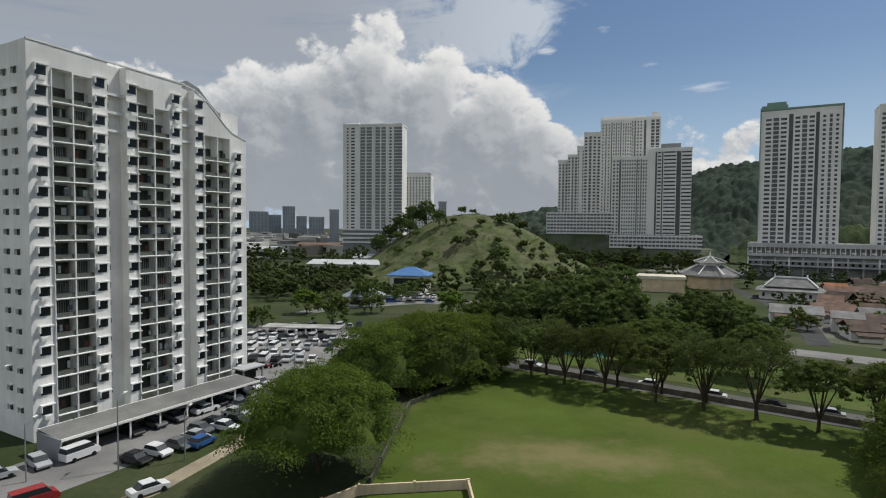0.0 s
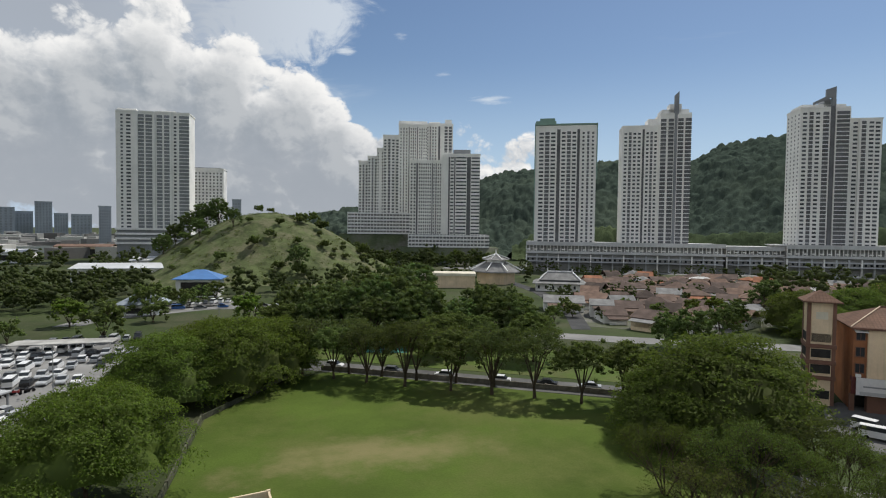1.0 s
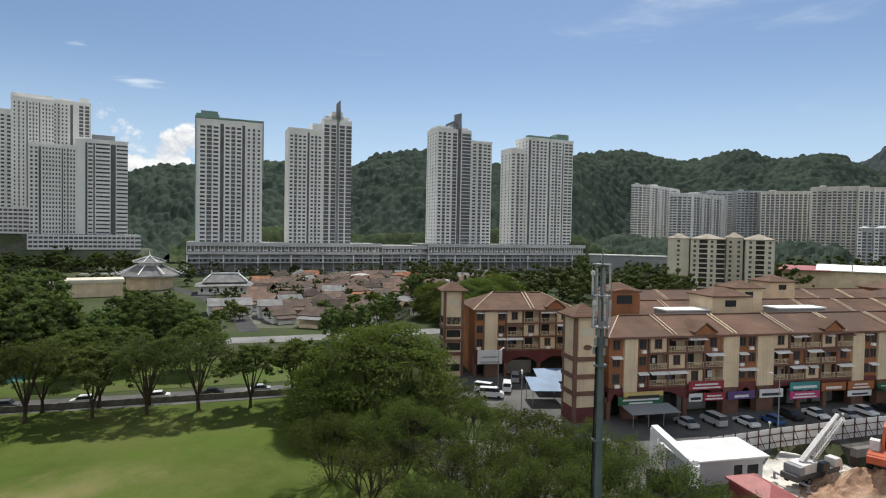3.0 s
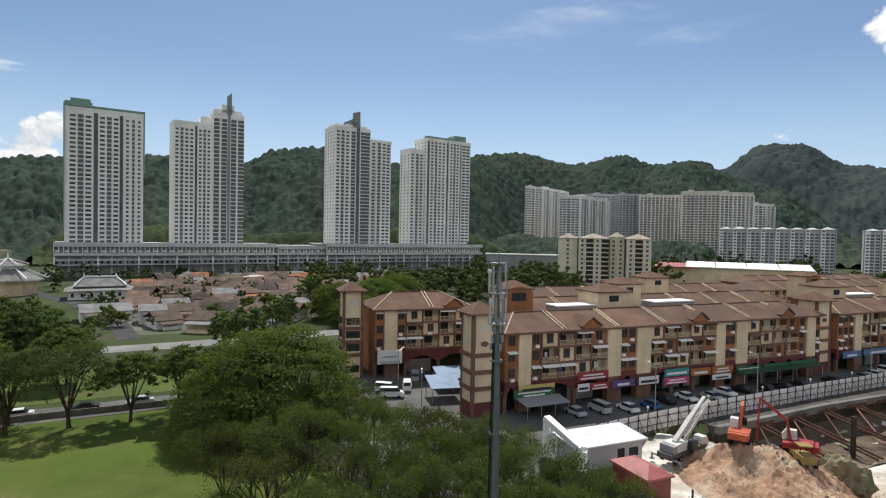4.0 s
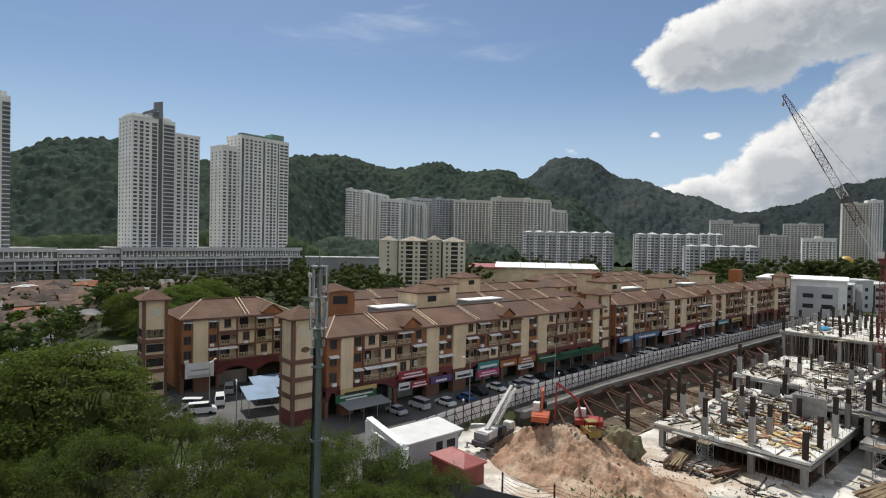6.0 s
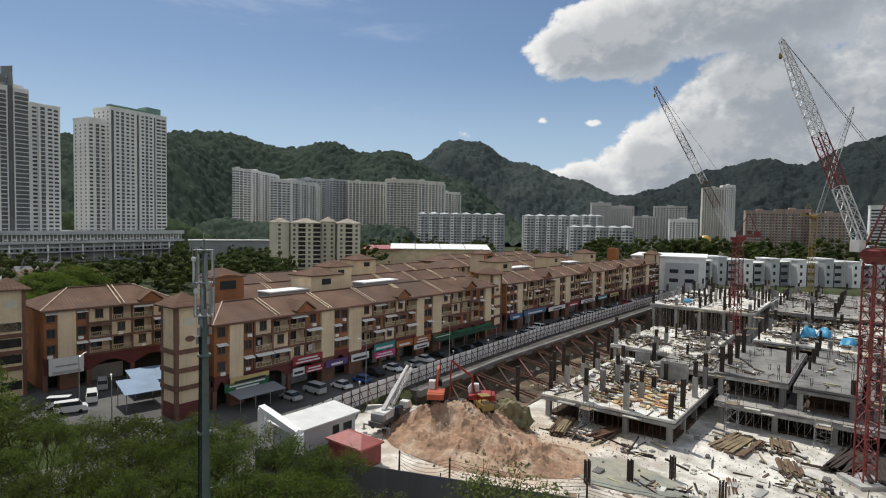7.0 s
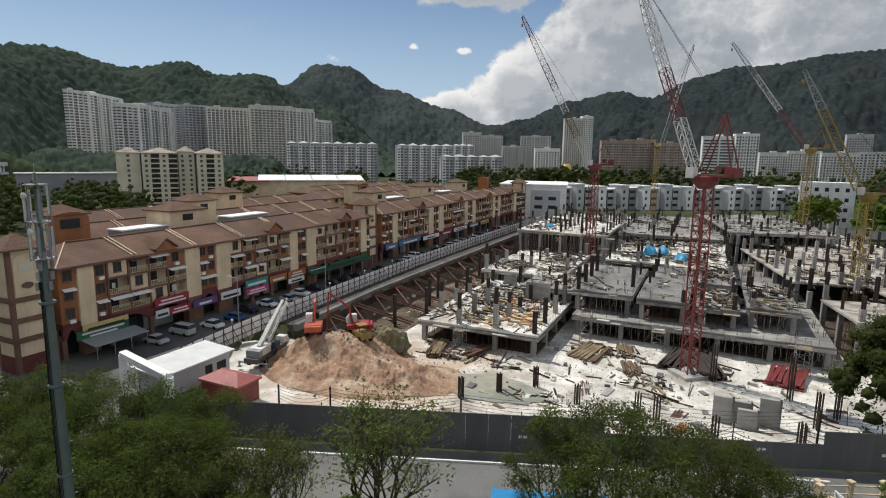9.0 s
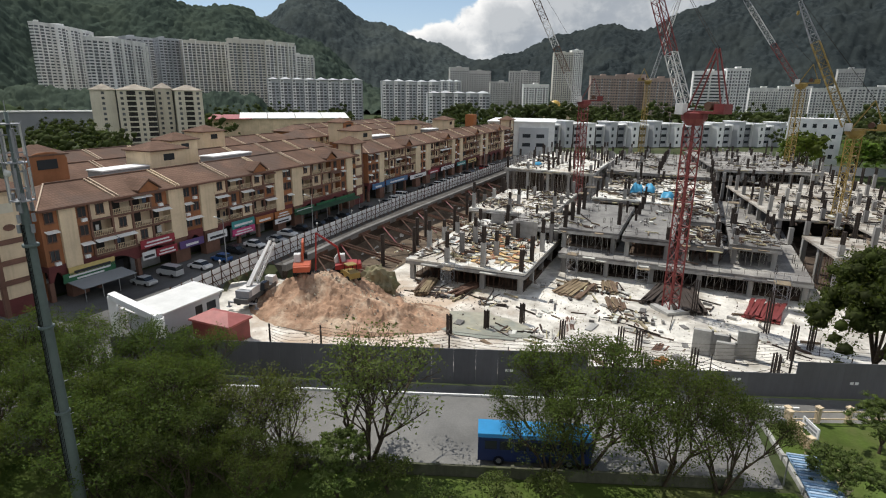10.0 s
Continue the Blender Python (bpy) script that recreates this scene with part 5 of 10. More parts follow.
def build_shops():
    shop_pieces()
    main, eave = shop_row(STREET, [("b", 0.6, 3.2), ("p", 3.2, 5.7), ("b", 5.7, 8.0), ("v", 8.0, 22.6), ("p", 22.6, 25.8), ("b", 25.8, 29.7), ("p", 29.7, 33.2), ("v", 33.2, 50.8), ("p", 50.8, 53.5), ("b", 53.5, 56.8), ("p", 56.8, 60.2), ("v", 60.2, 76.8), ("b", 76.8, 79.5), ("p", 79.5, 82.4), ("b", 82.4, 84.6)],
                          13, "four-storey brown and cream shop row with verandas and tiled roof", 11)
    # shop signs, in the order of the street
    for x, z, w, h, c, n in ((3.0, 3.5, 7.5, 1.3, "yellow", 1), (2.0, 2.6, 8.5, 1.4, "green", 2), (15.5, 4.6, 7.0, 1.5, "red", 2), (15.6, 2.6, 2.6, 1.4, "white", 1), (18.4, 2.6, 4.4, 1.4, "red", 2), (23.4, 2.6, 5.6, 1.4, "purple", 1), (30.0, 2.6, 5.0, 1.5, "white", 1), (36.5, 3.6, 6.5, 1.5, "teal", 1), (36.5, 2.0, 6.5, 1.4, "pink", 2), (43.5, 3.2, 5.5, 1.5, "orange", 1), (49.5, 3.2, 6.0, 1.5, "orange", 2), (49.5, 1.9, 5.5, 1.1, "white", 1), (56.5, 2.6, 7.5, 1.5, "green", 2), (65.0, 2.7, 8.0, 1.4, "green", 1), (73.5, 2.8, 9.0, 1.3, "green", 1)):
        sign(main, x, -0.75, z, w, h, c, n)
    aw = thing("awning", STREET @ pose(56, -0.8, 0), "long green awning on thin posts in front of the shops", "awning")
    part("roof", Mesh().across([(0, 3.5), (-2.4, 3.2), (-2.4, 3.05), (0, 3.35)], 0, 26), paint("dark_green_sheet", (0.03, 0.09, 0.05), 0.6, 4, 0.3, 0.2), aw)
    for i in range(6):
        part("post", Mesh().tube((0.3 + i * 5, -2.2, 0), (0.3 + i * 5, -2.2, 3.1), 0.06), METAL, aw)
    aw = thing("awning", STREET @ pose(2.5, -0.8, 0), "grey sheet awning beside the green shop sign", "awning")
    part("roof", Mesh().across([(0, 2.7), (-3.6, 2.2), (-3.6, 2.1), (0, 2.6)], 0, 9), GREYD, aw)
    for i in range(4):
        part("post", Mesh().tube((0.3 + i * 2.8, -3.4, 0), (0.3 + i * 2.8, -3.4, 2.2), 0.06), METAL, aw)
    corner_tower(STREET @ pose(-6.0, -0.6, 0), "square cream and brown corner tower with a pyramid roof", 4.3)
    corner_tower(STREET @ pose(84.8, 1.0, 0), "square cream and brown stair tower between the rows", 5.0, 17.0)
    second, _ = shop_row(STREET, [("b", 91, 97), ("p", 97, 99.6), ("v", 99.6, 121), ("p", 121, 124.5), ("b", 124.5, 129), ("p", 129, 132.5), ("v", 132.5, 152), ("p", 152, 155), ("b", 155, 160), ("p", 160, 163), ("v", 163, 183), ("p", 183, 186), ("b", 186, 190), ("p", 190, 193), ("v", 193, 212), ("p", 212, 216), ("b", 216, 226)],
                         13, "long four-storey brown and cream shop row beyond the stair tower", 12, end=TERRA)
    for x, z, w, h, c, n in ((92, 3.4, 7, 1.6, "blue", 1), (100, 3.6, 14, 1.5, "blue", 1), (116, 3.2, 12, 1.3, "white", 1), (130, 3.2, 9, 1.4, "red", 1), (141, 3.2, 12, 1.3, "white", 2), (156, 3.2, 9, 1.4, "teal", 1), (168, 3.2, 9, 1.4, "yellow", 1)):
        sign(second, x, -0.75, z, w, h, c, n)
    corner_tower(STREET @ pose(226.5, 0.0, 0), "square brown corner tower at the far end", 5.5, 18.0, False)
    # the wing that turns towards the field
    wing = facing(100.5, 66.9, 133.0)
    shop_row(wing, [("b", 0, 2.0), ("p", 2.0, 4.8), ("b", 4.8, 6.8), ("v", 6.8, 22.0)], 13, "brown and cream shop wing with a maroon arcade", 13, ground=5.9, roof_h=3.0)
    wb = thing("billboard", wing @ pose(0.4, -0.8, 0), "large white billboard over the corner shopfront", "billboard")
    part("panel", Mesh().box(0, 5.4, -0.25, 0, 3.1, 6.1), SIGNS["white"], wb)
    part("picture_bar", Mesh().box(0.5, 4.9, -0.28, -0.25, 3.2, 3.75), GREYC, wb)
    part("lettering", Mesh().box(1.0, 4.4, -0.28, -0.25, 4.5, 4.75), GREYD, wb)
    corner_tower(facing(96.6, 72.4, 133), "square brown corner tower of the wing with open landings", 4.2, 18.5, False)
    # rows behind, of which the roofs and upper floors show
    pat = lambda a, n: [s for i in range(n) for s in (("b", a + i * 22.0, a + i * 22 + 3), ("p", a + i * 22 + 3, a + i * 22 + 6), ("v", a + i * 22 + 6, a + i * 22 + 22.0))]
    shop_row(STREET @ pose(0, 22, 0), pat(16, 4), 12, "inner shop row with brown tiled roof", 14, rough=True)
    shop_row(STREET @ pose(0, 44, 0), pat(30, 4), 13, "rear shop row with brown tiled roof", 15, rough=True)
    shop_row(STREET @ pose(0, 24, 0), pat(124, 4), 12, "inner shop row with brown tiled roof", 16, rough=True)
    shop_row(STREET @ pose(0, 48, 0), pat(126, 5), 13, "rear shop row with brown tiled roof", 17, rough=True)
    shop_row(STREET @ pose(0, 70, 0), pat(150, 4), 13, "rear shop row with brown tiled roof", 18, rough=True)
    roof_house(7.5, 13, 6.5, 5, 13.5, 20.2, STREET, "terracotta roof house with an arched front", True)
    roof_house(30, 12, 8.5, 7, 13.5, 19.2, STREET)
    roof_house(44, 22, 7, 6, 14, 19.8, STREET)
    roof_house(104, 11, 8, 7, 13.5, 19.0, STREET)
    roof_house(118, 26, 6, 6, 14, 20.5, STREET, "terracotta roof house with an arched front", True)
    roof_house(150, 16, 8, 7, 13.5, 18.8, STREET)
    roof_house(180, 14, 8, 7, 13.5, 19.4, STREET)
    roof_house(70, 40, 8, 7, 14, 19.6, STREET)
    for x, y, w in ((20, 12.6, 10), (47, 13.2, 12), (116, 13.2, 12), (160, 13.5, 10)):
        t = thing("roof_tank", STREET @ pose(x, y, 0), "flat pale roof tank with a white rim", "roof tank", "roof tanks")
        part("tank", Mesh().box(0, w, 0, 4, 14, 16.4), GREYD, t)
        part("rim", Mesh().box(-0.15, w + 0.15, -0.15, 4.15, 16.4, 16.65), WHITE2, t)
    bx = thing("roof_tank", STREET @ pose(196, 8, 0), "orange box tank on the shop roof", "roof tank")
    part("tank", Mesh().box(0, 4, 0, 4, 16, 21.5), SIGNS["orange"], bx)
    # blue sheet awnings beside the corner tower
    for (x, y, az, w, d) in ((90.6, 47.8, 140, 6.0, 6.5), (97.8, 50.0, 140, 6.5, 6.5)):
        a = thing("awning", facing(x, y, az), "blue sheet awning on steel posts beside the corner tower", "awning", "blue awnings")
        part("roof", Mesh().across([(0, 2.75), (d, 3.7), (d, 3.6), (0, 2.65)], 0, w), paint("blue_sheet", (0.16, 0.25, 0.38), 0.65, 4, 0.3, 0.15), a)
        for xx in (0.3, w - 0.3):
            for yy in (0.3, d - 0.3):
                part("post", Mesh().tube((xx, yy, 0), (xx, yy, 2.65 + yy * 0.13), 0.07), METAL, a)


build_shops()

# ---- the building site ----
SITE_FLOOR = -3.0
STEELR = paint("red_steel", (0.21, 0.042, 0.038), 0.5, 5, 0.6, 0.2)
STEELW = paint("white_steel", (0.68, 0.66, 0.63), 0.5, 5, 0.6, 0.15)
STEELY = paint("yellow_steel", (0.34, 0.23, 0.06), 0.5, 5, 0.6, 0.2)
STEELG = paint("grey_steel", (0.30, 0.30, 0.31), 0.5, 5, 0.6, 0.15)
RUST = paint("rusty_steel", (0.13, 0.065, 0.04), 0.8, 5, 0.6, 0.3)
REBAR = paint("rebar", (0.055, 0.04, 0.032), 0.8, 5, 0.6, 0.3)
TIMBER = paint("formwork_timber", (0.23, 0.165, 0.11), 0.85, 4, 0.5, 0.3, pieces=0.35)
ORANGE = paint("orange_machine_paint", (0.48, 0.09, 0.03), 0.5, 5, 0.6, 0.15)
RUBBER = paint("black_rubber", (0.02, 0.02, 0.02), 0.85, 6, 1, 0.2)
HOUSEW = paint("fresh_white_render", (0.82, 0.82, 0.80), 0.8, 3, 0.1, 0.08)
TARP = paint("blue_tarpaulin", (0.05, 0.30, 0.50), 0.5, 3, 0.6, 0.15)
HOARDW = paint("white_hoarding_sheet", (0.66, 0.66, 0.66), 0.6, 5, 0.4, 0.12, pieces=0.1)
HOARDD = paint("dark_grey_hoarding_sheet", (0.115, 0.115, 0.122), 0.6, 5, 0.4, 0.12, pieces=0.08)


def heap_z(s, q):
    """The spoil heap, over the level of the site."""
    h = 0.0
    for a, b, ra, rb, t in ((17.6, 32.6, 3.1, 3.5, 3.0), (23.5, 36, 4.2, 3.6, 3.5), (17.6, 43.4, 4.2, 4.2, 1.9), (22.5, 48.5, 4.6, 4.0, 0.9), (14.5, 37.0, 3.6, 4.6, 1.0), (30, 35, 3.2, 3.0, 1.6), (17.5, 38.5, 2.4, 3.0, 0.9)):
        h += t * math.exp(-0.5 * (((s - a) / ra) ** 2 + ((q - b) / rb) ** 2))
    h -= 1.0 * math.exp(-0.5 * (((s - 14.2) / 1.8) ** 2 + ((q - 38.4) / 2.2) ** 2)) + 0.4 * math.exp(-0.5 * (((s - 26.5) / 1.6) ** 2 + ((q - 44) / 3.0) ** 2))
    h = max(0.0, h - 0.12)
    return h


def site_z(s, q):
    # level with the street by the gate, falling to the dug-out floor
    fall = max(smooth_step(14, 36, s), smooth_step(38, 60, q) * smooth_step(4, 22, s - 0.6 - (q - 37.5) * 0.239))
    trench = smooth_step(17, 20, q) * (1 - smooth_step(29, 34, q)) * smooth_step(34, 42, s)
    z = -0.15 + (SITE_FLOOR + 0.15) * fall - 2.2 * trench
    return z + 0.25 * noise.noise((s * 0.12, q * 0.12, 1)) + 0.12 * noise.noise((s * 0.5, q * 0.5, 2))


def build_site_ground():
    m = Mesh()
    qs = [15.5 + 1.4 * i for i in range(97)]
    n = 130
    for q in qs:
        s0 = site_front(q) + 0.2
        for i in range(n + 1):
            t = i / n
            s = s0 + (236 - s0) * (t * 0.45 + 0.55 * t * t)
            m.v.append((s, -q, site_z(s, q)))
    m.f = [(j * (n + 1) + i, (j + 1) * (n + 1) + i, (j + 1) * (n + 1) + i + 1, j * (n + 1) + i + 1) for j in range(len(qs) - 1) for i in range(n)]
    setting("site_floor", m, SITE, "dusty pale floor of the building site", STREET, True, "ground")
    pit = Mesh().grid([36 + 1.6 * i for i in range(118)], [-33.0 + 1.0 * i for i in range(17)], lambda s, y: site_z(s, -y) + 0.14 + 0.25 * noise.noise((s * 0.6, y * 0.6, 3)))
    setting("trench_floor", pit, paint("brown_mud", (0.15, 0.112, 0.08), 0.9, 1.5, 0.2, 0.35, second=(0.27, 0.21, 0.15), bump=0.06), "dark muddy floor of the excavation below the street", STREET, True, "ground")
    wet = Mesh()
    ring = [(24.8 + (6.0 + 0.8 * math.sin(3.1 * i)) * math.cos(i * 0.2618), 59.5 + (7.5 + 1.0 * math.sin(2.3 * i)) * math.sin(i * 0.2618)) for i in range(24)]
    rings = [[(24.8 + (s - 24.8) * t, 59.5 + (q - 59.5) * t) for s, q in ring] for t in (0.02, 0.25, 0.5, 0.75, 1.0)]
    wet.v = [(s, -q, site_z(s, q) + 0.10) for rr in rings for s, q in rr]
    wet.f = [(j * 24 + i, j * 24 + (i + 1) % 24, (j + 1) * 24 + (i + 1) % 24, (j + 1) * 24 + i) for j in range(4) for i in range(24)]
    setting("wet_ground", wet, paint("wet_cement_ground", (0.30, 0.31, 0.26), 0.55, 1.0, 0.2, 0.25, second=(0.40, 0.37, 0.28)), "damp grey-green cement ground on the site", STREET, True, "ground")
    rock = bmesh.new()
    bmesh.ops.create_icosphere(rock, subdivisions=4, radius=1.0)
    for v in rock.verts:
        p = Vector((v.co.x * 3.0, v.co.y * 3.0, v.co.z * 3.9))
        v.co = p * (1 + 0.32 * noise.fractal(p * 0.7, 0.8, 2.0, 5))
    me = bpy.data.meshes.new("rubble_mound")
    rock.to_mesh(me)
    rock.free()
    me.materials.append(paint("overgrown_rubble", (0.24, 0.21, 0.13), 0.95, 2.0, 0.5, 0.3, second=(0.12, 0.14, 0.07), bump=0.08))
    tagged(part("rubble_mound", me, None, None, "mound of rubble and soil grown over with weeds", STREET @ pose(31.5, -37.8, site_z(31.5, 37.8) + 0.8)), category="rubble")
    h = Mesh()
    a, b = [8 + 0.4 * i for i in range(70)], [24 + 0.4 * i for i in range(86)]

    def z(s, y):
        e = heap_z(s, -y)
        clod = max(0.0, 0.4 - noise.voronoi((s * 1.1, y * 1.1, 2.0))[0][0]) * 0.8
        rough = min(1.0, e) * (0.7 * noise.fractal((s * 0.34, y * 0.34, 4), 0.6, 2.1, 6) + clod)
        return site_z(s, -y) + e + rough + 0.16 * noise.noise((s * 0.45, y * 0.45, 9)) + 0.10 - 0.5 * (1 - smooth_step(0.0, 0.22, e))
    h.grid(a, [-v for v in reversed(b)], z)
    tagged(part("soil_mound", h, SOIL, None, "rough heap of orange-brown excavated soil", STREET), category="soil heap")


def lattice(mesh, p, q, w0, w1, bays, r=0.09, up=Vector((0, 0, 1))):
    p, q = Vector(p), Vector(q)
    d = (q - p).normalized()
    a = d.cross(up)
    a = a.normalized() if a.length > 0.1 else Vector((1, 0, 0))
    b = d.cross(a).normalized()
    sides = ((1, 1), (1, -1), (-1, -1), (-1, 1))

    def corner(t, k):
        w = w0 + (w1 - w0) * t
        return p.lerp(q, t) + a * (sides[k][0] * w / 2) + b * (sides[k][1] * w / 2)
    for k in range(4):
        mesh.tube(corner(0, k), corner(1, k), r, r, 4, False)
    for i in range(bays):
        t0, t1 = i / bays, (i + 1) / bays
        for k in range(4):
            j = (k + 1) % 4
            mesh.tube(corner(t0, k), corner(t1, j) if i % 2 else corner(t1, j), r * 0.6, r * 0.6, 3, False)
            mesh.tube(corner(t1, k), corner(t1, j), r * 0.6, r * 0.6, 3, False)
    return mesh


def tower_crane(label, base, top_z, tip, mast_col, jib_cols, w=2.0, jw=1.7, apex=6.2, z0=SITE_FLOOR):
    """A luffing tower crane: lattice mast, slewing ring, cab, A-frame, counter jib, and a jib of several lengths."""
    c = thing("tower_crane", pose(base.x, base.y, 0), label, "tower crane", "luffing tower cranes")
    tip = Vector(tip) - Vector((base.x, base.y, 0))
    way = Vector((tip.x, tip.y, 0)).normalized()
    part("footing", Mesh().box(-2.2, 2.2, -2.2, 2.2, z0 - 0.4, z0 + 0.5), CONC, c)
    part("mast", lattice(Mesh(), (0, 0, z0 + 0.4), (0, 0, top_z - 1.6), w, w, max(8, int((top_z - z0) / 2.0)), 0.12, Vector((0, 1, 0))), mast_col, c, "lattice mast")
    part("slewing_ring", Mesh().turned([(1.0, top_z - 1.8), (1.9, top_z - 0.8), (1.9, top_z), (1.4, top_z + 0.2)], 12), mast_col, c)
    m = Matrix.Translation((0, 0, top_z)) @ way.to_track_quat("X", "Z").to_matrix().to_4x4()
    part("platform", Mesh().along([(-5.2, 0), (2.0, 0), (2.0, 0.35), (-3.6, 0.35), (-3.6, 1.4), (-5.2, 1.4)], -1.0, 1.0), STEELR if mast_col is STEELR else mast_col, c, "", m)
    part("cab", Mesh().box(0.6, 1.9, 1.05, 2.2, -0.2, 1.4), STEELW, c, "white operator cab", m)
    part("winch", Mesh().tube((-2.6, -1.0, 1.1), (-2.6, 1.0, 1.1), 0.6, 0.6, 12), RUST, c, "rusty winch drum", m)
    af = Mesh()
    for y in (-1.2, 1.2):
        af.tube((0.8, y * 0.8, 0.3), (-2.4, y * 0.3, apex), 0.12, 0.12, 4).tube((-4.8, y * 0.8, 0.3), (-2.4, y * 0.3, apex), 0.12, 0.12, 4)
    for t in (0.3, 0.55, 0.8):
        af.tube((0.8 - 3.2 * t, -0.96 + 0.6 * t, 0.3 + (apex - 0.3) * t), (0.8 - 3.2 * t, 0.96 - 0.6 * t, 0.3 + (apex - 0.3) * t), 0.06, 0.06, 4)
    part("a_frame", af, mast_col, c, "steel A-frame", m)
    foot = m @ Vector((1.8, 0, 0.8))
    for i, col in enumerate(jib_cols):
        a, b = i / len(jib_cols), (i + 1) / len(jib_cols)
        wa = jw if a < 0.75 else jw * (1 - (a - 0.75) * 2.4)
        wb = jw if b < 0.75 else jw * (1 - (b - 0.75) * 2.4)
        part("jib", lattice(Mesh(), foot.lerp(tip, a), foot.lerp(tip, b), wa, wb, max(2, int((tip - foot).length / len(jib_cols) / 1.7)), 0.09), col, c)
    ropes = Mesh()
    for y in (-0.4, 0.4):
        ropes.tube(m @ Vector((-2.4, y, apex)), tip + Vector((0, 0, 0.5)), 0.04, 0.04, 3, False)
    ropes.tube(tip, tip + Vector((0, 0, -2.0)), 0.04, 0.04, 3, False)
    part("rope", ropes, REBAR, c)
    part("hook", Mesh().turned([(0.12, tip.z - 2.9), (0.3, tip.z - 2.6), (0.26, tip.z - 2.0)], 8, tip.x, tip.y), STEELY, c)
    return c


DECKW = paint("pale_deck_concrete", (0.82, 0.79, 0.73), 0.9, 3, 0.22, 0.25, second=(0.50, 0.44, 0.36), bump=0.01)
DECKD = paint("damp_deck_concrete", (0.20, 0.19, 0.18), 0.85, 3, 0.2, 0.3, second=(0.29, 0.28, 0.26))
DECKG = paint("grey_deck_concrete", (0.26, 0.245, 0.23), 0.85, 3, 0.2, 0.3, second=(0.42, 0.40, 0.36))
DECKM = paint("dusty_brown_deck", (0.52, 0.48, 0.42), 0.9, 3, 0.25, 0.3, second=(0.20, 0.16, 0.125))
COLC = paint("raw_column_concrete", (0.38, 0.365, 0.345), 0.9, 4, 0.5, 0.3, pieces=0.3, streaks=0.3)
# mud brown kept near black: it stands in for shade under the slabs
MUDSHADE = paint("dark_mud", (0.075, 0.055, 0.042), 0.9, 1.5, 0.2, 0.35, second=(0.14, 0.105, 0.08), bump=0.06)
PLANK = paint("loose_formwork_board", (0.27, 0.21, 0.15), 0.9, 3, 0.4, 0.3, islands=0.8)
PANEL = paint("loose_grey_panel", (0.38, 0.365, 0.34), 0.85, 3, 0.4, 0.3, islands=0.9)
PROPS = paint("dusty_prop_steel", (0.42, 0.38, 0.34), 0.6, 5, 0.6, 0.2, islands=0.5)


def litter(s0, s1, q0, q1, z, n, seed, frame=None, thick=0.5):
    """Boards, bars and panels left lying about, too many to count: three objects."""
    r = random.Random(seed + 900)
    boards, bars, panels = Mesh(), Mesh(), Mesh()
    heaps = [(r.uniform(s0 + 2, s1 - 2), r.uniform(q0 + 2, q1 - 2)) for _ in range(max(3, n // 26))]
    for i in range(n):
        if r.random() < 0.65:
            c = heaps[r.randrange(len(heaps))]
            x, q = c[0] + r.gauss(0, 1.8), c[1] + r.gauss(0, 1.5)
        else:
            x, q = r.uniform(s0 + 1, s1 - 1), r.uniform(q0 + 1, q1 - 1)
        x, q = min(s1 - 0.8, max(s0 + 0.8, x)), min(q1 - 0.8, max(q0 + 0.8, q))
        h = (z(x, q) if callable(z) else z) + 0.01
        a = r.choice((0.1, 0.2, 1.6, 1.5)) + r.uniform(-0.5, 0.5)
        d = Vector((math.cos(a), math.sin(a), 0))
        o = Vector((-d.y, d.x, 0))
        kind = r.random()
        if kind < 0.42:
            le, w, t, mesh = r.uniform(0.8, 3.2), r.uniform(0.1, 0.34), r.uniform(0.05, thick * 0.8), boards
        elif kind < 0.66:
            le, w, t, mesh = r.uniform(1.8, 6.0), r.uniform(0.05, 0.14), r.uniform(0.08, 0.3), bars
        else:
            le, w, t, mesh = r.uniform(0.3, 1.5), r.uniform(0.25, 0.9), r.uniform(0.05, thick), panels
        c = Vector((x, -q, h))
        up = Vector((0, 0, 1))
        tilt = r.uniform(-0.05, 0.12) * le
        v = [c - d * le / 2 - o * w / 2, c + d * le / 2 - o * w / 2, c + d * le / 2 + o * w / 2, c - d * le / 2 + o * w / 2]
        lift = [0, max(0, tilt), max(0, tilt), 0]
        verts = [p + up * e for p, e in zip(v, lift)] + [p + up * (e + t) for p, e in zip(v, lift)]
        mesh.add(verts, [(3, 2, 1, 0), (4, 5, 6, 7), (0, 1, 5, 4), (1, 2, 6, 5), (2, 3, 7, 6), (3, 0, 4, 7)])
    for name, mesh, mat, lab in (("loose_boards", boards, PLANK, "loose brown formwork boards strewn over the site"), ("loose_bars", bars, REBAR, "loose dark reinforcing bars lying about"), ("loose_panels", panels, PANEL, "loose grey formwork panels and crates")):
        if mesh.v:
            tagged(part(name, mesh, mat, None, lab, frame or STREET, kind="stuff"), lab, "building material", kind="stuff")


def ribbed(w, n=8):
    """The outline of a bundle of upright bars held by ties."""
    return [((w if i % 2 else w * 0.72) * math.cos(6.2832 * i / (2 * n)), (w if i % 2 else w * 0.72) * math.sin(6.2832 * i / (2 * n))) for i in range(2 * n)]


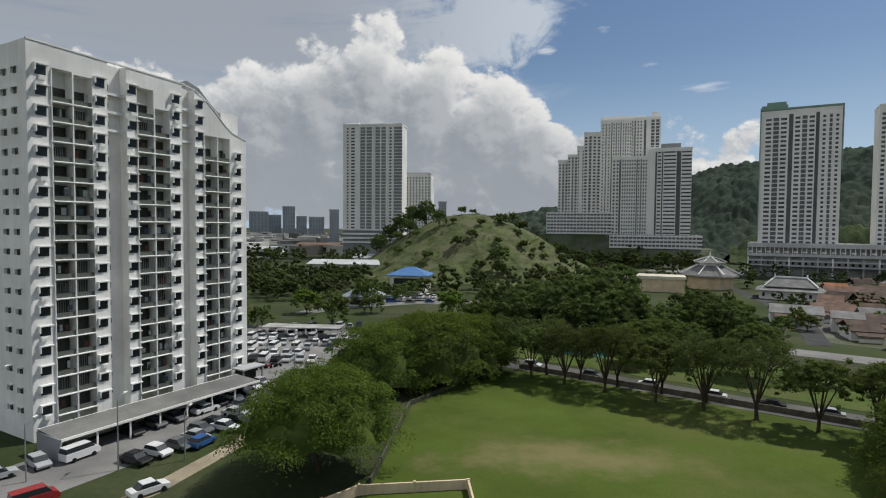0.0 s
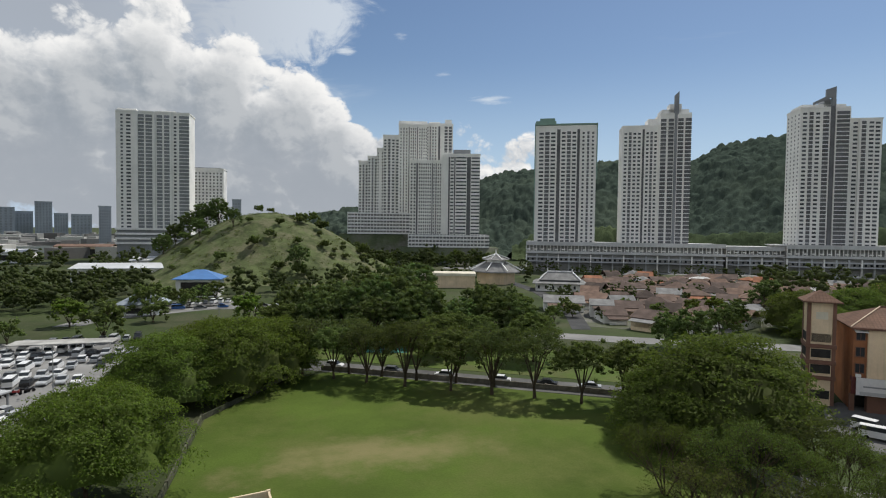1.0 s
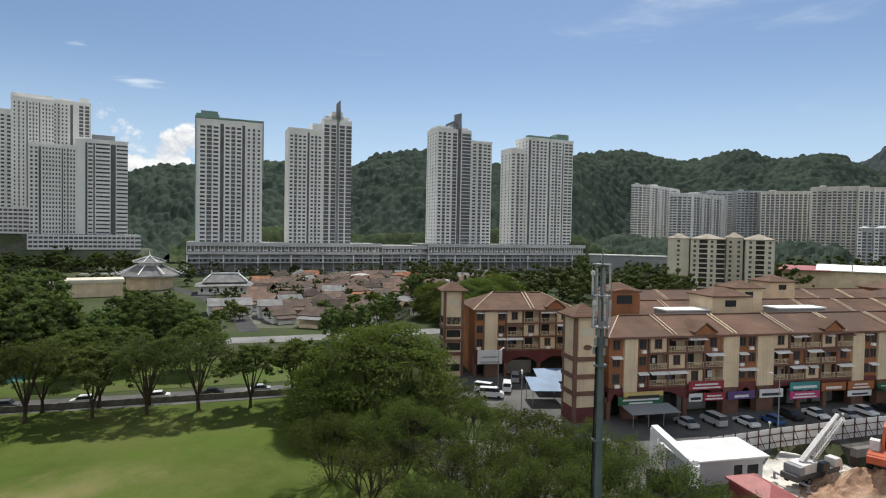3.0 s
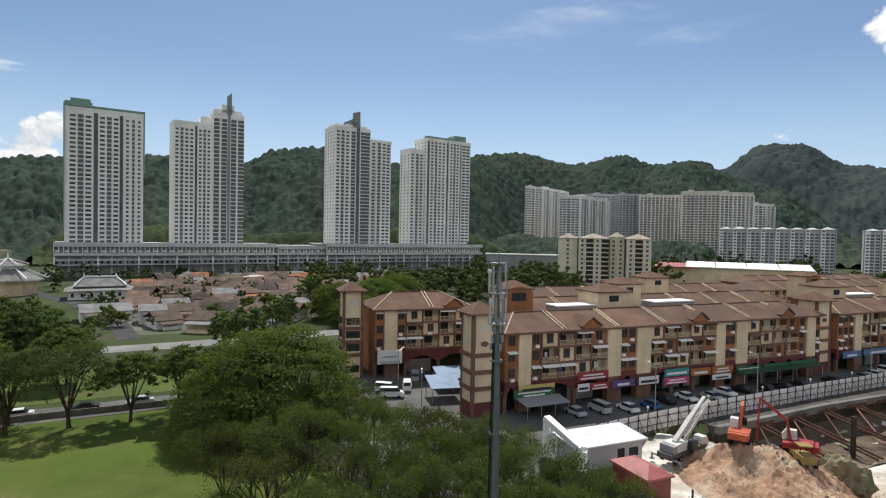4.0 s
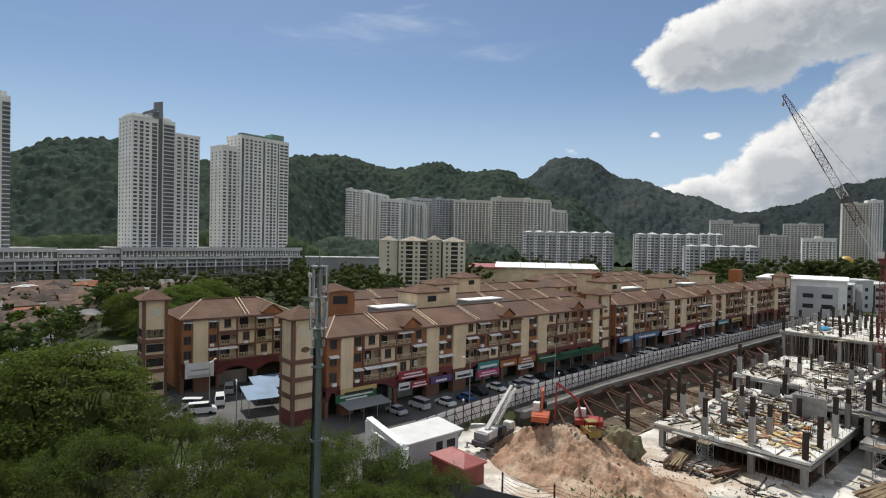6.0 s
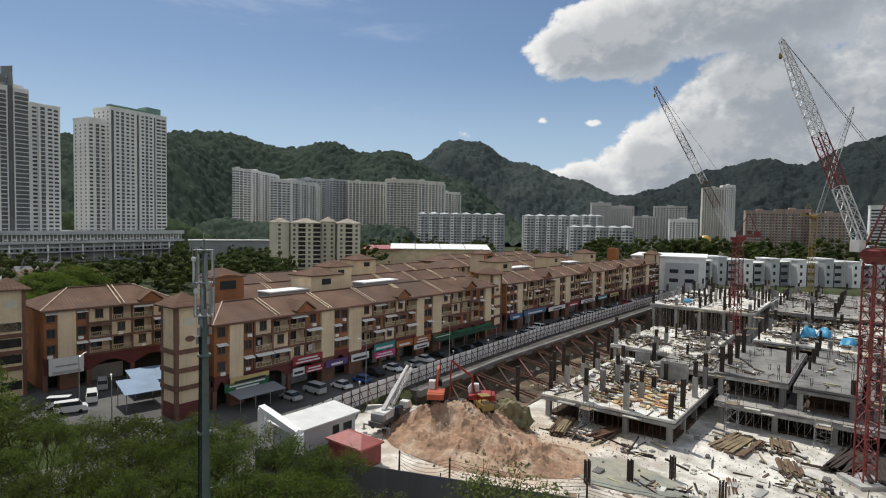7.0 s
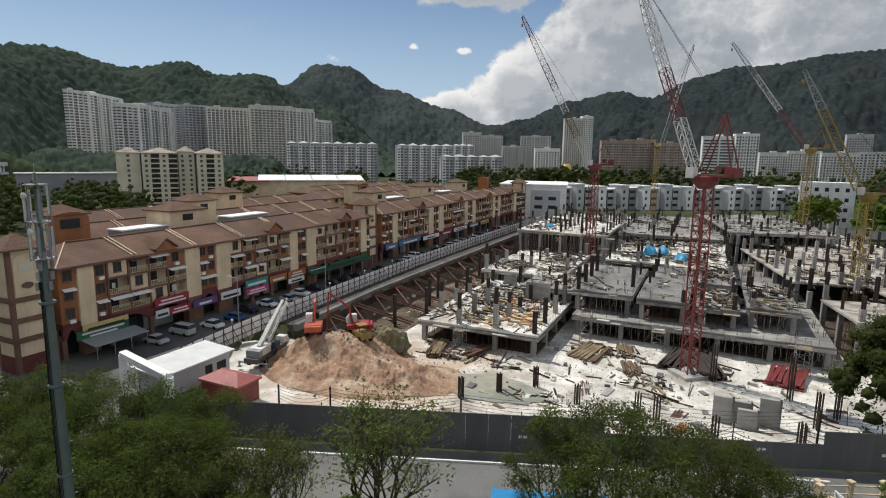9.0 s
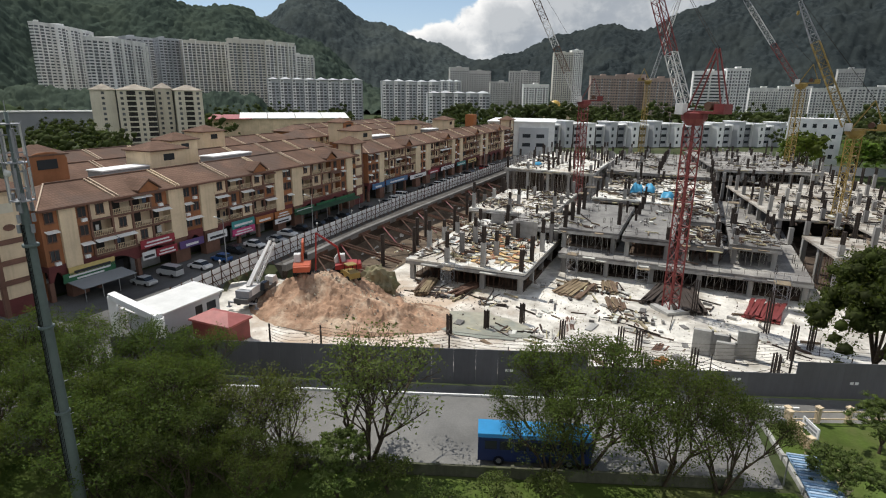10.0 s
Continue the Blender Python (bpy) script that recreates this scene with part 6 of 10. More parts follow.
def deck(label, s0, s1, q0, q1, z, floor, grid=7.5, stub=2.6, surface=None, seed=0, base=True, bars=0.55, clutter=60, turn=0.0, walls=True, wall_at=(6, 11)):
    """One floor of the frame: slab with edge beams, columns and props below, column stubs and starter bars above."""
    r = random.Random(seed + 40)
    frame_at = STREET @ pose(s0, -q0, 0, 0, 0, turn)
    ls, lq = s1 - s0, q1 - q0
    d = thing("concrete_deck", frame_at, label, "concrete frame", "floors of the concrete frame")
    # the slab was poured in bays that differ a little in level
    nb, mb = max(1, round(ls / 16)), max(1, round(lq / 13))
    for i in range(nb):
        for j in range(mb):
            if nb * mb > 3 and r.random() < 0.10 and i > 0:
                continue
            x0, x1, y0, y1 = ls * i / nb, ls * (i + 1) / nb - 0.05, lq * j / mb, lq * (j + 1) / mb - 0.05
            dz = r.choice((0, 0, 0.0, 0.12, -0.15)) if nb * mb > 1 else 0
            part("slab", Mesh().box(x0, x1, -y1, -y0, z - 0.4 + dz, z + dz), surface or DECKW, d)
    part("edge_beam", Mesh().box(-0.05, 0.45, -lq, 0, z - 1.0, z - 0.42), COLC, d)
    part("edge_beam", Mesh().box(0.45, ls, -lq - 0.05, -lq + 0.45, z - 1.0, z - 0.42), COLC, d)
    ns, nq = max(1, round((ls - 2) / grid)), max(1, round((lq - 2) / grid))
    col = Mesh().box(-0.42, 0.42, -0.42, 0.42, 0, 1).data("column", COLC)
    cage = Mesh().prism(ribbed(0.42), 0, 1).data("starter_cage", REBAR)
    slim = Mesh().prism(ribbed(0.26), 0, 1).data("starter_cage", REBAR)
    for i in range(ns + 1):
        for j in range(nq + 1):
            x, y = 1 + (ls - 2) * i / ns, 1 + (lq - 2) * j / nq
            if base and (i < 2 or j > nq - 2 or j == 0):
                part("column", col, None, d, m=pose(x, -y, floor) @ Matrix.Diagonal((1, 1, z - floor - 0.4, 1)))
            u = r.random()
            if stub and u < 0.45:
                h = stub * r.uniform(0.6, 1.3)
                part("column", col, None, d, m=pose(x, -y, z) @ Matrix.Diagonal((0.95, 0.95, h, 1)))
                if u < 0.25:
                    part("starter_cage", cage, None, d, "dark starter bars", m=pose(x, -y, z + h) @ Matrix.Diagonal((0.9, 0.9, r.uniform(1.2, 3.0), 1)))
            elif r.random() < bars:
                part("starter_cage", cage if r.random() < 0.6 else slim, None, d, "dark starter bars", m=pose(x + r.uniform(-0.5, 0.5), -y, z) @ Matrix.Diagonal((1.0, 1.0, r.uniform(2.4, 5.2), 1)))
    if base:
        props = Mesh()
        x = 0.9
        while x < min(ls, 8):
            y = 0.6
            while y < lq:
                props.tube((x, -y, floor), (x, -y, z - 0.4), 0.055, 0.055, 3, False)
                if r.random() < 0.3:
                    props.tube((x, -y, floor + 0.2), (x, -y - 1.5, z - 0.6), 0.035, 0.035, 3, False)
                y += 0.9 + r.random() * 0.7
            x += 2.2
        part("prop_field", props, RUST if seed % 3 == 1 else PROPS, d, "thin steel props under the slab", kind="stuff")
        if walls:
            # added cross walls and stacked forms that close the depth of the storey, dark in place of shade
            y = 2.0
            while y < lq - 3:
                w = r.uniform(3, 8)
                x = r.uniform(*wall_at)
                if x < ls - 2:
                    part("cross_wall", Mesh().box(x, x + 0.3, -min(lq - 1, y + w), -y, floor, z - 0.42), MUDSHADE, d)
                y += w + r.uniform(0.3, 2.0)
            if lq > 9:
                # floor colour darkened to imitate the shade below the slab
                part("floor_below", Mesh().box(2.0, ls - 0.6, -lq + 0.6, -0.6, floor - 0.5, floor + 0.42), MUDSHADE, d, "muddy floor under the slab, darkened as shade")
    # formwork tables and planks that stick out past the edge
    fringe = Mesh()
    y = 0.5
    while y < lq - 2:
        w = r.uniform(1.0, 3.4)
        if r.random() < 0.7:
            o = r.uniform(0.2, 1.3)
            e = z - r.uniform(0.05, 0.75)
            fringe.box(-o, 0.3, -min(lq, y + w), -y, e - r.uniform(0.06, 0.2), e)
        y += w + r.uniform(0.1, 1.6)
    if fringe.v:
        part("edge_formwork", fringe, PLANK if r.random() < 0.5 else PANEL, d, "rough formwork along the slab edge", kind="stuff")
    # thin starter bars in fours, and a rope rail along the open edges
    thin = Mesh()
    for i in range(int(ls * lq / 26)):
        x, y = r.uniform(0.6, ls - 0.6), r.uniform(0.6, lq - 0.6)
        h = r.uniform(0.7, 2.3)
        for dx, dy in ((-0.14, -0.14), (0.14, -0.14), (0.14, 0.14), (-0.14, 0.14)):
            thin.tube((x + dx, -y + dy, z - 0.2), (x + dx + r.uniform(-0.06, 0.06), -y + dy + r.uniform(-0.06, 0.06), z + h), 0.035, 0.035, 3, False)
    x = 0.5
    while x < ls:
        thin.tube((x, -lq + 0.2, z - 0.2), (x, -lq + 0.2, z + 1.1), 0.03, 0.03, 3, False)
        x += 2.0
    y = 0.5
    while y < lq:
        thin.tube((0.2, -y, z - 0.2), (0.2, -y, z + 1.1), 0.03, 0.03, 3, False)
        y += 2.0
    thin.tube((0.2, 0, z + 1.0), (0.2, -lq, z + 1.0), 0.02, 0.02, 3, False).tube((0.2, -lq + 0.2, z + 1.0), (ls, -lq + 0.2, z + 1.0), 0.02, 0.02, 3, False)
    part("bar_field", thin, REBAR, d, "thin starter bars and edge rails", kind="stuff")
    if clutter:
        litter(0, ls, 0, lq, z + 0.13, int(clutter * 2.2), seed, frame_at)
    return d


def stack(s, q, z, w, d, h, material, label, turn=0.0, n=9, name="timber_stack", category="timber stack", seed=1):
    """Planks or bars, laid in untidy layers."""
    r = random.Random(seed)
    t = thing(name, STREET @ pose(s, -q, z, 0, 0, turn), label, category, "stacked material")
    layers = max(1, int(h / 0.16))
    for i in range(layers):
        for j in range(n):
            if r.random() < 0.85:
                y = d * j / n
                m = pose(w / 2 + r.uniform(-0.4, 0.4), y, i * 0.16, 0, 0, r.uniform(-4, 4))
                part(name.split("_")[0] + "_piece", Mesh().box(-w / 2, w / 2, 0, d / n * 0.85, 0, 0.13), material, t, m=m)
    return t


def build_site():
    build_site_ground()
    # white hoarding along the street, with steel posts and raking braces on the inside
    line = [(6.5, 17.6), (20, 15.8), (40, 14.2), (62, 13.0), (92, 11.8), (130, 11.8), (180, 12.2), (228, 12.6)]
    fence = thing("site_hoarding", STREET, "long white sheet hoarding on braced steel posts", "hoarding")
    panel = Mesh().box(0.02, 2.38, -0.03, 0.03, 0.1, 3.0).data("panel", HOARDW)
    post = Mesh().box(-0.06, 0.06, -0.16, -0.04, 0, 3.3).tube((0, -0.1, 2.6), (0, -1.6, 0.05), 0.05, 0.05, 4).tube((0, -0.1, 1.3), (0, -1.6, 0.05), 0.035, 0.035, 4).data("post", RUST)
    rail = Mesh().along([(0, 0.9), (2.4, 0.9), (2.4, 1.0), (0.08, 1.0), (0.08, 2.1), (2.4, 2.1), (2.4, 2.2), (0, 2.2)], -0.14, -0.04).data("rail", RUST)
    lamp = Mesh().turned([(0.04, 3.3), (0.05, 3.8), (0.2, 3.85), (0.2, 4.1), (0.05, 4.2)], 8).data("lamp", STEELW)
    n = 0
    for (sa, qa), (sb, qb) in zip(line, line[1:]):
        length = math.hypot(sb - sa, qb - qa)
        k = max(1, round(length / 2.4))
        ang = math.degrees(math.atan2(-(qb - qa), sb - sa))
        for i in range(k):
            t = i / k
            m = pose(sa + (sb - sa) * t, -(qa + (qb - qa) * t), 0, 0, 0, ang) @ Matrix.Diagonal((length / k / 2.4, 1, 1, 1))
            for nm, me in (("panel", panel), ("post", post), ("rail", rail)):
                part(nm, me, None, fence, m=m)
            n += 1
            if n % 6 == 0:
                part("lamp", lamp, None, fence, "white lamp on the hoarding", m=m)
    # retaining wall below the street and the walkway on it
    rw = thing("retaining_wall", STREET, "concrete retaining wall below the street edge", "wall")
    part("walkway", Mesh().prism([(30, -18.4), (30, -14.9), (40, -14.15), (62, -12.95), (92, -11.75), (130, -11.75), (180, -12.15), (228, -12.55), (228, -16.4), (60, -16.4)], -6.5, 0.10), paint("dirty_walkway", (0.11, 0.10, 0.09), 0.9, 2, 0.3, 0.3), rw, "dark concrete walkway behind the hoarding")
    part("capping_beam", Mesh().prism([(30, -19.4), (30, -18.42), (60, -16.42), (228, -16.42), (228, -17.3), (60, -17.3)], -0.9, 0.35), CONCD, rw)
    part("wall", Mesh().prism([(30, -19.0), (30, -18.44), (60, -16.44), (228, -16.44), (228, -16.9), (60, -16.9)], -6.5, -0.92), MUDSHADE, rw, "dark wall face")
    for i in range(12):
        s = 40 + i * 9.5
        st = thing("raking_strut", STREET @ pose(s, -17.2 - max(0.0, (60 - s) * 0.066), 0), "pair of rusty raking steel struts against the wall", "strut", "raking struts")
        for dx in (0, 1.3):
            part("strut", Mesh().tube((dx, 0.2, -0.6), (dx + 3.5, -12.5, -4.2), 0.22, 0.22, 6), RUST, st)
        part("strut", Mesh().tube((0.2, 0.0, -0.6), (-5, -8.5, -4.6), 0.18, 0.18, 6), STEELR if i % 2 else RUST, st)
        part("waler", Mesh().box(-2.2, 4.0, -0.2, 0.3, -1.0, -0.3), RUST, st)
    # piles with reinforcing standing along the wall
    pile = Mesh().tube((0, 0, -5.6), (0, 0, 2.0), 0.42, 0.42, 10).data("pile", REBAR)
    for i in range(16):
        s = 52 + i * 9.0
        p = thing("steel_pile", STREET @ pose(s, -(27.0 + 3 * math.sin(i * 1.7)), 0), "rusty brown steel pile standing in the excavation", "pile", "steel piles")
        part("pile_tube", pile, None, p)
    # dark hoarding beside the road
    near = thing("road_hoarding", pose(0, 0, 0), "dark grey sheet hoarding beside the road", "hoarding")
    d = (HOARD_B - HOARD_A).normalized()
    ang = math.degrees(math.atan2(d.y, d.x))
    sheet_d = Mesh().box(0.0, 2.4, -0.04, 0.04, 0.05, 1).data("panel", HOARDD)
    for i in range(40):
        p = HOARD_A + d * (i * 2.4 - 14.0)
        h = 4.4 if i < 22 else 2.9 if i < 31 else 4.3
        part("panel", sheet_d, None, near, m=pose(p.x, p.y, 0, 0, 0, ang) @ Matrix.Diagonal((0.995, 1, h, 1)))
    for i in range(4):
        p = HOARD_A + d * (30 + i * 12.0)
        part("warning_plate", Mesh().box(0, 0.35, -0.07, -0.045, 1.9, 2.2).box(0.5, 0.85, -0.07, -0.045, 1.9, 2.2), WHITE2, near, "pair of small white plates", m=pose(p.x, p.y, 0, 0, 0, ang))
    part("kerb", Mesh().box(-14, 60, -2.35, -2.15, 0, 0.25), WHITE2, near, "white painted kerb", m=pose(HOARD_A.x, HOARD_A.y, 0, 0, 0, ang))
    rope = thing("cable_fence", pose(0, 0, 0), "black cables sagging between thin posts inside the hoarding", "fence")
    for i in range(11):
        p = hoard(0.12 + i * 0.11, -2.6)
        part("post", Mesh().tube((p.x, p.y, -0.5), (p.x, p.y, 3.6), 0.07, 0.06, 6), REBAR, rope)
        if i < 10:
            n = hoard(0.12 + (i + 1) * 0.11, -2.6)
            for j in range(4):
                h0, sag = 1.5 + 0.5 * j, 0.5 + 0.25 * ((i + j) % 3)
                m = Mesh().rope([tuple(p.lerp(n, u / 6).xy) + (h0 - sag * 4 * (u / 6) * (1 - u / 6),) for u in range(7)], 0.035)
                part("cable", m, RUBBER, rope)
    # decks of the frame
    deck("pale concrete deck with bare columns and loose boards", 41.5, 80, 38, 61, 1.0, SITE_FLOOR, 7.0, 3.6, seed=1, bars=0.4, clutter=250)
    deck("raised pale slab with stacked forms", 84, 118, 34, 55, 2.6, SITE_FLOOR, 8, 3.0, seed=8, bars=0.75, clutter=170)
    deck("small grey landing beside the pale slab", 66, 80, 50, 61.5, 3.8, 1.0, 6, 0, DECKG, seed=15, bars=0.3, clutter=26)
    deck("lower concrete deck with dark openings below", 58, 150, 63, 106, 1.0, SITE_FLOOR, 8, 0, DECKG, seed=2, bars=0.15, clutter=80)
    deck("grey wet concrete deck on many props", 62, 92, 62, 73.6, 5.0, 1.0, 7, 0, DECKD, seed=3, bars=0.45, clutter=7)
    deck("grey wet concrete deck on many props", 60.5, 98, 74.4, 83.5, 5.0, 1.0, 7, 0, DECKD, seed=4, bars=0.5, clutter=7)
    deck("patchy deck of formwork boards on props", 62, 76, 84.6, 92, 4.4, 1.0, 5, 1.6, DECKD, seed=16, bars=0.8, clutter=70)
    deck("patchy deck of formwork boards on props", 64, 84, 93, 101.5, 4.8, 1.0, 5, 1.6, DECKD, seed=17, bars=0.8, clutter=70)
    deck("grey deck with formwork and starter bars", 79, 100, 84.5, 92, 5.4, 1.0, 6, 2.0, DECKG, seed=18, bars=0.8, clutter=50)
    deck("pale deck with formwork and blue sheets", 101, 146, 62, 92, 4.8, 1.0, 8, 2.4, seed=7, bars=0.8, clutter=230)
    deck("pale deck with tall dark bars at the far corner", 138, 190, 26, 56, 6.2, SITE_FLOOR, 7, 3.0, seed=6, bars=0.95, clutter=90)
    deck("far grey deck with rows of columns", 152, 222, 58, 92, 5.6, 1.0, 8, 2.6, DECKG, seed=9, bars=0.9, clutter=120)
    deck("long pale deck with dark column bars along its skewed edge", 62, 222, 109, 152, 4.8, SITE_FLOOR, 8, 3.4, DECKM, seed=10, bars=0.95, clutter=420, turn=10.1, wall_at=(1.5, 4))
    deck("upper grey deck with short columns", 150, 214, 92, 122, 8.6, 4.8, 8, 1.4, DECKG, seed=11, bars=0.35, clutter=60, turn=10.1)
    deck("far pale deck behind the cranes", 194, 228, 24, 56, 4.0, SITE_FLOOR, 8, 3.2, seed=12, bars=0.9, clutter=50)
    # orange and yellow forms spread over the pale deck
    r = random.Random(61)
    forms = {c: Mesh() for c in ("orange", "yellow")}
    for i in range(95):
        c = "orange" if r.random() < 0.55 else "yellow"
        s, q = (r.gauss(50, 3.6), r.gauss(54, 3.4)) if i < 65 else (r.gauss(58, 5), r.gauss(50, 5))
        s, q = min(78, max(43, s)), min(59, max(40, q))
        w, d, z = r.uniform(0.3, 1.5), r.uniform(0.12, 0.6), 1.14 + r.uniform(0, 0.12)
        forms[c].box(s - w, s + w, -q - d, -q + d, z, z + r.uniform(0.04, 0.2)) if i % 2 else forms[c].box(s - d, s + d, -q - w, -q + w, z, z + r.uniform(0.04, 0.2))
    for c, col in (("orange", (0.50, 0.27, 0.13)), ("yellow", (0.60, 0.47, 0.27))):
        lab = "loose %s formwork sheets lying on the pale deck" % c
        tagged(part("loose_forms", forms[c], paint(c + "_form_ply", col, 0.8, 3, 0.3, 0.3, islands=0.5), None, lab, STREET, kind="stuff"), lab, "building material", kind="stuff")
    for s, q, w, h in ((65.2, 54.2, 2.6, 3.9), (76, 44.5, 1.6, 2.6)):
        t = thing("wall_panel", STREET @ pose(s, -q, 1.02), "grey formwork wall panel standing on the deck", "concrete panel", "precast panels")
        part("panel", Mesh().box(-0.15, 0.15, -w, w, 0, h).box(-0.28, -0.16, -w, -w + 0.25, 0, h).box(-0.28, -0.16, w - 0.25, w, 0, h), COLC, t)
    # scaffold towers
    for s, q, z, h, w in ((54.5, 66.5, SITE_FLOOR, 6.0, 1.8), (57.0, 79.0, SITE_FLOOR, 4.2, 2.2), (55.0, 101.0, SITE_FLOOR, 5.2, 2.2), (82.0, 57.0, SITE_FLOOR, 7.5, 2.4), (99.5, 60.0, 1.0, 6.0, 2.4), (120.0, 58.5, SITE_FLOOR, 8.5, 2.6), (100.0, 95.0, 1.0, 6.5, 2.4), (135.0, 58.0, SITE_FLOOR, 9.5, 2.6), (40.5, 47.0, SITE_FLOOR, 4.4, 1.8)):
        sc = thing("scaffold_tower", STREET @ pose(s, -q, 0), "thin grey steel scaffold tower beside the slab", "scaffold", "scaffold towers")
        part("scaffold_frame", lattice(Mesh(), (0, 0, z), (0, 0, z + h), w, w, max(3, int(h / 1.6)), 0.06, Vector((0, 1, 0))), STEELG, sc)
        part("platform", Mesh().box(-w * 0.55, w * 0.55, -w * 0.55, w * 0.55, z + h - 1.0, z + h - 0.9), PLANK, sc)
    # material strewn over the open ground
    litter(34, 56, 62, 106, site_z, 150, 51)
    litter(20, 40, 58, 104, site_z, 80, 52, thick=0.25)
    litter(34, 42, 40, 60, site_z, 90, 53)
    litter(44, 130, 20, 33, site_z, 130, 54)
    # broken concrete and clods over the open ground
    r = random.Random(83)
    rub = Mesh()
    for i in range(3600):
        if i < 2300:
            q = r.uniform(52, 106)
            a, b = site_front(q) + r.uniform(3, 50), 0.17
        else:
            q, a, b = r.gauss(41, 8), r.gauss(24, 9), 0.18
        if not (18 < q < 108 and site_front(q) + 1 < a < 57):
            continue
        e = r.uniform(0.08, b) * (2.0 if r.random() < 0.06 else 1.0)
        z = site_z(a, q) + (heap_z(a, q) if q < 56 else 0.0) - 0.03
        t0 = r.uniform(0, 6.28)
        base = [(a + e * math.cos(t0 + c) * r.uniform(0.7, 1.4), -q + e * math.sin(t0 + c) * r.uniform(0.7, 1.4), z) for c in (0, 2.1, 4.2)]
        rub.add([Vector(v) for v in base + [(a, -q, z + e * r.uniform(0.7, 1.5))]], [(0, 1, 3), (1, 2, 3), (2, 0, 3)])
    tagged(part("rubble", rub, paint("broken_concrete", (0.42, 0.37, 0.30), 0.95, 3, 0.4, 0.2, islands=0.7), None, "broken concrete and clods strewn over the site", STREET, kind="stuff"), "broken concrete and clods strewn over the site", "rubble", kind="stuff")
    # cranes
    tower_crane("red and white luffing tower crane on a red lattice mast", Vector((72.8, -59.6, 0)), 28.4, polar(122.1, 104, rise(15.9, 104)), STEELR, [STEELW, STEELR, STEELW, STEELW], 1.8, 1.35, 9.0)
    tower_crane("smaller red and white luffing tower crane", polar(119.4, 172), 29.0, polar(111.93, 174, rise(13.0, 174)), STEELR, [STEELW, RUST, STEELW, RUST, STEELW, STEELR], 2.0, 1.7)
    tower_crane("far grey luffing tower crane over the site", polar(125.0, 330), rise(1.2, 330), polar(127.4, 332, rise(9.97, 332)), STEELY, [STEELG, STEELW, STEELG], 2.0, 1.7)
    tower_crane("far red and white luffing tower crane", polar(137.2, 232), rise(1.0, 232), polar(130.5, 236, rise(9.96, 236)), STEELY, [STEELR, STEELW, STEELG], 2.0, 1.6)
    tower_crane("yellow luffing tower crane with a lowered hook", polar(141.5, 152), rise(-2.6, 152), polar(136.1, 154, rise(7.4, 154)), STEELY, [STEELY, STEELY, STEELG], 2.0, 1.6)
    # site office with a white roof, the gate frame and the red hut
    off = thing("site_office", STREET @ pose(-2.5, -25.0, 0), "white flat-roofed site office cabin", "cabin")
    part("wall", Mesh().box(0, 10.9, 0, 4.6, 0, 3.2), GREYC, off)
    part("roof", Mesh().across([(-0.6, 3.2), (5.2, 3.6), (5.2, 3.8), (-0.6, 3.4)], -0.6, 11.4), paint("bright_white_sheet", (0.66, 0.655, 0.63), 0.5, 5, 0.5, 0.08), off, "white sheet roof")
    part("door", Mesh().box(6.6, 7.8, -0.05, 0.05, 0.1, 2.3), DARKIN, off)
    part("window", Mesh().box(8.6, 10.2, -0.05, 0.05, 1.0, 2.2), GLASS, off)
    part("side_panel", Mesh().box(10.88, 10.96, 0.5, 4.2, 0.6, 3.0), TARP, off, "light blue end panel")
    gate = thing("gate_frame", pose(0, 0, 0), "white steel gate frame over the site entrance", "gate")
    a, b = street(-3.6, 19.4), street(-6.3, 31.0)
    for p in (a, b):
        part("gate_post", Mesh().box(p.x - 0.45, p.x + 0.45, p.y - 0.45, p.y + 0.45, 0, 5.6), WHITE2, gate)
    part("gate_beam", Mesh().tube((a.x, a.y, 5.6), (b.x, b.y, 5.6), 0.62, 0.62, 4), WHITE2, gate)
    for i in range(1, 7):
        p = a.lerp(b, 0.5 + i * 0.07)
        part("gate_bar", Mesh().box(p.x - 0.06, p.x + 0.06, p.y - 0.06, p.y + 0.06, 0, 3.4), METAL, gate)
    hut = thing("site_hut", STREET @ pose(0.4, -34.6, 0), "dark red hut with a hipped red roof", "hut")
    part("wall", Mesh().box(0, 3.6, 0, 6.2, -0.4, 2.5), STEELR, hut)
    part("roof", hip(-0.3, 3.9, -0.3, 6.5, 2.6, 0.9), paint("faded_red_roof", (0.36, 0.10, 0.09), 0.6, 5, 0.5, 0.15), hut, "faded red hipped roof")
    # stacked material and loose things
    k = 0
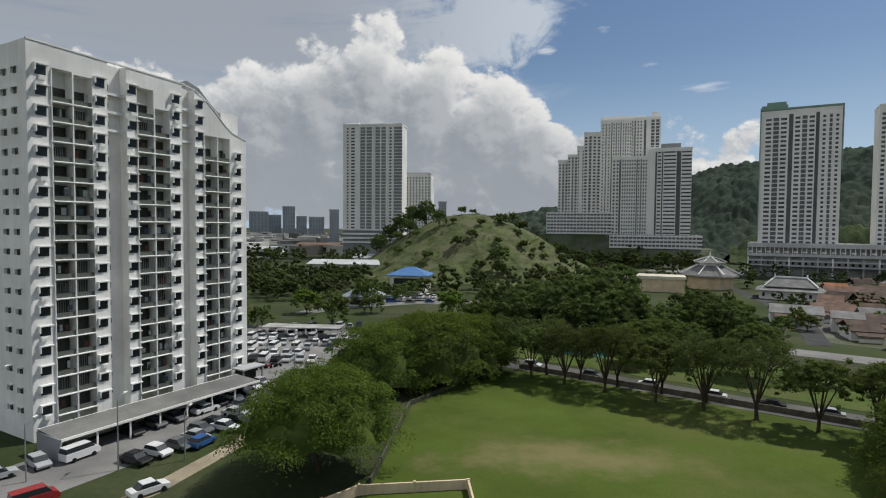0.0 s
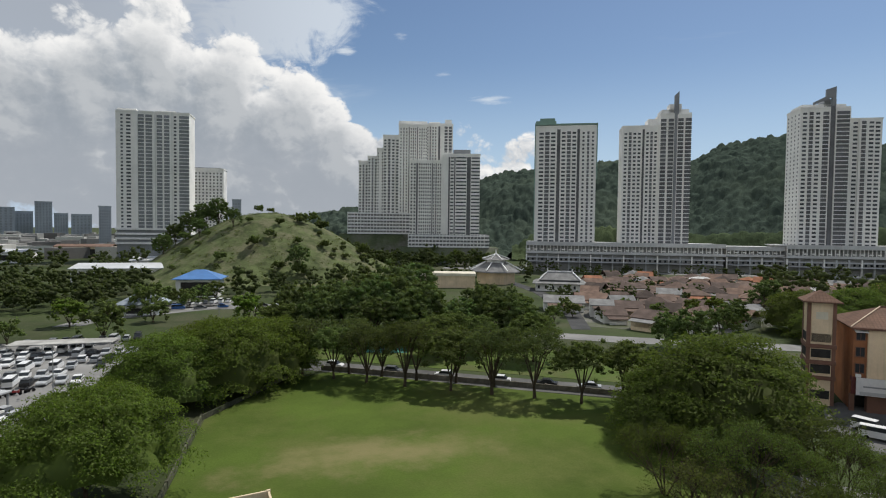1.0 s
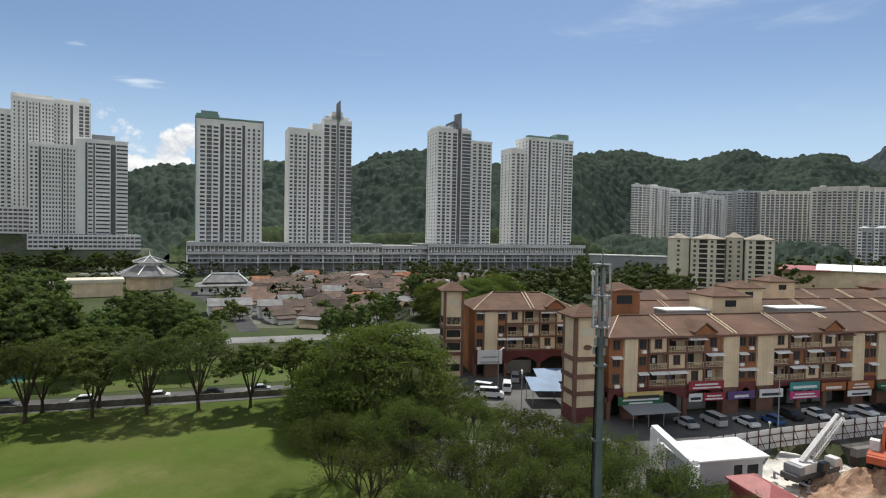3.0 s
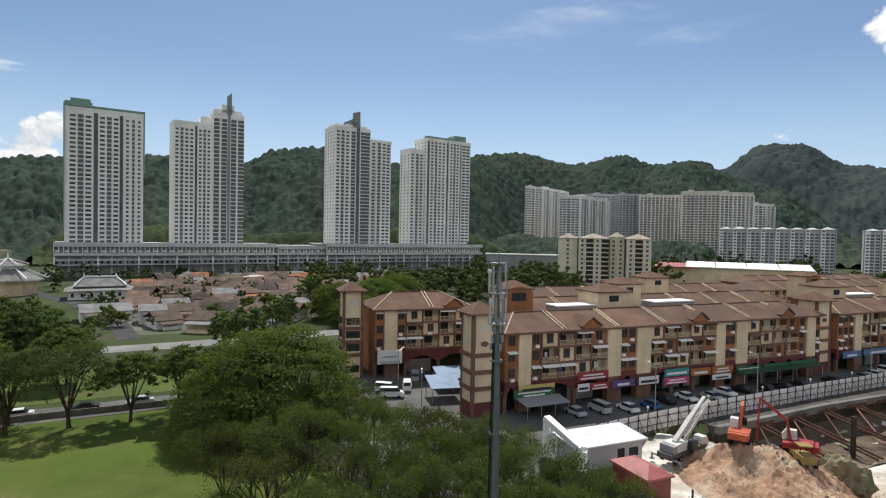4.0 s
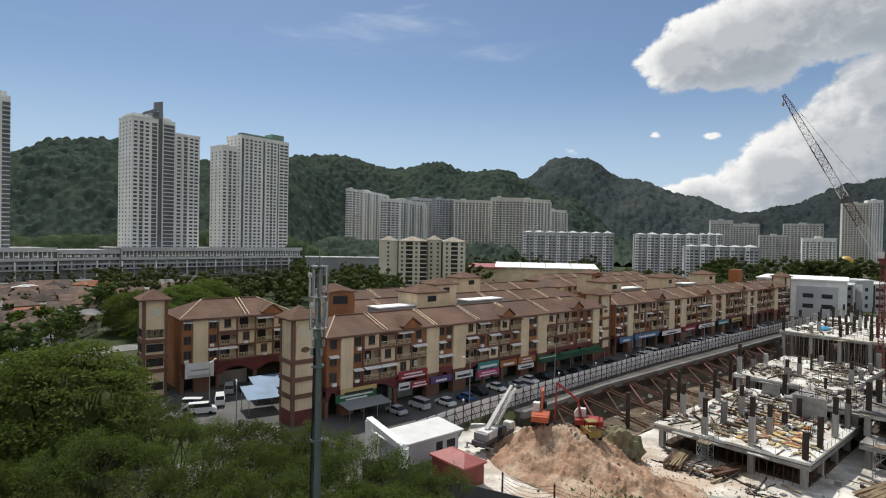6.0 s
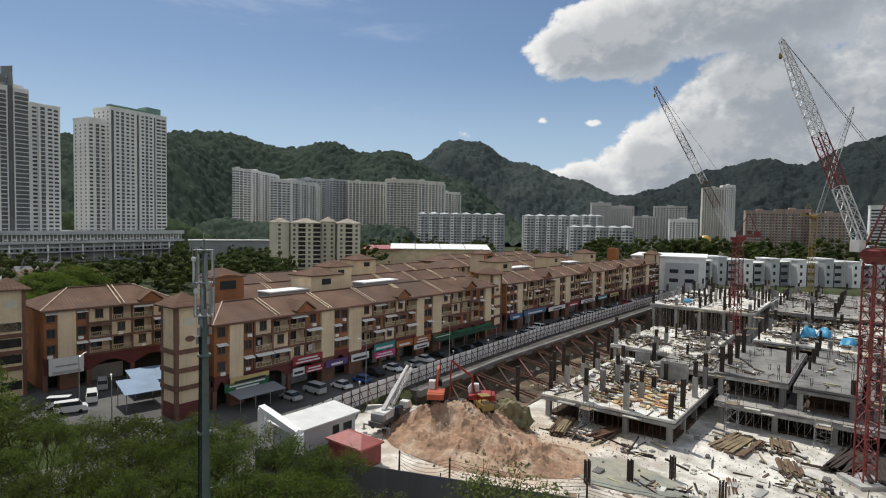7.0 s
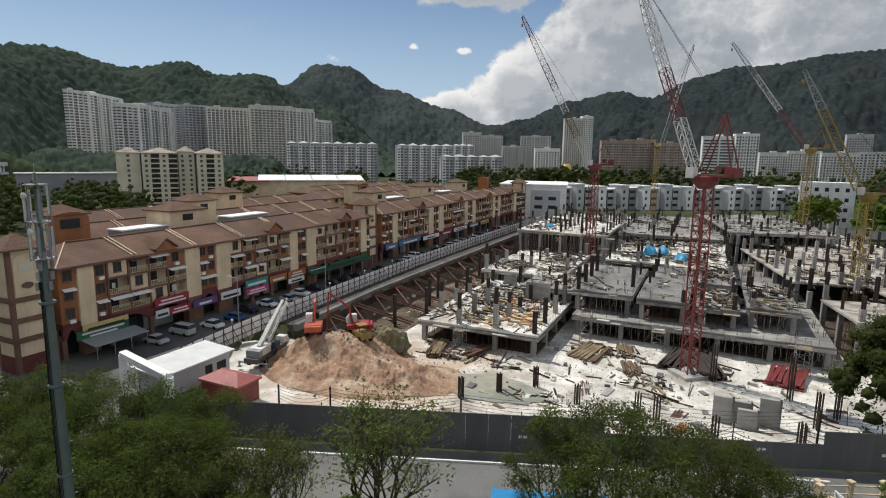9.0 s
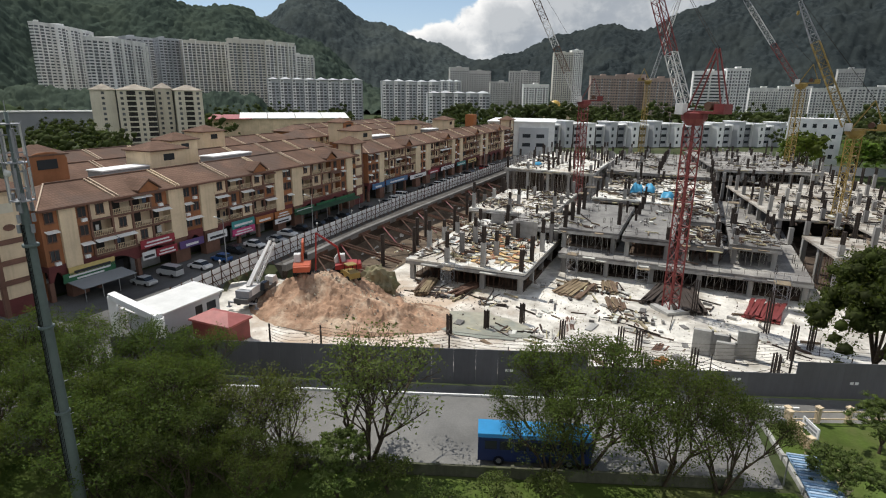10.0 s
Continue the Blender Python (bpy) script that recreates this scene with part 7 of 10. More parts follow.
    for s, q, w, dd, h, mat, lab, nm, cat in ((44, 70, 9, 5, 0.5, TIMBER, "stack of brown formwork boards", "timber_stack", "timber stack"), (42, 78, 5, 3, 0.5, TIMBER, "stack of orange formwork boards", "timber_stack", "timber stack"), (46, 84, 12, 4.5, 0.9, REBAR, "bundles of rusty reinforcing bars", "bar_bundle", "steel bars"),
                                             (46, 90, 12, 5, 0.9, REBAR, "bundles of rusty reinforcing bars", "bar_bundle", "steel bars"), (46, 100, 9, 5, 0.9, STEELR, "heap of red steel formwork channels", "channel_stack", "steel channels"), (34, 46, 8, 2.4, 1.0, TIMBER, "stacked brown beams beside the deck", "timber_stack", "timber stack"), (36, 51, 7, 2.2, 0.9, RUST, "stacked rusty beams beside the deck", "bar_bundle", "steel bars"),
                                             (50, 76, 6, 3, 0.5, TIMBER, "loose formwork boards on the site floor", "timber_stack", "timber stack"), (24, 84, 5, 1.6, 0.3, RUST, "loose rusty bars on the site floor", "bar_bundle", "steel bars"), (30, 72, 6, 1.2, 0.3, RUST, "loose rusty bars on the site floor", "bar_bundle", "steel bars")):
        k += 1
        stack(s, q, site_z(s + 3, q), w, dd, h, mat, lab, (-1) ** k * 12, 7, nm, cat, k)
    for s, q, z, h in ((112, 72, 4.9, 3.2), (115, 75, 4.9, 2.4), (107, 80, 4.9, 2.2), (150, 34, 6.3, 1.2)):
        m = Mesh().grid([-2.4 + 0.6 * i for i in range(9)], [-1.5 + 0.5 * i for i in range(7)], lambda x, y: h * max(0.0, 1 - (abs(x) / 2.5) ** 12) * max(0.0, 1 - (abs(y) / 1.6) ** 12) * (0.75 + 0.5 * noise.noise((x, y, s))))
        tagged(part("tarpaulin", m, TARP, None, "blue tarpaulin over a pile of material", STREET @ pose(s, -q, z), True), category="tarpaulin", group="blue tarpaulins")
    r = random.Random(21)
    for i in range(40):
        which = r.random()
        if which < 0.5:
            s, q, z = r.uniform(43, 78), r.uniform(39, 60), 1.13
        elif which < 0.75:
            s, q, z = r.uniform(103, 144), r.uniform(64, 90), 4.93
        else:
            q = r.uniform(55, 102)
            s = site_front(q) + r.uniform(5, 26)
            z = site_z(s, q) + 0.03
        t = part("board", Mesh().box(-r.uniform(0.6, 1.8), r.uniform(0.6, 1.8), -r.uniform(0.15, 0.7), r.uniform(0.15, 0.6), 0, r.uniform(0.06, 0.4)), (TIMBER, CONC, TIMBER, CONCD, SIGNS["orange"])[r.randrange(5)], None, "loose board lying on the building site", STREET @ pose(s, -q, z, 0, 0, r.uniform(0, 180)))
        tagged(t, category="board", group="loose boards")
    # column stumps and cages in the foreground
    for s, q, h, w in ((28, 89, 3.6, 0.5), (29.5, 91.2, 3.0, 0.45), (27, 91.8, 2.6, 0.4), (30, 94.4, 3.8, 0.6)):
        t = thing("wall_panel", STREET @ pose(s, -q, site_z(s, q)), "grey precast wall panel standing on the site", "concrete panel", "precast panels")
        part("panel", Mesh().box(-0.3, 0.3, -1.2, 1.2, 0, h).box(-0.3, 0.9, -1.2, -0.95, 0, h), CONC, t)
    for s, q, h in ((26, 71, 3.0), (25, 79, 3.0), (22, 81.5, 3.4), (20, 88, 2.6), (24, 97, 2.8), (33, 100, 5.0), (25, 60, 3.0), (30, 64, 3.2), (18, 57, 3.0), (45, 88, 6.0), (42, 98, 6.5), (38, 103, 4.0)):
        t = thing("column_cage", STREET @ pose(s, -q, site_z(s, q)), "dark upright reinforcing cage for a column", "reinforcement", "column cages")
        for i in range(4):
            a = 6.2832 * i / 4
            part("bar", Mesh().tube((0.33 * math.cos(a), 0.33 * math.sin(a), 0), (0.33 * math.cos(a), 0.33 * math.sin(a), h), 0.13, 0.13, 4), REBAR, t)
    # plain sheet fence on the far side of the site
    back = thing("site_hoarding", STREET, "grey sheet hoarding on the far side of the site", "hoarding")
    sheet_b = Mesh().box(0, 11.4, -0.04, 0.04, 0, 3.4).data("panel", GREYD)
    for i in range(12):
        part("panel", sheet_b, None, back, m=pose(231, -20 - i * 11.5, -0.2, 0, 0, -90))
    # white terraced houses behind the site
    for i in range(13):
        c = Vector((322, -152, 0)).lerp(Vector((300, -318, 0)), i / 12)
        h = thing("terraced_house", facing(c.x - 14, c.y + 4, 172), "boxy white and grey terraced house", "house", "new white terraced houses")
        up = (0.0, 0.9, -0.5, 0.4)[i % 4]
        # every other white front is greyed, its shade put into the colour
        part("wall", Mesh().box(0, 5.2, 0, 12, 0, 14.2 + up), GREYC if i % 2 else HOUSEW, h)
        part("grey_bay", Mesh().box(5.2, 12.6, 1.6, 12, 0, 12.6 + up), GREYC if i % 3 else GREYD, h, "grey wall bay")
        part("dark_strip", Mesh().box(5.3, 7.2, 1.4, 1.65, 0, 12.0 + up), DARKIN, h, "dark upright strip")
        part("roof", Mesh().box(-0.4, 5.6, -0.5, 12.4, 14.2 + up, 14.8 + up), HOUSEW, h)
        part("roof", Mesh().box(5.6, 13, 1.0, 12.4, 12.6 + up, 13.0 + up), HOUSEW, h)
        part("fin", Mesh().box(12.3, 12.7, 0.2, 12, 0, 13.8 + up), HOUSEW, h)
        for z in (2, 6, 10):
            part("window", Mesh().box(7.6, 11.4, 1.5, 1.62, z, z + 1.6), GLASS, h)
            part("window", Mesh().box(1.2, 2.6, -0.05, 0.05, z, z + 1.8), GLASS, h)
    fac = thing("factory", facing(281, -104, 207), "white sheet-clad hall with a grey end bay", "hall")
    part("wall", Mesh().box(0, 34, 0, 40, 0, 16.5), WHITE2, fac)
    part("bay", Mesh().box(16, 31, -0.6, 0.1, 0, 14.0), GREYC, fac, "grey front bay")
    part("roof", Mesh().box(-0.6, 34.6, -0.8, 40.6, 16.5, 17.1), HOUSEW, fac)
    for z in (4.5, 9):
        for x in (18, 25):
            part("window", Mesh().box(x, x + 4, -0.72, -0.58, z, z + 1.8), GLASS, fac)
    c = polar(136.3, 330)
    wh = thing("white_building", facing(c.x - 9, c.y + 6, 226), "white five-storey block with an unfinished roof", "building")
    part("wall", Mesh().box(0, 22, 0, 12, 0, 21), WHITE2, wh)
    for i in range(4):
        for j in range(5):
            part("window", Mesh().box(2 + j * 4, 3.6 + j * 4, -0.06, 0.04, 3 + i * 4.6, 4.8 + i * 4.6), GLASS, wh)
    for i in range(7):
        part("roof_post", Mesh().box(i * 3.5, i * 3.5 + 0.4, 0, 0.4, 21, 24 + (i % 3)), WHITE2, wh)


build_site()

# ---- machines on the spoil heap ----
def crawler(parent, length=3.6, w=2.6):
    for y in (-w / 2, w / 2 - 0.55):
        o = [(-length / 2, 0.35), (-length / 2 + 0.3, 0.05), (length / 2 - 0.3, 0.05), (length / 2, 0.35), (length / 2, 0.55), (length / 2 - 0.3, 0.85), (-length / 2 + 0.3, 0.85), (-length / 2, 0.55)]
        part("track", Mesh().along(o, y, y + 0.55), RUBBER, parent, "dusty crawler track")


def excavator(m, label, colour, joints, cab_side=1):
    """joints: boom and stick points in (x, z) from the slewing platform."""
    e = thing("excavator", m, label, "excavator", "excavators on the heap")
    crawler(e)
    part("turntable", Mesh().turned([(0.8, 0.8), (0.8, 1.05)], 12), RUBBER, e)
    part("body", Mesh().along([(-2.3, 1.05), (1.3, 1.05), (1.3, 1.7), (-0.4, 1.95), (-2.1, 1.95), (-2.4, 1.6)], -1.25, 1.25), colour, e)
    part("counterweight", Mesh().along([(-2.9, 1.1), (-2.3, 1.05), (-2.3, 1.9), (-2.7, 1.85)], -1.2, 1.2), colour, e)
    cab = part("cab", Mesh().along([(-0.3, 1.7), (1.4, 1.7), (1.5, 2.4), (1.0, 3.1), (-0.2, 3.1)], 0.25 * cab_side, 1.2 * cab_side) if cab_side > 0 else Mesh().along([(-0.3, 1.7), (1.4, 1.7), (1.5, 2.4), (1.0, 3.1), (-0.2, 3.1)], -1.2, -0.25), STEELW, e, "pale cab")
    part("cab_glass", Mesh().box(0.0, 1.1, 1.18 * cab_side - 0.04, 1.18 * cab_side + 0.06, 2.1, 2.9), GLASS, cab)
    boom = Mesh()
    for (x0, z0), (x1, z1) in zip(joints[:3], joints[1:3]):
        boom.tube((x0, 0, z0), (x1, 0, z1), 0.24, 0.18, 4)
    part("boom", boom, colour, e)
    part("stick", Mesh().tube((joints[2][0], 0, joints[2][1]), (joints[3][0], 0, joints[3][1]), 0.18, 0.14, 4), colour, e)
    bx, bz = joints[3]
    part("bucket", Mesh().along([(bx - 0.5, bz), (bx + 0.4, bz + 0.1), (bx + 0.5, bz - 0.6), (bx, bz - 1.0), (bx - 0.6, bz - 0.7)], -0.5, 0.5), RUBBER, e, "dark bucket")
    part("ram", Mesh().tube((joints[0][0] + 0.4, 0.0, joints[0][1] - 0.4), (joints[1][0], 0, joints[1][1] - 0.3), 0.08, 0.08, 6), METAL, e)
    return e


def wheel(parent, x, y, r=0.55, w=0.35):
    t = part("wheel", Mesh().tube((x, y - w / 2, r), (x, y + w / 2, r), r, r, 14), RUBBER, parent)
    part("hub", Mesh().tube((x, y - w / 2 - 0.02, r), (x, y + w / 2 + 0.02, r), r * 0.5, r * 0.5, 10), METAL, t)


def build_machines():
    z = site_z(15, 26.8) + heap_z(15, 26.8)
    c = thing("mobile_crane", STREET @ pose(14.2, -26.6, z, 0, 0, 12) @ Matrix.Diagonal((0.84, 0.84, 0.84, 1)), "white truck-mounted mobile crane with a raised telescopic boom", "mobile crane")
    part("carrier", Mesh().along([(-5.2, 0.8), (4.8, 0.8), (5.2, 1.2), (5.2, 1.7), (-5.2, 1.7)], -1.3, 1.3), paint("dark_carrier_paint", (0.10, 0.10, 0.10), 0.6, 5, 0.6, 0.2), c)
    part("driver_cab", Mesh().along([(4.0, 1.0), (5.9, 1.0), (5.9, 2.0), (5.4, 2.9), (4.0, 2.9)], -1.25, 0.4), STEELW, c)
    for x in (-3.8, -2.4, 2.2, 3.6):
        for y in (-1.15, 1.15):
            wheel(c, x, y)
    part("slewing_body", Mesh().along([(-3.6, 1.7), (1.2, 1.7), (1.2, 2.5), (-1.5, 3.1), (-3.6, 3.0)], -1.2, 1.2), STEELW, c)
    part("crane_cab", Mesh().along([(-0.6, 1.8), (1.4, 1.8), (1.2, 3.2), (-0.4, 3.2)], -2.0, -1.2), GLASS, c, "glazed crane cab")
    part("striped_counterweight", Mesh().box(-4.5, -3.5, -1.3, 1.3, 1.7, 2.9), STEELG, c)
    pivot = Vector((-2.4, 0, 3.0))
    tip = Vector((5.6, -0.4, 9.4))
    for a, b, w in ((0, 0.55, 0.5), (0.5, 0.8, 0.42), (0.75, 1.0, 0.34)):
        part("boom_section", Mesh().tube(pivot.lerp(tip, a), pivot.lerp(tip, b), w, w, 4), STEELW, c, "white boom section")
    part("jib_side", lattice(Mesh(), pivot.lerp(tip, 0.12) + Vector((0.6, -0.9, 0)), pivot.lerp(tip, 0.95) + Vector((0.3, -0.9, 0)), 0.5, 0.4, 12, 0.06), STEELW, c, "stowed lattice jib")
    part("luffing_ram", Mesh().tube((0.8, 0, 2.2), pivot.lerp(tip, 0.35), 0.18, 0.18, 8), METAL, c)
    for x in (-4.6, 4.2):
        for y in (-2.6, 2.6):
            part("outrigger", Mesh().box(x - 0.15, x + 0.15, min(y, 0), max(y, 0), 0.7, 0.95).box(x - 0.12, x + 0.12, y - 0.12, y + 0.12, 0, 0.95).box(x - 0.35, x + 0.35, y - 0.35, y + 0.35, -0.1, 0.05), STEELG, c)

    def on_heap(s, q, turn):
        return STREET @ pose(s, -q, site_z(s, q) + heap_z(s, q) * 1.02, 0, 0, turn)
    excavator(on_heap(18.0, 32.6, 34), "orange crawler excavator seen from behind on the heap", ORANGE, [(0.6, 1.6), (2.2, 4.2), (3.6, 4.6), (4.6, 2.0)])
    excavator(on_heap(24.0, 36.0, 122), "red crawler excavator with its long arm folded down", paint("red_machine_paint", (0.34, 0.032, 0.028), 0.45, 5, 0.6, 0.15), [(0.4, 1.7), (0.9, 4.4), (4.1, 6.8), (4.4, 0.6)], -1)
    g = thing("loader", on_heap(22.2, 38.4, 60), "small yellow-topped loader on the heap", "loader")
    part("body", Mesh().along([(-1.6, 0.6), (1.6, 0.6), (1.6, 1.4), (0.2, 1.6), (-1.6, 1.5)], -0.9, 0.9), STEELY, g)
    part("canopy", Mesh().box(-0.8, 0.7, -0.8, 0.8, 2.5, 2.65), STEELY, g)
    for x in (-0.7, 0.6):
        for y in (-0.7, 0.7):
            part("canopy_post", Mesh().tube((x, y, 1.4), (x, y, 2.5), 0.05), RUBBER, g)
    for x in (-1.0, 1.0):
        for y in (-0.95, 0.95):
            wheel(g, x, y, 0.5, 0.3)


build_machines()

# ---- trees ----
LEAF = {"shade": leafy("shaded_leaves", (0.050, 0.068, 0.021), 0.5), "fresh": leafy("fresh_leaves", (0.060, 0.084, 0.022), 0.45), "bright": leafy("bright_leaves", (0.092, 0.136, 0.024), 0.28), "belt": leafy("far_green_leaves", (0.070, 0.092, 0.036), 0.25), "lone": leafy("fresh_green_leaves", (0.098, 0.150, 0.026), 0.22), "dusk": leafy("grey_green_leaves", (0.060, 0.074, 0.030)), "deep": leafy("deep_green_leaves", (0.086, 0.126, 0.027), 0.35), "mid": leafy("green_leaves", (0.092, 0.122, 0.038)), "dark": leafy("dark_leaves", (0.084, 0.118, 0.041)),
        "olive": leafy("olive_leaves", (0.088, 0.102, 0.034)), "grey": leafy("pale_blossom", (0.22, 0.22, 0.17))}
BARK = paint("bark", (0.085, 0.065, 0.045), 0.95, 6, 0.8, 0.3, bump=0.02)


def leaf_cloud(name, centres, radii, count, size, material, seed, flat=0.75, core=True):
    """Small folded leaf sprays scattered through many clumps."""
    g = np.random.RandomState(seed)
    share = radii ** 2
    pick = g.choice(len(centres), count, p=share / share.sum())
    d = g.normal(size=(count, 3))
    d[:, 2] = d[:, 2] * 0.9 + 0.25
    d /= np.linalg.norm(d, axis=1)[:, None]
    r = radii[pick] * (0.62 + 0.62 * g.rand(count))
    p = centres[pick] + d * r[:, None] * np.array([1, 1, flat])
    n = d * 0.5 + g.normal(size=(count, 3)) * 0.55 + np.array([0, 0, 0.45])
    n /= np.linalg.norm(n, axis=1)[:, None]
    u = np.cross(n, g.normal(size=(count, 3)))
    u /= np.linalg.norm(u, axis=1)[:, None]
    v = np.cross(n, u)
    s = size * (0.6 + 0.8 * g.rand(count))[:, None]
    a, b = u * s * 0.62, v * s * 0.36
    verts = np.stack([p - a * 0.8, p + a * 0.8 - b * g.rand(count)[:, None], p + a * 0.3 + b], axis=1).reshape(-1, 3)
    tris = np.arange(count * 3).reshape(-1, 3)
    if core:
        cv, cf = core_cloud(centres, radii, seed, flat, 0.66, 1)
        verts, tris = np.concatenate([verts, cv]), np.concatenate([tris, cf + len(verts)])
    return quick_mesh(name, verts, tris, material)


def core_cloud(centres, radii, seed, flat=0.75, grow=0.62, fine=1):
    """The dense inside of each clump: a lumpy little ball, so that the crown is not see-through."""
    bm = bmesh.new()
    bmesh.ops.create_icosphere(bm, subdivisions=fine, radius=1.0)
    base = np.array([v.co[:] for v in bm.verts])
    tri = np.array([[v.index for v in f.verts] for f in bm.faces])
    bm.free()
    g = np.random.RandomState(seed + 70)
    n = len(centres)
    lump = 1 + 0.2 * g.normal(size=(n, len(base)))
    verts = base[None] * lump[:, :, None] * (radii * grow)[:, None, None] * np.array([1, 1, flat]) + centres[:, None, :]
    return verts.reshape(-1, 3), (tri[None] + (np.arange(n) * len(base))[:, None, None]).reshape(-1, 3)


def limbs(seed, height, spread, fork, n, lean=0.45, twig=True, rise=1.0):
    """A tapered trunk that forks into bowed limbs; returns the mesh and the limb ends."""
    r = random.Random(seed)
    m, ends = Mesh(), []
    t0 = height * 0.017 + 0.06
    knee = Vector((r.uniform(-0.3, 0.3), r.uniform(-0.3, 0.3), fork))
    m.tube((0, 0, -0.3), knee * 0.5, t0 * 1.35, t0, 8, False).tube(knee * 0.5, knee, t0, t0 * 0.9, 8, False)
    for i in range(n):
        a = 6.2832 * (i + r.uniform(-0.3, 0.3)) / n
        out = spread * r.uniform(0.45, 0.85)
        end = Vector((math.cos(a) * out, math.sin(a) * out, fork + (height - fork) * r.uniform(0.55, 0.85) * rise))
        mid = knee.lerp(end, 0.5) + Vector((0, 0, (height - fork) * lean * 0.35))
        m.tube(knee, mid, t0 * 0.55, t0 * 0.36, 6, False).tube(mid, end, t0 * 0.36, t0 * 0.14, 5, False)
        ends += [mid, end]
        for j in range(3 if twig else 0):
            e = mid.lerp(end, r.uniform(0.2, 1.0)) + Vector((r.uniform(-1, 1), r.uniform(-1, 1), r.uniform(0.1, 0.8))) * spread * 0.28
            m.tube(mid.lerp(end, r.uniform(0.1, 0.7)), e, t0 * 0.2, t0 * 0.06, 4, False)
            ends.append(e)
    return m, ends


def make_tree(name, label, seed, height, spread, fork, n, leaf, count, size, flat=0.6, lobes=60, dome=0.55, lobe=0.2, tall=False, core=True, skirt=False):
    """Crown of many clumps under a dome, on limbs. The first of its kind, to be copied."""
    g = np.random.RandomState(seed)
    m, ends = limbs(seed, height, spread, fork, n)
    c = []
    while len(c) < lobes:
        x, y = g.uniform(-1, 1, 2)
        q = x * x + y * y
        if q > 1:
            continue
        top = math.sqrt(max(0.0, 1 - q))
        low = fork + (height - fork) * (0.02 if tall or skirt else 0.12 + 0.12 * q)
        z = low + (height - low - spread * lobe * 0.6) * (top ** dome) * (g.uniform(0.6, 1.0) ** 0.5 if skirt else g.uniform(0.35, 1.0) ** (0.4 if not tall else 0.8))
        c.append((x * spread * (0.9 + 0.15 * g.rand()), y * spread * (0.9 + 0.15 * g.rand()), z))
    c = np.array(c + [tuple(e) for e in ends])
    rad = spread * lobe * g.uniform(0.65, 1.25, len(c))
    t = thing(name, pose(0, 0, -500), label, "tree")
    if name != "shrub":
        part("trunk", m, BARK, t)
    part("crown", leaf_cloud("crown", c, rad, count, size, LEAF[leaf], seed, flat, core), None, t)
    return t


def dome_tree(seed, leaf="bright", tone="olive-green", height=11.5, spread=9.5, count=25500, size=0.36, low=2.2):
    """A rain tree: one broad umbrella of fine leaves with shallow billows, thinning to twigs underneath."""
    g = np.random.RandomState(seed)
    m, ends = limbs(seed, height * 0.9, spread * 0.9, 1.8, 8)
    # flat sprays of leaves, set in tiers over the dome
    pads = 210
    pa = np.arange(pads) * 2.39996 + g.uniform(-0.3, 0.3, pads)
    pq = np.sqrt((np.arange(pads) + 0.5) / pads)
    reach = spread * (1 + 0.10 * np.sin(3 * pa + seed) + 0.07 * np.sin(7 * pa + 2 * seed))
    px, py = np.cos(pa) * pq * reach, np.sin(pa) * pq * reach
    tier = low + (height - low) * np.sqrt(np.clip(1 - pq ** 2.2, 0, 1)) + g.normal(size=pads) * 0.35
    tier -= (g.rand(pads) < 0.4) * g.uniform(0.8, 3.4, pads) * np.minimum(1, (tier - low) / 3)
    wide = g.uniform(0.9, 2.3, pads)
    pick = g.choice(pads, count, p=wide ** 2 / (wide ** 2).sum())
    da, dr = g.uniform(0, 6.2832, count), np.sqrt(g.uniform(0, 1, count)) * (0.8 + 0.4 * g.rand(count))
    x, y = px[pick] + np.cos(da) * dr * wide[pick], py[pick] + np.sin(da) * dr * wide[pick]
    z = tier[pick] - 0.42 * wide[pick] * dr ** 2 + g.normal(size=count) * 0.16 - (g.rand(count) < 0.15) * g.uniform(0.3, 1.6, count)
    p = np.stack([x, y, z], axis=1)
    n = np.stack([np.cos(da) * dr * 0.4 + x / spread * 0.3, np.sin(da) * dr * 0.4 + y / spread * 0.3, np.full(count, 0.9)], axis=1) + g.normal(size=(count, 3)) * 0.45
    n /= np.linalg.norm(n, axis=1)[:, None]
    u = np.cross(n, g.normal(size=(count, 3)))
    u /= np.linalg.norm(u, axis=1)[:, None]
    v = np.cross(n, u)
    s = size * (0.6 + 0.8 * g.rand(count))[:, None]
    va, vb = u * s * 0.62, v * s * 0.36
    verts = np.stack([p - va * 0.8, p + va * 0.8 - vb * g.rand(count)[:, None], p + va * 0.3 + vb], axis=1).reshape(-1, 3)
    # the dense inside of the crown: one lumpy dome under the sprays
    ring, tiers = 36, 12
    ga, gq = np.meshgrid(np.arange(ring) * 6.28319 / ring, (np.arange(tiers + 1) / tiers) ** 0.7, indexing="ij")
    far = spread * 0.86 * (1 + 0.10 * np.sin(3 * ga + seed) + 0.07 * np.sin(7 * ga + 2 * seed)) * gq
    dome_z = low + 0.2 + (height - low - 2.6) * np.sqrt(np.clip(1 - gq ** 2.2, 0, 1)) + g.normal(size=ga.shape) * 0.55
    cv = np.stack([np.cos(ga) * far + g.normal(size=ga.shape) * 0.3, np.sin(ga) * far + g.normal(size=ga.shape) * 0.3, dome_z], axis=2).reshape(-1, 3)
    a0 = (np.arange(ring)[:, None] * (tiers + 1) + np.arange(tiers)[None]).ravel()
    a1 = ((np.arange(ring)[:, None] + 1) % ring * (tiers + 1) + np.arange(tiers)[None]).ravel()
    cf = np.concatenate([np.stack([a0, a0 + 1, a1 + 1], axis=1), np.stack([a0, a1 + 1, a1], axis=1)])
    tris = np.concatenate([np.arange(count * 3).reshape(-1, 3), cf + len(verts)])
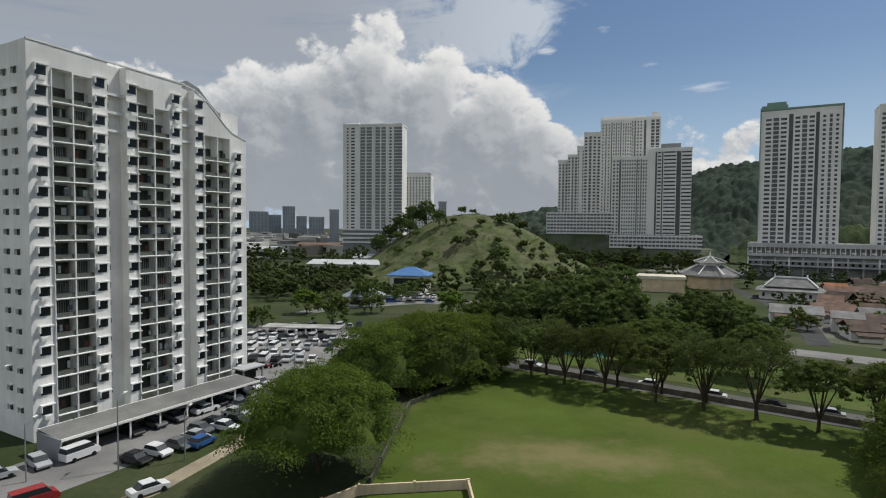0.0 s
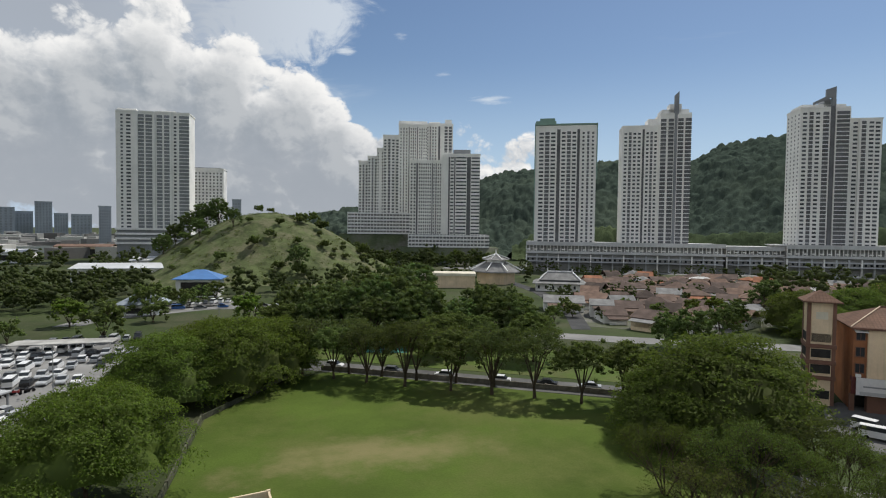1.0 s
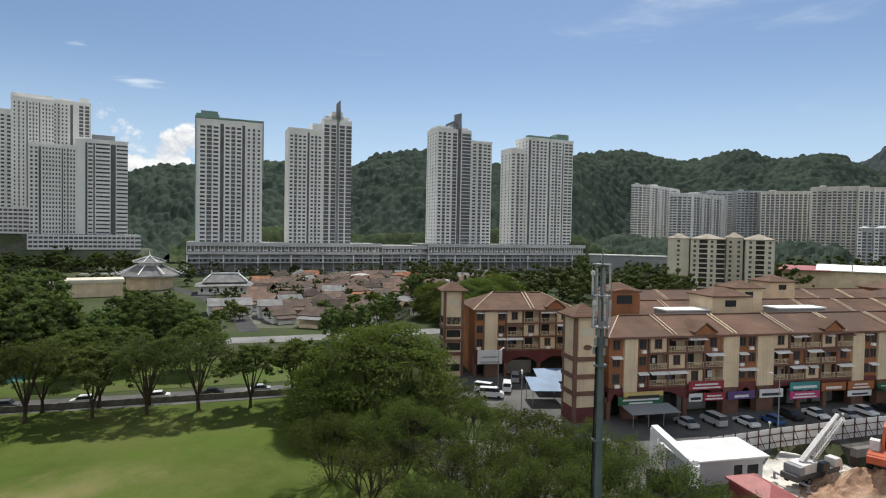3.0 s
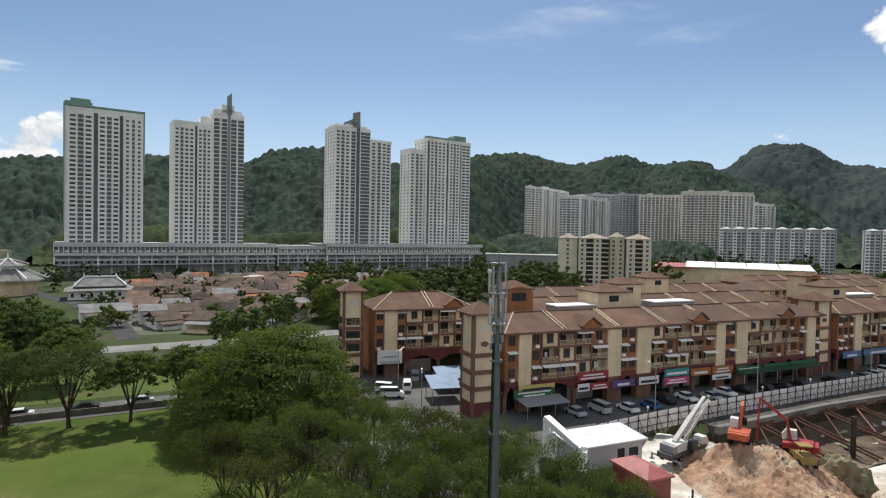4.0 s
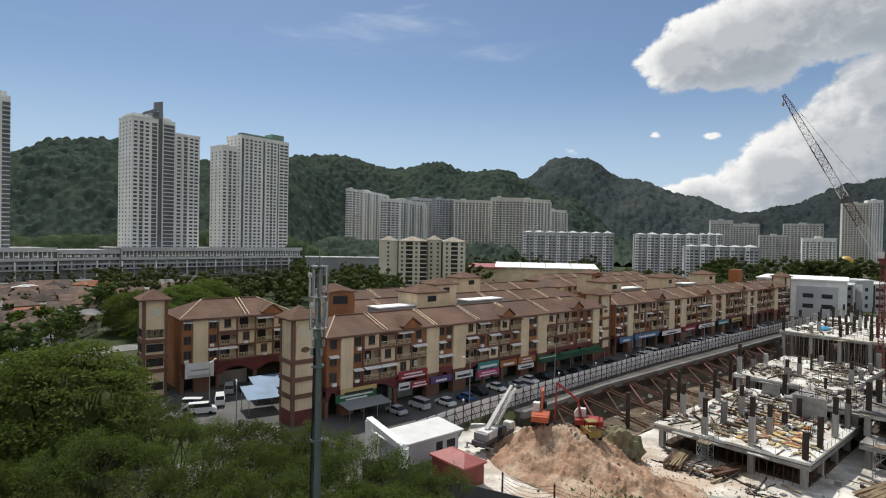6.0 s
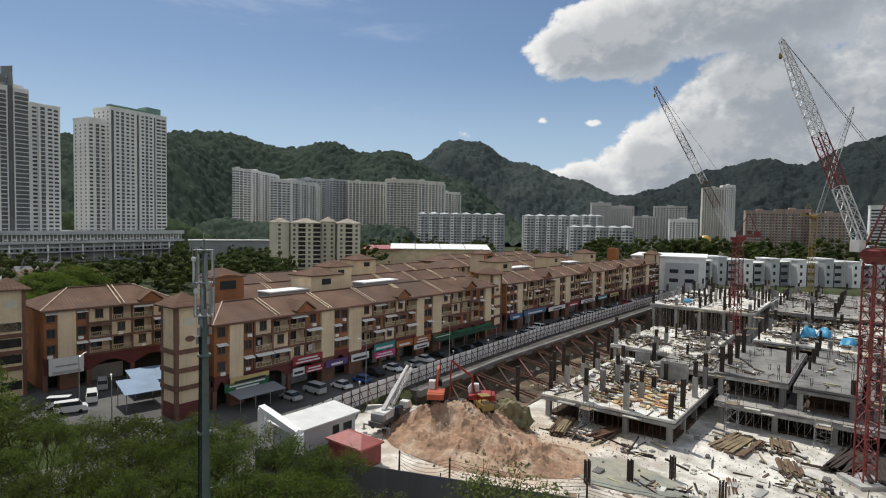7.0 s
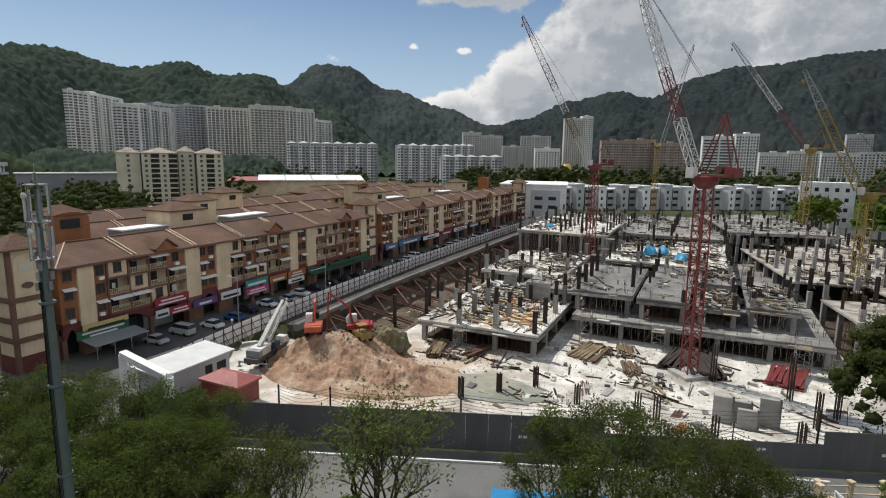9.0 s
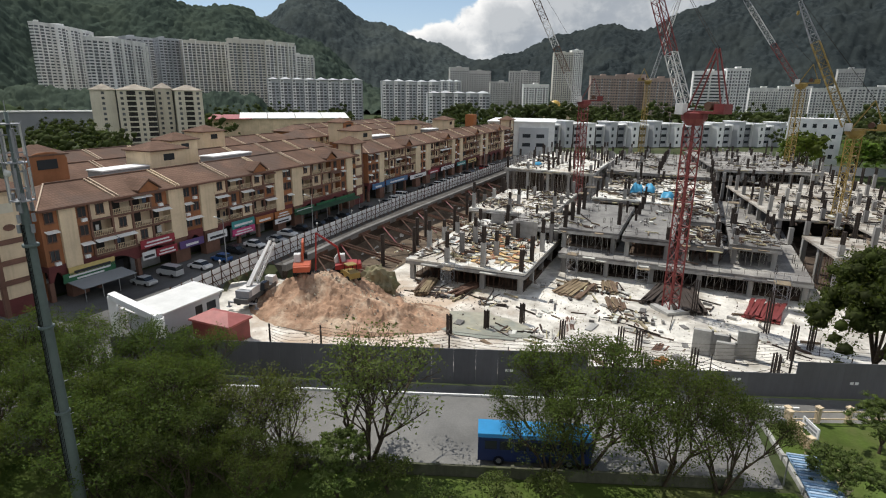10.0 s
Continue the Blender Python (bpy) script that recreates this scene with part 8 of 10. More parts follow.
    verts = np.concatenate([verts, cv])
    t = thing("rain_tree", pose(0, 0, -500), "broad %s rain tree with a spreading domed crown" % tone, "tree")
    part("trunk", m, BARK, t)
    part("crown", quick_mesh("crown", verts, tris, LEAF[leaf]), None, t)
    return t


def build_trees():
    kinds = {}
    kinds["rain"] = [dome_tree(s) for s in (1, 2)]
    kinds["lone"] = [dome_tree(4, "lone", "fresh green", count=44000, size=0.29, low=4.4)]
    kinds["deep"] = [dome_tree(23, "deep", "deep green")]
    kinds["row"] = [make_tree("roadside_tree", "slender roadside tree with a loose olive crown", s, 12.0, 6.0, 1.9, 7, "dusk", 7000, 0.32, 0.7, 110, 0.75, 0.12, core=False) for s in (3, 4)]
    kinds["green"] = [make_tree("roadside_tree", "leafy green roadside tree with an uneven crown", s, 11.0, 5.6, 1.8, 7, "mid", 7600, 0.34, 0.65, 140, 0.6, 0.13) for s in (5, 6)]
    kinds["dark"] = [make_tree("shade_tree", "dense dark green tree with a heavy rounded crown", s, 13.0, 5.8, 1.6, 6, "dark", 3300, 0.5, 0.8, 130, 0.75, 0.15, True) for s in (7, 8)]
    kinds["round"] = [make_tree("shade_tree", "very dense dark tree with a closed round crown", 41, 14.5, 6.6, 1.2, 7, "shade", 16000, 0.34, 0.9, 210, 0.5, 0.17, True)]
    kinds["shrub"] = [make_tree("shrub", "low dark green shrub on rough ground", 9, 4.0, 2.6, 0.3, 5, "mid", 260, 0.55, 0.8, 14, 0.8, 0.3)]
    kinds["bush"] = [make_tree("bush", "leafy green bush on the rough verge", s, 3.2, 2.4, 0.2, 6, "mid", 1700, 0.25, 0.8, 70, 0.7, 0.16, skirt=True, core=False) for s in (18, 19)]
    kinds["far"] = [make_tree("tree", "distant green tree among houses and roads", s, 9.5, 5.0, 0.7, 5, lf, 720, 0.8, 0.85, 44, 0.6, 0.2, True) for s, lf in ((10, "mid"), (11, "bright"), (12, "mid"))]
    kinds["bare"] = [bare_tree(s) for s in (13, 14)]
    kinds["grey"] = [make_tree("blossom_tree", "thin tree with pale grey-white blossom", 15, 10, 4.2, 3.0, 6, "grey", 1800, 0.3, 0.8, 50, 0.8, 0.16, core=False)]
    kinds["near"] = [bare_tree(s, 14000, 0.68, 0.21, lf, "airy leafy tree with many fine limbs beside the road", 4.2, 70) for s, lf in ((16, "shade"), (17, "fresh"))]
    used = set()
    r = random.Random(5)

    def plant(kind, x, y, size=1.0, tall=1.0, group="", z=None):
        src = kinds[kind][r.randrange(len(kinds[kind]))]
        z = land(x, y) if z is None else z
        if z < -1:
            z = 0.0
        m = pose(x, y, z, 0, 0, r.uniform(0, 360))
        sc = Matrix.Diagonal((size, size, size * tall, 1))
        if src.name not in used:
            used.add(src.name)
            src.matrix_basis = m @ sc
            ob = src
        else:
            ob = copy_thing(src, m)
            ob.matrix_basis = m @ sc
        if group:
            tagged(ob, group=group)
        return ob

    # round the field
    g = "trees round the playing field"
    plant("lone", -15.3, 69.2, 0.99, 1.16, g)
    for x, y, s in ((-12, 106, 1.0), (-1.5, 111, 1.12), (6.5, 119, 1.0), (-6, 118, 1.0)):
        plant("rain", x, y, s, 1.05, g)
    for i, (x, y) in enumerate(((12.5, 118.8), (18.3, 114), (24, 109.5), (30.5, 104.5), (38, 99), (44.5, 94.5), (51, 90), (57.5, 84.8), (63.5, 78.5))):
        plant("green" if i in (1, 4, 7, 8) else "row", x, y, r.uniform(0.95, 1.12), 1.05, g)
    for x, y in ((22, 117), (34, 108), (47, 99), (28, 113), (41, 104)):
        plant("row", x, y, r.uniform(0.85, 1.05), 1.0, g)
    plant("grey", 66.5, 84.5, 1.1, 1.0, g)
    plant("deep", 66.6, 62.2, 1.40, 0.98, g)
    plant("deep", 60.5, 66.5, 0.9, 1.05, g)
    plant("deep", 70.5, 68.8, 0.95, 1.1, g)
    for x, y, s in ((53, 46, 1.0), (58.5, 38, 1.0), (52, 38, 0.9), (60, 31, 0.95), (64, 46, 0.9), (47, 52, 0.85), (54.5, 28.5, 0.95), (58, 24, 0.85), (50, 31, 0.95), (45, 44, 0.9)):
        plant(("near", "row", "near", "green", "bare")[r.randrange(5)], x, y, s * 0.95, 0.95, g)
    # between the road and the eye
    g = "roadside trees below the camera"
    for x, y, s, k in ((58, 23.5, 0.94, "near"), (54.5, 15.5, 0.98, "near"), (53.5, 9.5, 0.8, "near"), (50, 20, 0.86, "near"), (47.5, 12, 0.84, "near"), (45.4, 4.8, 0.98, "bare"), (44.0, 2.0, 0.86, "bare"), (42.4, -5.6, 1.3, "bare"), (36.4, -23.2, 1.10, "near"), (33.2, -28.6, 1.0, "near"), (36.6, -20.0, 0.86, "near"), (31.0, -32.4, 0.8, "near"), (45.0, 11.5, 0.95, "near"), (27, -39.5, 0.5, "green"), (31.5, -50, 0.5, "green"), (40, -3, 0.45, "green"), (44.5, 24.5, 0.8, "near"), (39, 30, 0.85, "near"), (40.5, 1.5, 0.4, "near"), (40.6, 9.0, 0.74, "near"), (39.4, 4.2, 0.58, "near"), (43.0, 15.5, 0.82, "near")):
        plant(k, x, y, s, 0.98, g)
    for x, y, s in ((40.5, 3, 1.0), (38.5, -2.5, 0.9), (37.8, -6.5, 1.0), (34, -9.5, 0.9), (35, -14.5, 0.7), (43, 8, 1.2), (41, 12, 1.2), (45.5, 8.5, 1.1), (33, -18, 0.9), (42.5, 0.5, 0.8), (44, 15, 1.2)):
        plant("bush", x, y, s, 1.0, "bushes on the verge")
    for x, y, s in ((48, 25, 0.85), (46, 16.5, 0.8), (51, 11.5, 0.74), (44.2, 13.2, 0.72), (42.6, 7.2, 0.62)):
        plant("near", x, y, s, 1.0, g)
    plant("round", *polar(146.2, 77).xy, 1.1, 1.0, g)
    # big dark trees behind the far road
    g = "dark trees beyond the far road"
    for az, d, q in ((3.6, 150, 1.0), (5.4, 158, 1.15), (7.2, 150, 1.1), (8.8, 166, 1.25), (10.4, 154, 1.15), (11.9, 168, 1.3), (13.2, 156, 1.35), (14.4, 170, 1.5), (15.8, 160, 1.5), (17.2, 168, 1.55), (18.2, 154, 1.3), (12.6, 146, 1.1), (16.6, 148, 1.15), (20.4, 160, 1.0), (22.0, 150, 1.0), (23.8, 162, 1.1), (25.2, 152, 1.05), (26.8, 160, 1.1), (28.2, 150, 1.0), (24.4, 172, 1.05), (27.6, 172, 1.05)):
        p = polar(az + r.uniform(-0.2, 0.2), d)
        plant("dark" if q > 1.08 or r.random() < 0.5 else "green", p.x, p.y, q, r.uniform(0.95, 1.12), g)
    for i in range(6):
        p = polar(r.uniform(18, 30), r.uniform(128, 142))
        plant("green", p.x, p.y, r.uniform(0.8, 1.1), 1.0, g)
    for az, d, s in ((44.0, 150, 1.0), (46.5, 172, 0.9), (42, 158, 0.8), (52.5, 205, 1.5), (54.5, 190, 1.2), (56.5, 215, 1.6), (50, 240, 1.1), (58.5, 240, 1.6), (47.5, 200, 0.8)):
        p = polar(az, d)
        plant("deep" if s > 1.1 else "dark", p.x, p.y, s * (0.75 if s > 1.1 else 1), 1.0, "trees among the houses")
    # scattered far trees
    g = "distant trees"
    belt = []
    for n, a0, a1, d0, d1, s0, s1 in ((60, -27, 2, 170, 330, 0.7, 1.3), (45, -24, -2, 330, 520, 0.9, 1.6), (84, 29, 66, 190, 390, 0.4, 0.8), (34, 50, 76, 270, 370, 1.1, 1.7), (60, 66, 96, 400, 560, 1.0, 1.7), (70, 94, 146, 400, 600, 1.0, 1.8), (54, 69, 98, 560, 680, 1.3, 2.1), (40, 10, 29, 300, 470, 0.6, 1.1), (26, 28, 70, 395, 425, 0.6, 0.9), (16, -2, 12, 250, 300, 0.8, 1.3), (84, 106, 143, 480, 600, 1.9, 2.6), (44, 9.5, 26, 440, 474, 1.0, 1.7), (75, -25, -8, 233, 340, 0.7, 1.15), (80, 33, 61, 234, 385, 0.35, 0.65), (44, 60, 77, 240, 330, 1.1, 1.7)):
        for i in range(n):
            p = polar(r.uniform(a0, a1), r.uniform(d0, d1))
            s, q = to_street(p.x, p.y)
            if -8 < s < 330 and -95 < q < 150:
                continue
            if p.y > 170 and p.y < 330 and abs(math.degrees(math.atan2(p.x, p.y)) + 3.6) < 3.4:
                continue
            if d0 >= 250 or math.hypot(p.x, p.y) > 232:
                belt.append((p.x, p.y, land(p.x, p.y), r.uniform(s0, s1), r.uniform(0.85, 1.25)))
            else:
                plant("far", p.x, p.y, r.uniform(s0, s1), r.uniform(0.85, 1.25), g)
    far_belt(belt)
    for az, d, q in ((-6.6, 246, 0.85), (-5.0, 240, 0.8), (-3.4, 244, 0.9), (-2.0, 250, 0.95), (-4.2, 232, 0.7)):
        plant("far", *polar(az, d).xy, q, 0.9, g)
    # below the podiums of the grey slabs
    for i in range(16):
        p = polar(9.5 + i * 1.0 + r.uniform(-0.3, 0.3), r.uniform(452, 470))
        plant("far", p.x, p.y, r.uniform(0.8, 1.4), r.uniform(0.8, 1.1), g)
    for i in range(14):
        p = polar(r.uniform(137, 147), r.uniform(285, 350))
        plant("far", p.x, p.y, r.uniform(1.2, 1.8), r.uniform(0.9, 1.2), g)
    # the grassy hill
    for az, d, s in ((-5.4, 392, 1.15), (-4.2, 386, 1.3), (-2.9, 390, 1.4), (-1.7, 388, 1.35), (-6.4, 374, 1.0), (-3.4, 368, 0.95), (-0.4, 352, 0.9), (5.6, 300, 1.1)):
        p = polar(az, d)
        plant("dark", p.x, p.y, s, 1.0, "dark trees on the shoulder of the hill", z=max(land(p.x, p.y), 8))
    for i in range(44):
        p = polar(r.uniform(-6, 14), r.uniform(285, 380))
        if knoll(p.x, p.y) > 2:
            plant("shrub", p.x, p.y, r.uniform(0.6, 1.7), r.uniform(0.9, 1.4), "scrub on the grassy hill", z=knoll(p.x, p.y) - 0.6)
    # low scrub between the bushes of the hill
    cs = []
    while len(cs) < 420:
        p = polar(r.uniform(-6, 15), r.uniform(285, 385))
        if knoll(p.x, p.y) > 1.5 and noise.noise((p.x * 0.04, p.y * 0.04, 7)) > -0.15:
            cs.append((p.x, p.y, knoll(p.x, p.y) + 0.2))
    rad = np.array([r.uniform(0.5, 1.5) for _ in cs])
    tagged(new("scrub", leaf_cloud("scrub", np.array(cs), rad, 7500, 0.6, LEAF["olive"], 77, 0.5, False)), "low dull green scrub over the grassy hill", "scrub", kind="stuff")
    # whatever was not planted goes back
    for k in kinds.values():
        for src in k:
            if src.name not in used:
                for o in (*src.children_recursive, src):
                    bpy.data.objects.remove(o)


def far_belt(places):
    """The farthest belt of trees, too far to be told apart: one object."""
    g = np.random.RandomState(31)
    lobes = 17
    cs, rs = [], []
    for x, y, z, s, tall in places:
        d = g.normal(size=(lobes, 3))
        d /= np.linalg.norm(d, axis=1)[:, None]
        d *= g.rand(lobes)[:, None] ** 0.4
        cs.append(d * np.array([4.6, 4.6, 3.8 * tall]) * s + np.array([x, y, z + 5.0 * s * tall]))
        rs.append(g.uniform(0.9, 1.7, lobes) * s)
    c, rad = np.concatenate(cs), np.concatenate(rs)
    me = leaf_cloud("tree_belt", c, rad, len(c) * 8, 0.85, LEAF["belt"], 32, 0.85, True)
    tagged(new("tree_belt", me), "belt of distant green trees among the buildings", "trees", kind="stuff")


def bare_tree(seed, count=3600, clump=0.8, size=0.26, leaf="olive", label="many-stemmed tree with bare twigs and sparse leaves", first=3.4, skirt=0):
    """A many-stemmed tree with fine twigs and few leaves."""
    r = random.Random(seed)
    m, tips = Mesh(), []

    def grow(p, d, length, rad, depth):
        e = p + d * length
        m.tube(p, e, rad, rad * 0.62, 5 if rad > 0.05 else 3, False)
        if depth == 0:
            tips.append(e)
            return
        for i in range(3 if depth > 1 else 4):
            nd = (d + Vector((r.uniform(-1, 1), r.uniform(-1, 1), r.uniform(-0.15, 0.6))) * 0.62).normalized()
            grow(e - d * length * r.uniform(0, 0.35), nd, length * r.uniform(0.6, 0.82), rad * 0.58, depth - 1)

    for i in range(5):
        a = 6.2832 * i / 5 + r.uniform(-0.4, 0.4)
        grow(Vector((0.25 * math.cos(a), 0.25 * math.sin(a), -0.2)), Vector((0.45 * math.cos(a), 0.45 * math.sin(a), 1)).normalized(), first, 0.16, 4)
    t = thing("roadside_tree", pose(0, 0, -500), label, "tree")
    part("trunk", m, BARK, t)
    for i in range(skirt):
        a, out, z = r.uniform(0, 6.2832), r.uniform(1.2, 4.6), r.uniform(1.6, 5.6)
        e = Vector((out * math.cos(a), out * math.sin(a), z))
        m.tube((e.x * 0.25, e.y * 0.25, max(0.4, z - 1.4)), e, 0.05, 0.015, 3, False)
        tips.append(e)
    c = np.array([tuple(e) for e in tips])
    part("crown", leaf_cloud("crown", c, np.full(len(c), clump), count, size, LEAF[leaf], seed, 0.8, False), None, t)
    return t


build_trees()

# ---- roads, car park, houses and small buildings ----
ROOFS = [paint("house_roof_%d" % i, c, 0.85, 3, 0.3, 0.25) for i, c in enumerate(((0.165, 0.115, 0.092), (0.125, 0.090, 0.075), (0.20, 0.132, 0.100), (0.25, 0.247, 0.24), (0.34, 0.15, 0.085), (0.085, 0.064, 0.054), (0.62, 0.61, 0.59)))]


def strip(name, pts, width, z, material, label, category="road"):
    """A road along some points."""
    m = Mesh()
    n = len(pts)
    for i in range(n):
        d = (Vector(pts[min(i + 1, n - 1)]) - Vector(pts[max(i - 1, 0)])).normalized()
        s = Vector((-d.y, d.x)) * width / 2
        p = Vector(pts[i])
        m.v += [(p.x + s.x, p.y + s.y, z), (p.x - s.x, p.y - s.y, z), (p.x + s.x, p.y + s.y, z - 0.3), (p.x - s.x, p.y - s.y, z - 0.3)]
    for i in range(n - 1):
        a, b = i * 4, i * 4 + 4
        m.f += [(a + 1, b + 1, b, a), (a, b, b + 2, a + 2), (b + 1, a + 1, a + 3, b + 3)]
    return setting(name, m, material, label, category=category)


def low_wall(name, pts, h, material, label, w=0.25, z=0.0):
    t = thing(name, pose(0, 0, 0), label, "wall")
    for a, b in zip(pts, pts[1:]):
        a, b = Vector(a).to_3d(), Vector(b).to_3d()
        n = max(1, round((b - a).length / 6))
        ang = math.degrees(math.atan2(b.y - a.y, b.x - a.x))
        for i in range(n):
            p = a.lerp(b, i / n)
            l = (b - a).length / n
            part("wall_panel", Mesh().box(0, l, -w / 2, w / 2, z, h).box(-0.05, 0.25, -w * 0.8, w * 0.8, z, h + 0.12), material, t, m=pose(p.x, p.y, 0, 0, 0, ang))
    return t


def house(x, y, az, w, d, h, roof_h, roof, wall, label, hipped=False):
    t = thing("house", facing(x, y, az), label, "house", "low houses of the estate")
    part("wall", Mesh().box(0, w, 0, d, 0, h).box(w * 0.15, w * 0.85, -2.6, -2.4, 0, 1.1), wall, t)
    part("porch_roof", Mesh().across([(-3.4, h - 1.0), (0.1, h - 0.2), (0.1, h - 0.05), (-3.4, h - 0.85)], w * 0.08, w * 0.92), ROOFS[(int(w * 7) + int(d * 5)) % 5], t, "lean-to porch roof")
    if hipped:
        part("roof", hip(-0.6, w + 0.6, -0.6, d + 0.6, h + 0.2, roof_h), roof, t)
    else:
        part("roof", Mesh().across([(-0.8, h - 0.25), (d / 2, h + roof_h), (d + 0.8, h - 0.25), (d + 0.8, h), (d / 2, h + roof_h + 0.25), (-0.8, h)], -0.3, w + 0.3), roof, t)
    return t


def pavilion(x, y, r, h, roof, label):
    """An eight-sided hall with white ribs and upturned eaves."""
    t = thing("pavilion", pose(x, y, 0), label, "pavilion")
    part("hall", Mesh().turned([(r * 0.78, 0), (r * 0.78, h * 0.42)], 8), CREAM, t)
    part("lower_roof", Mesh().turned([(r, h * 0.42), (r * 0.98, h * 0.46), (r * 0.42, h * 0.76)], 8), roof, t)
    part("lantern", Mesh().turned([(r * 0.38, h * 0.74), (r * 0.38, h * 0.86)], 8), WHITE2, t)
    part("upper_roof", Mesh().turned([(r * 0.55, h * 0.86), (r * 0.2, h * 0.97), (0.1, h * 1.06)], 8), roof, t)
    for i in range(8):
        a = 6.2832 * i / 8
        u, v = math.cos(a), math.sin(a)
        part("rib", Mesh().tube((u * r * 1.06, v * r * 1.06, h * 0.50), (u * r * 0.42, v * r * 0.42, h * 0.79), 0.32, 0.32, 4).tube((u * r * 1.06, v * r * 1.06, h * 0.50), (u * r * 1.14, v * r * 1.14, h * 0.58), 0.3, 0.1, 4), WHITE2, t, "white ridge rib")
        part("top_rib", Mesh().tube((u * r * 0.58, v * r * 0.58, h * 0.90), (0, 0, h * 1.08), 0.22, 0.22, 4), WHITE2, t)
    part("finial", Mesh().turned([(0.25, h * 1.05), (0.4, h * 1.12), (0.05, h * 1.25)], 8), WHITE2, t)
    return t


def temple(x, y, az, w, d, label):
    t = thing("temple", facing(x, y, az), label, "temple")
    part("wall", Mesh().box(1, w - 1, 1, d - 1, 0, 4.0), WHITE, t)
    part("lower_roof", hip(-0.5, w + 0.5, -1.5, d + 1, 4.0, 2.0, 4), ROOFS[3], t)
    part("upper_roof", hip(3, w - 3, 2, d - 2, 5.6, 3.6, 4), ROOFS[3], t)
    part("ridge", Mesh().box(7, w - 7, d / 2 - 0.25, d / 2 + 0.25, 9.2, 9.8).box(6.6, 7.2, d / 2 - 0.2, d / 2 + 0.2, 9.2, 10.8).box(w - 7.2, w - 6.6, d / 2 - 0.2, d / 2 + 0.2, 9.2, 10.8), WHITE2, t, "white ridge with raised ends")
    for x0, y0, x1, y1 in ((3, 2, 7, d / 2), (w - 3, 2, w - 7, d / 2), (3, d - 2, 7, d / 2), (w - 3, d - 2, w - 7, d / 2)):
        part("hip_rib", Mesh().tube((x0, y0, 5.9), (x1, y1, 9.5), 0.28, 0.28, 4), WHITE2, t)
    for i in range(7):
        part("window", Mesh().box(2.2 + i * (w - 5) / 6, 3.2 + i * (w - 5) / 6, 0.94, 1.06, 1.2, 2.8), GLASS, t)
    return t


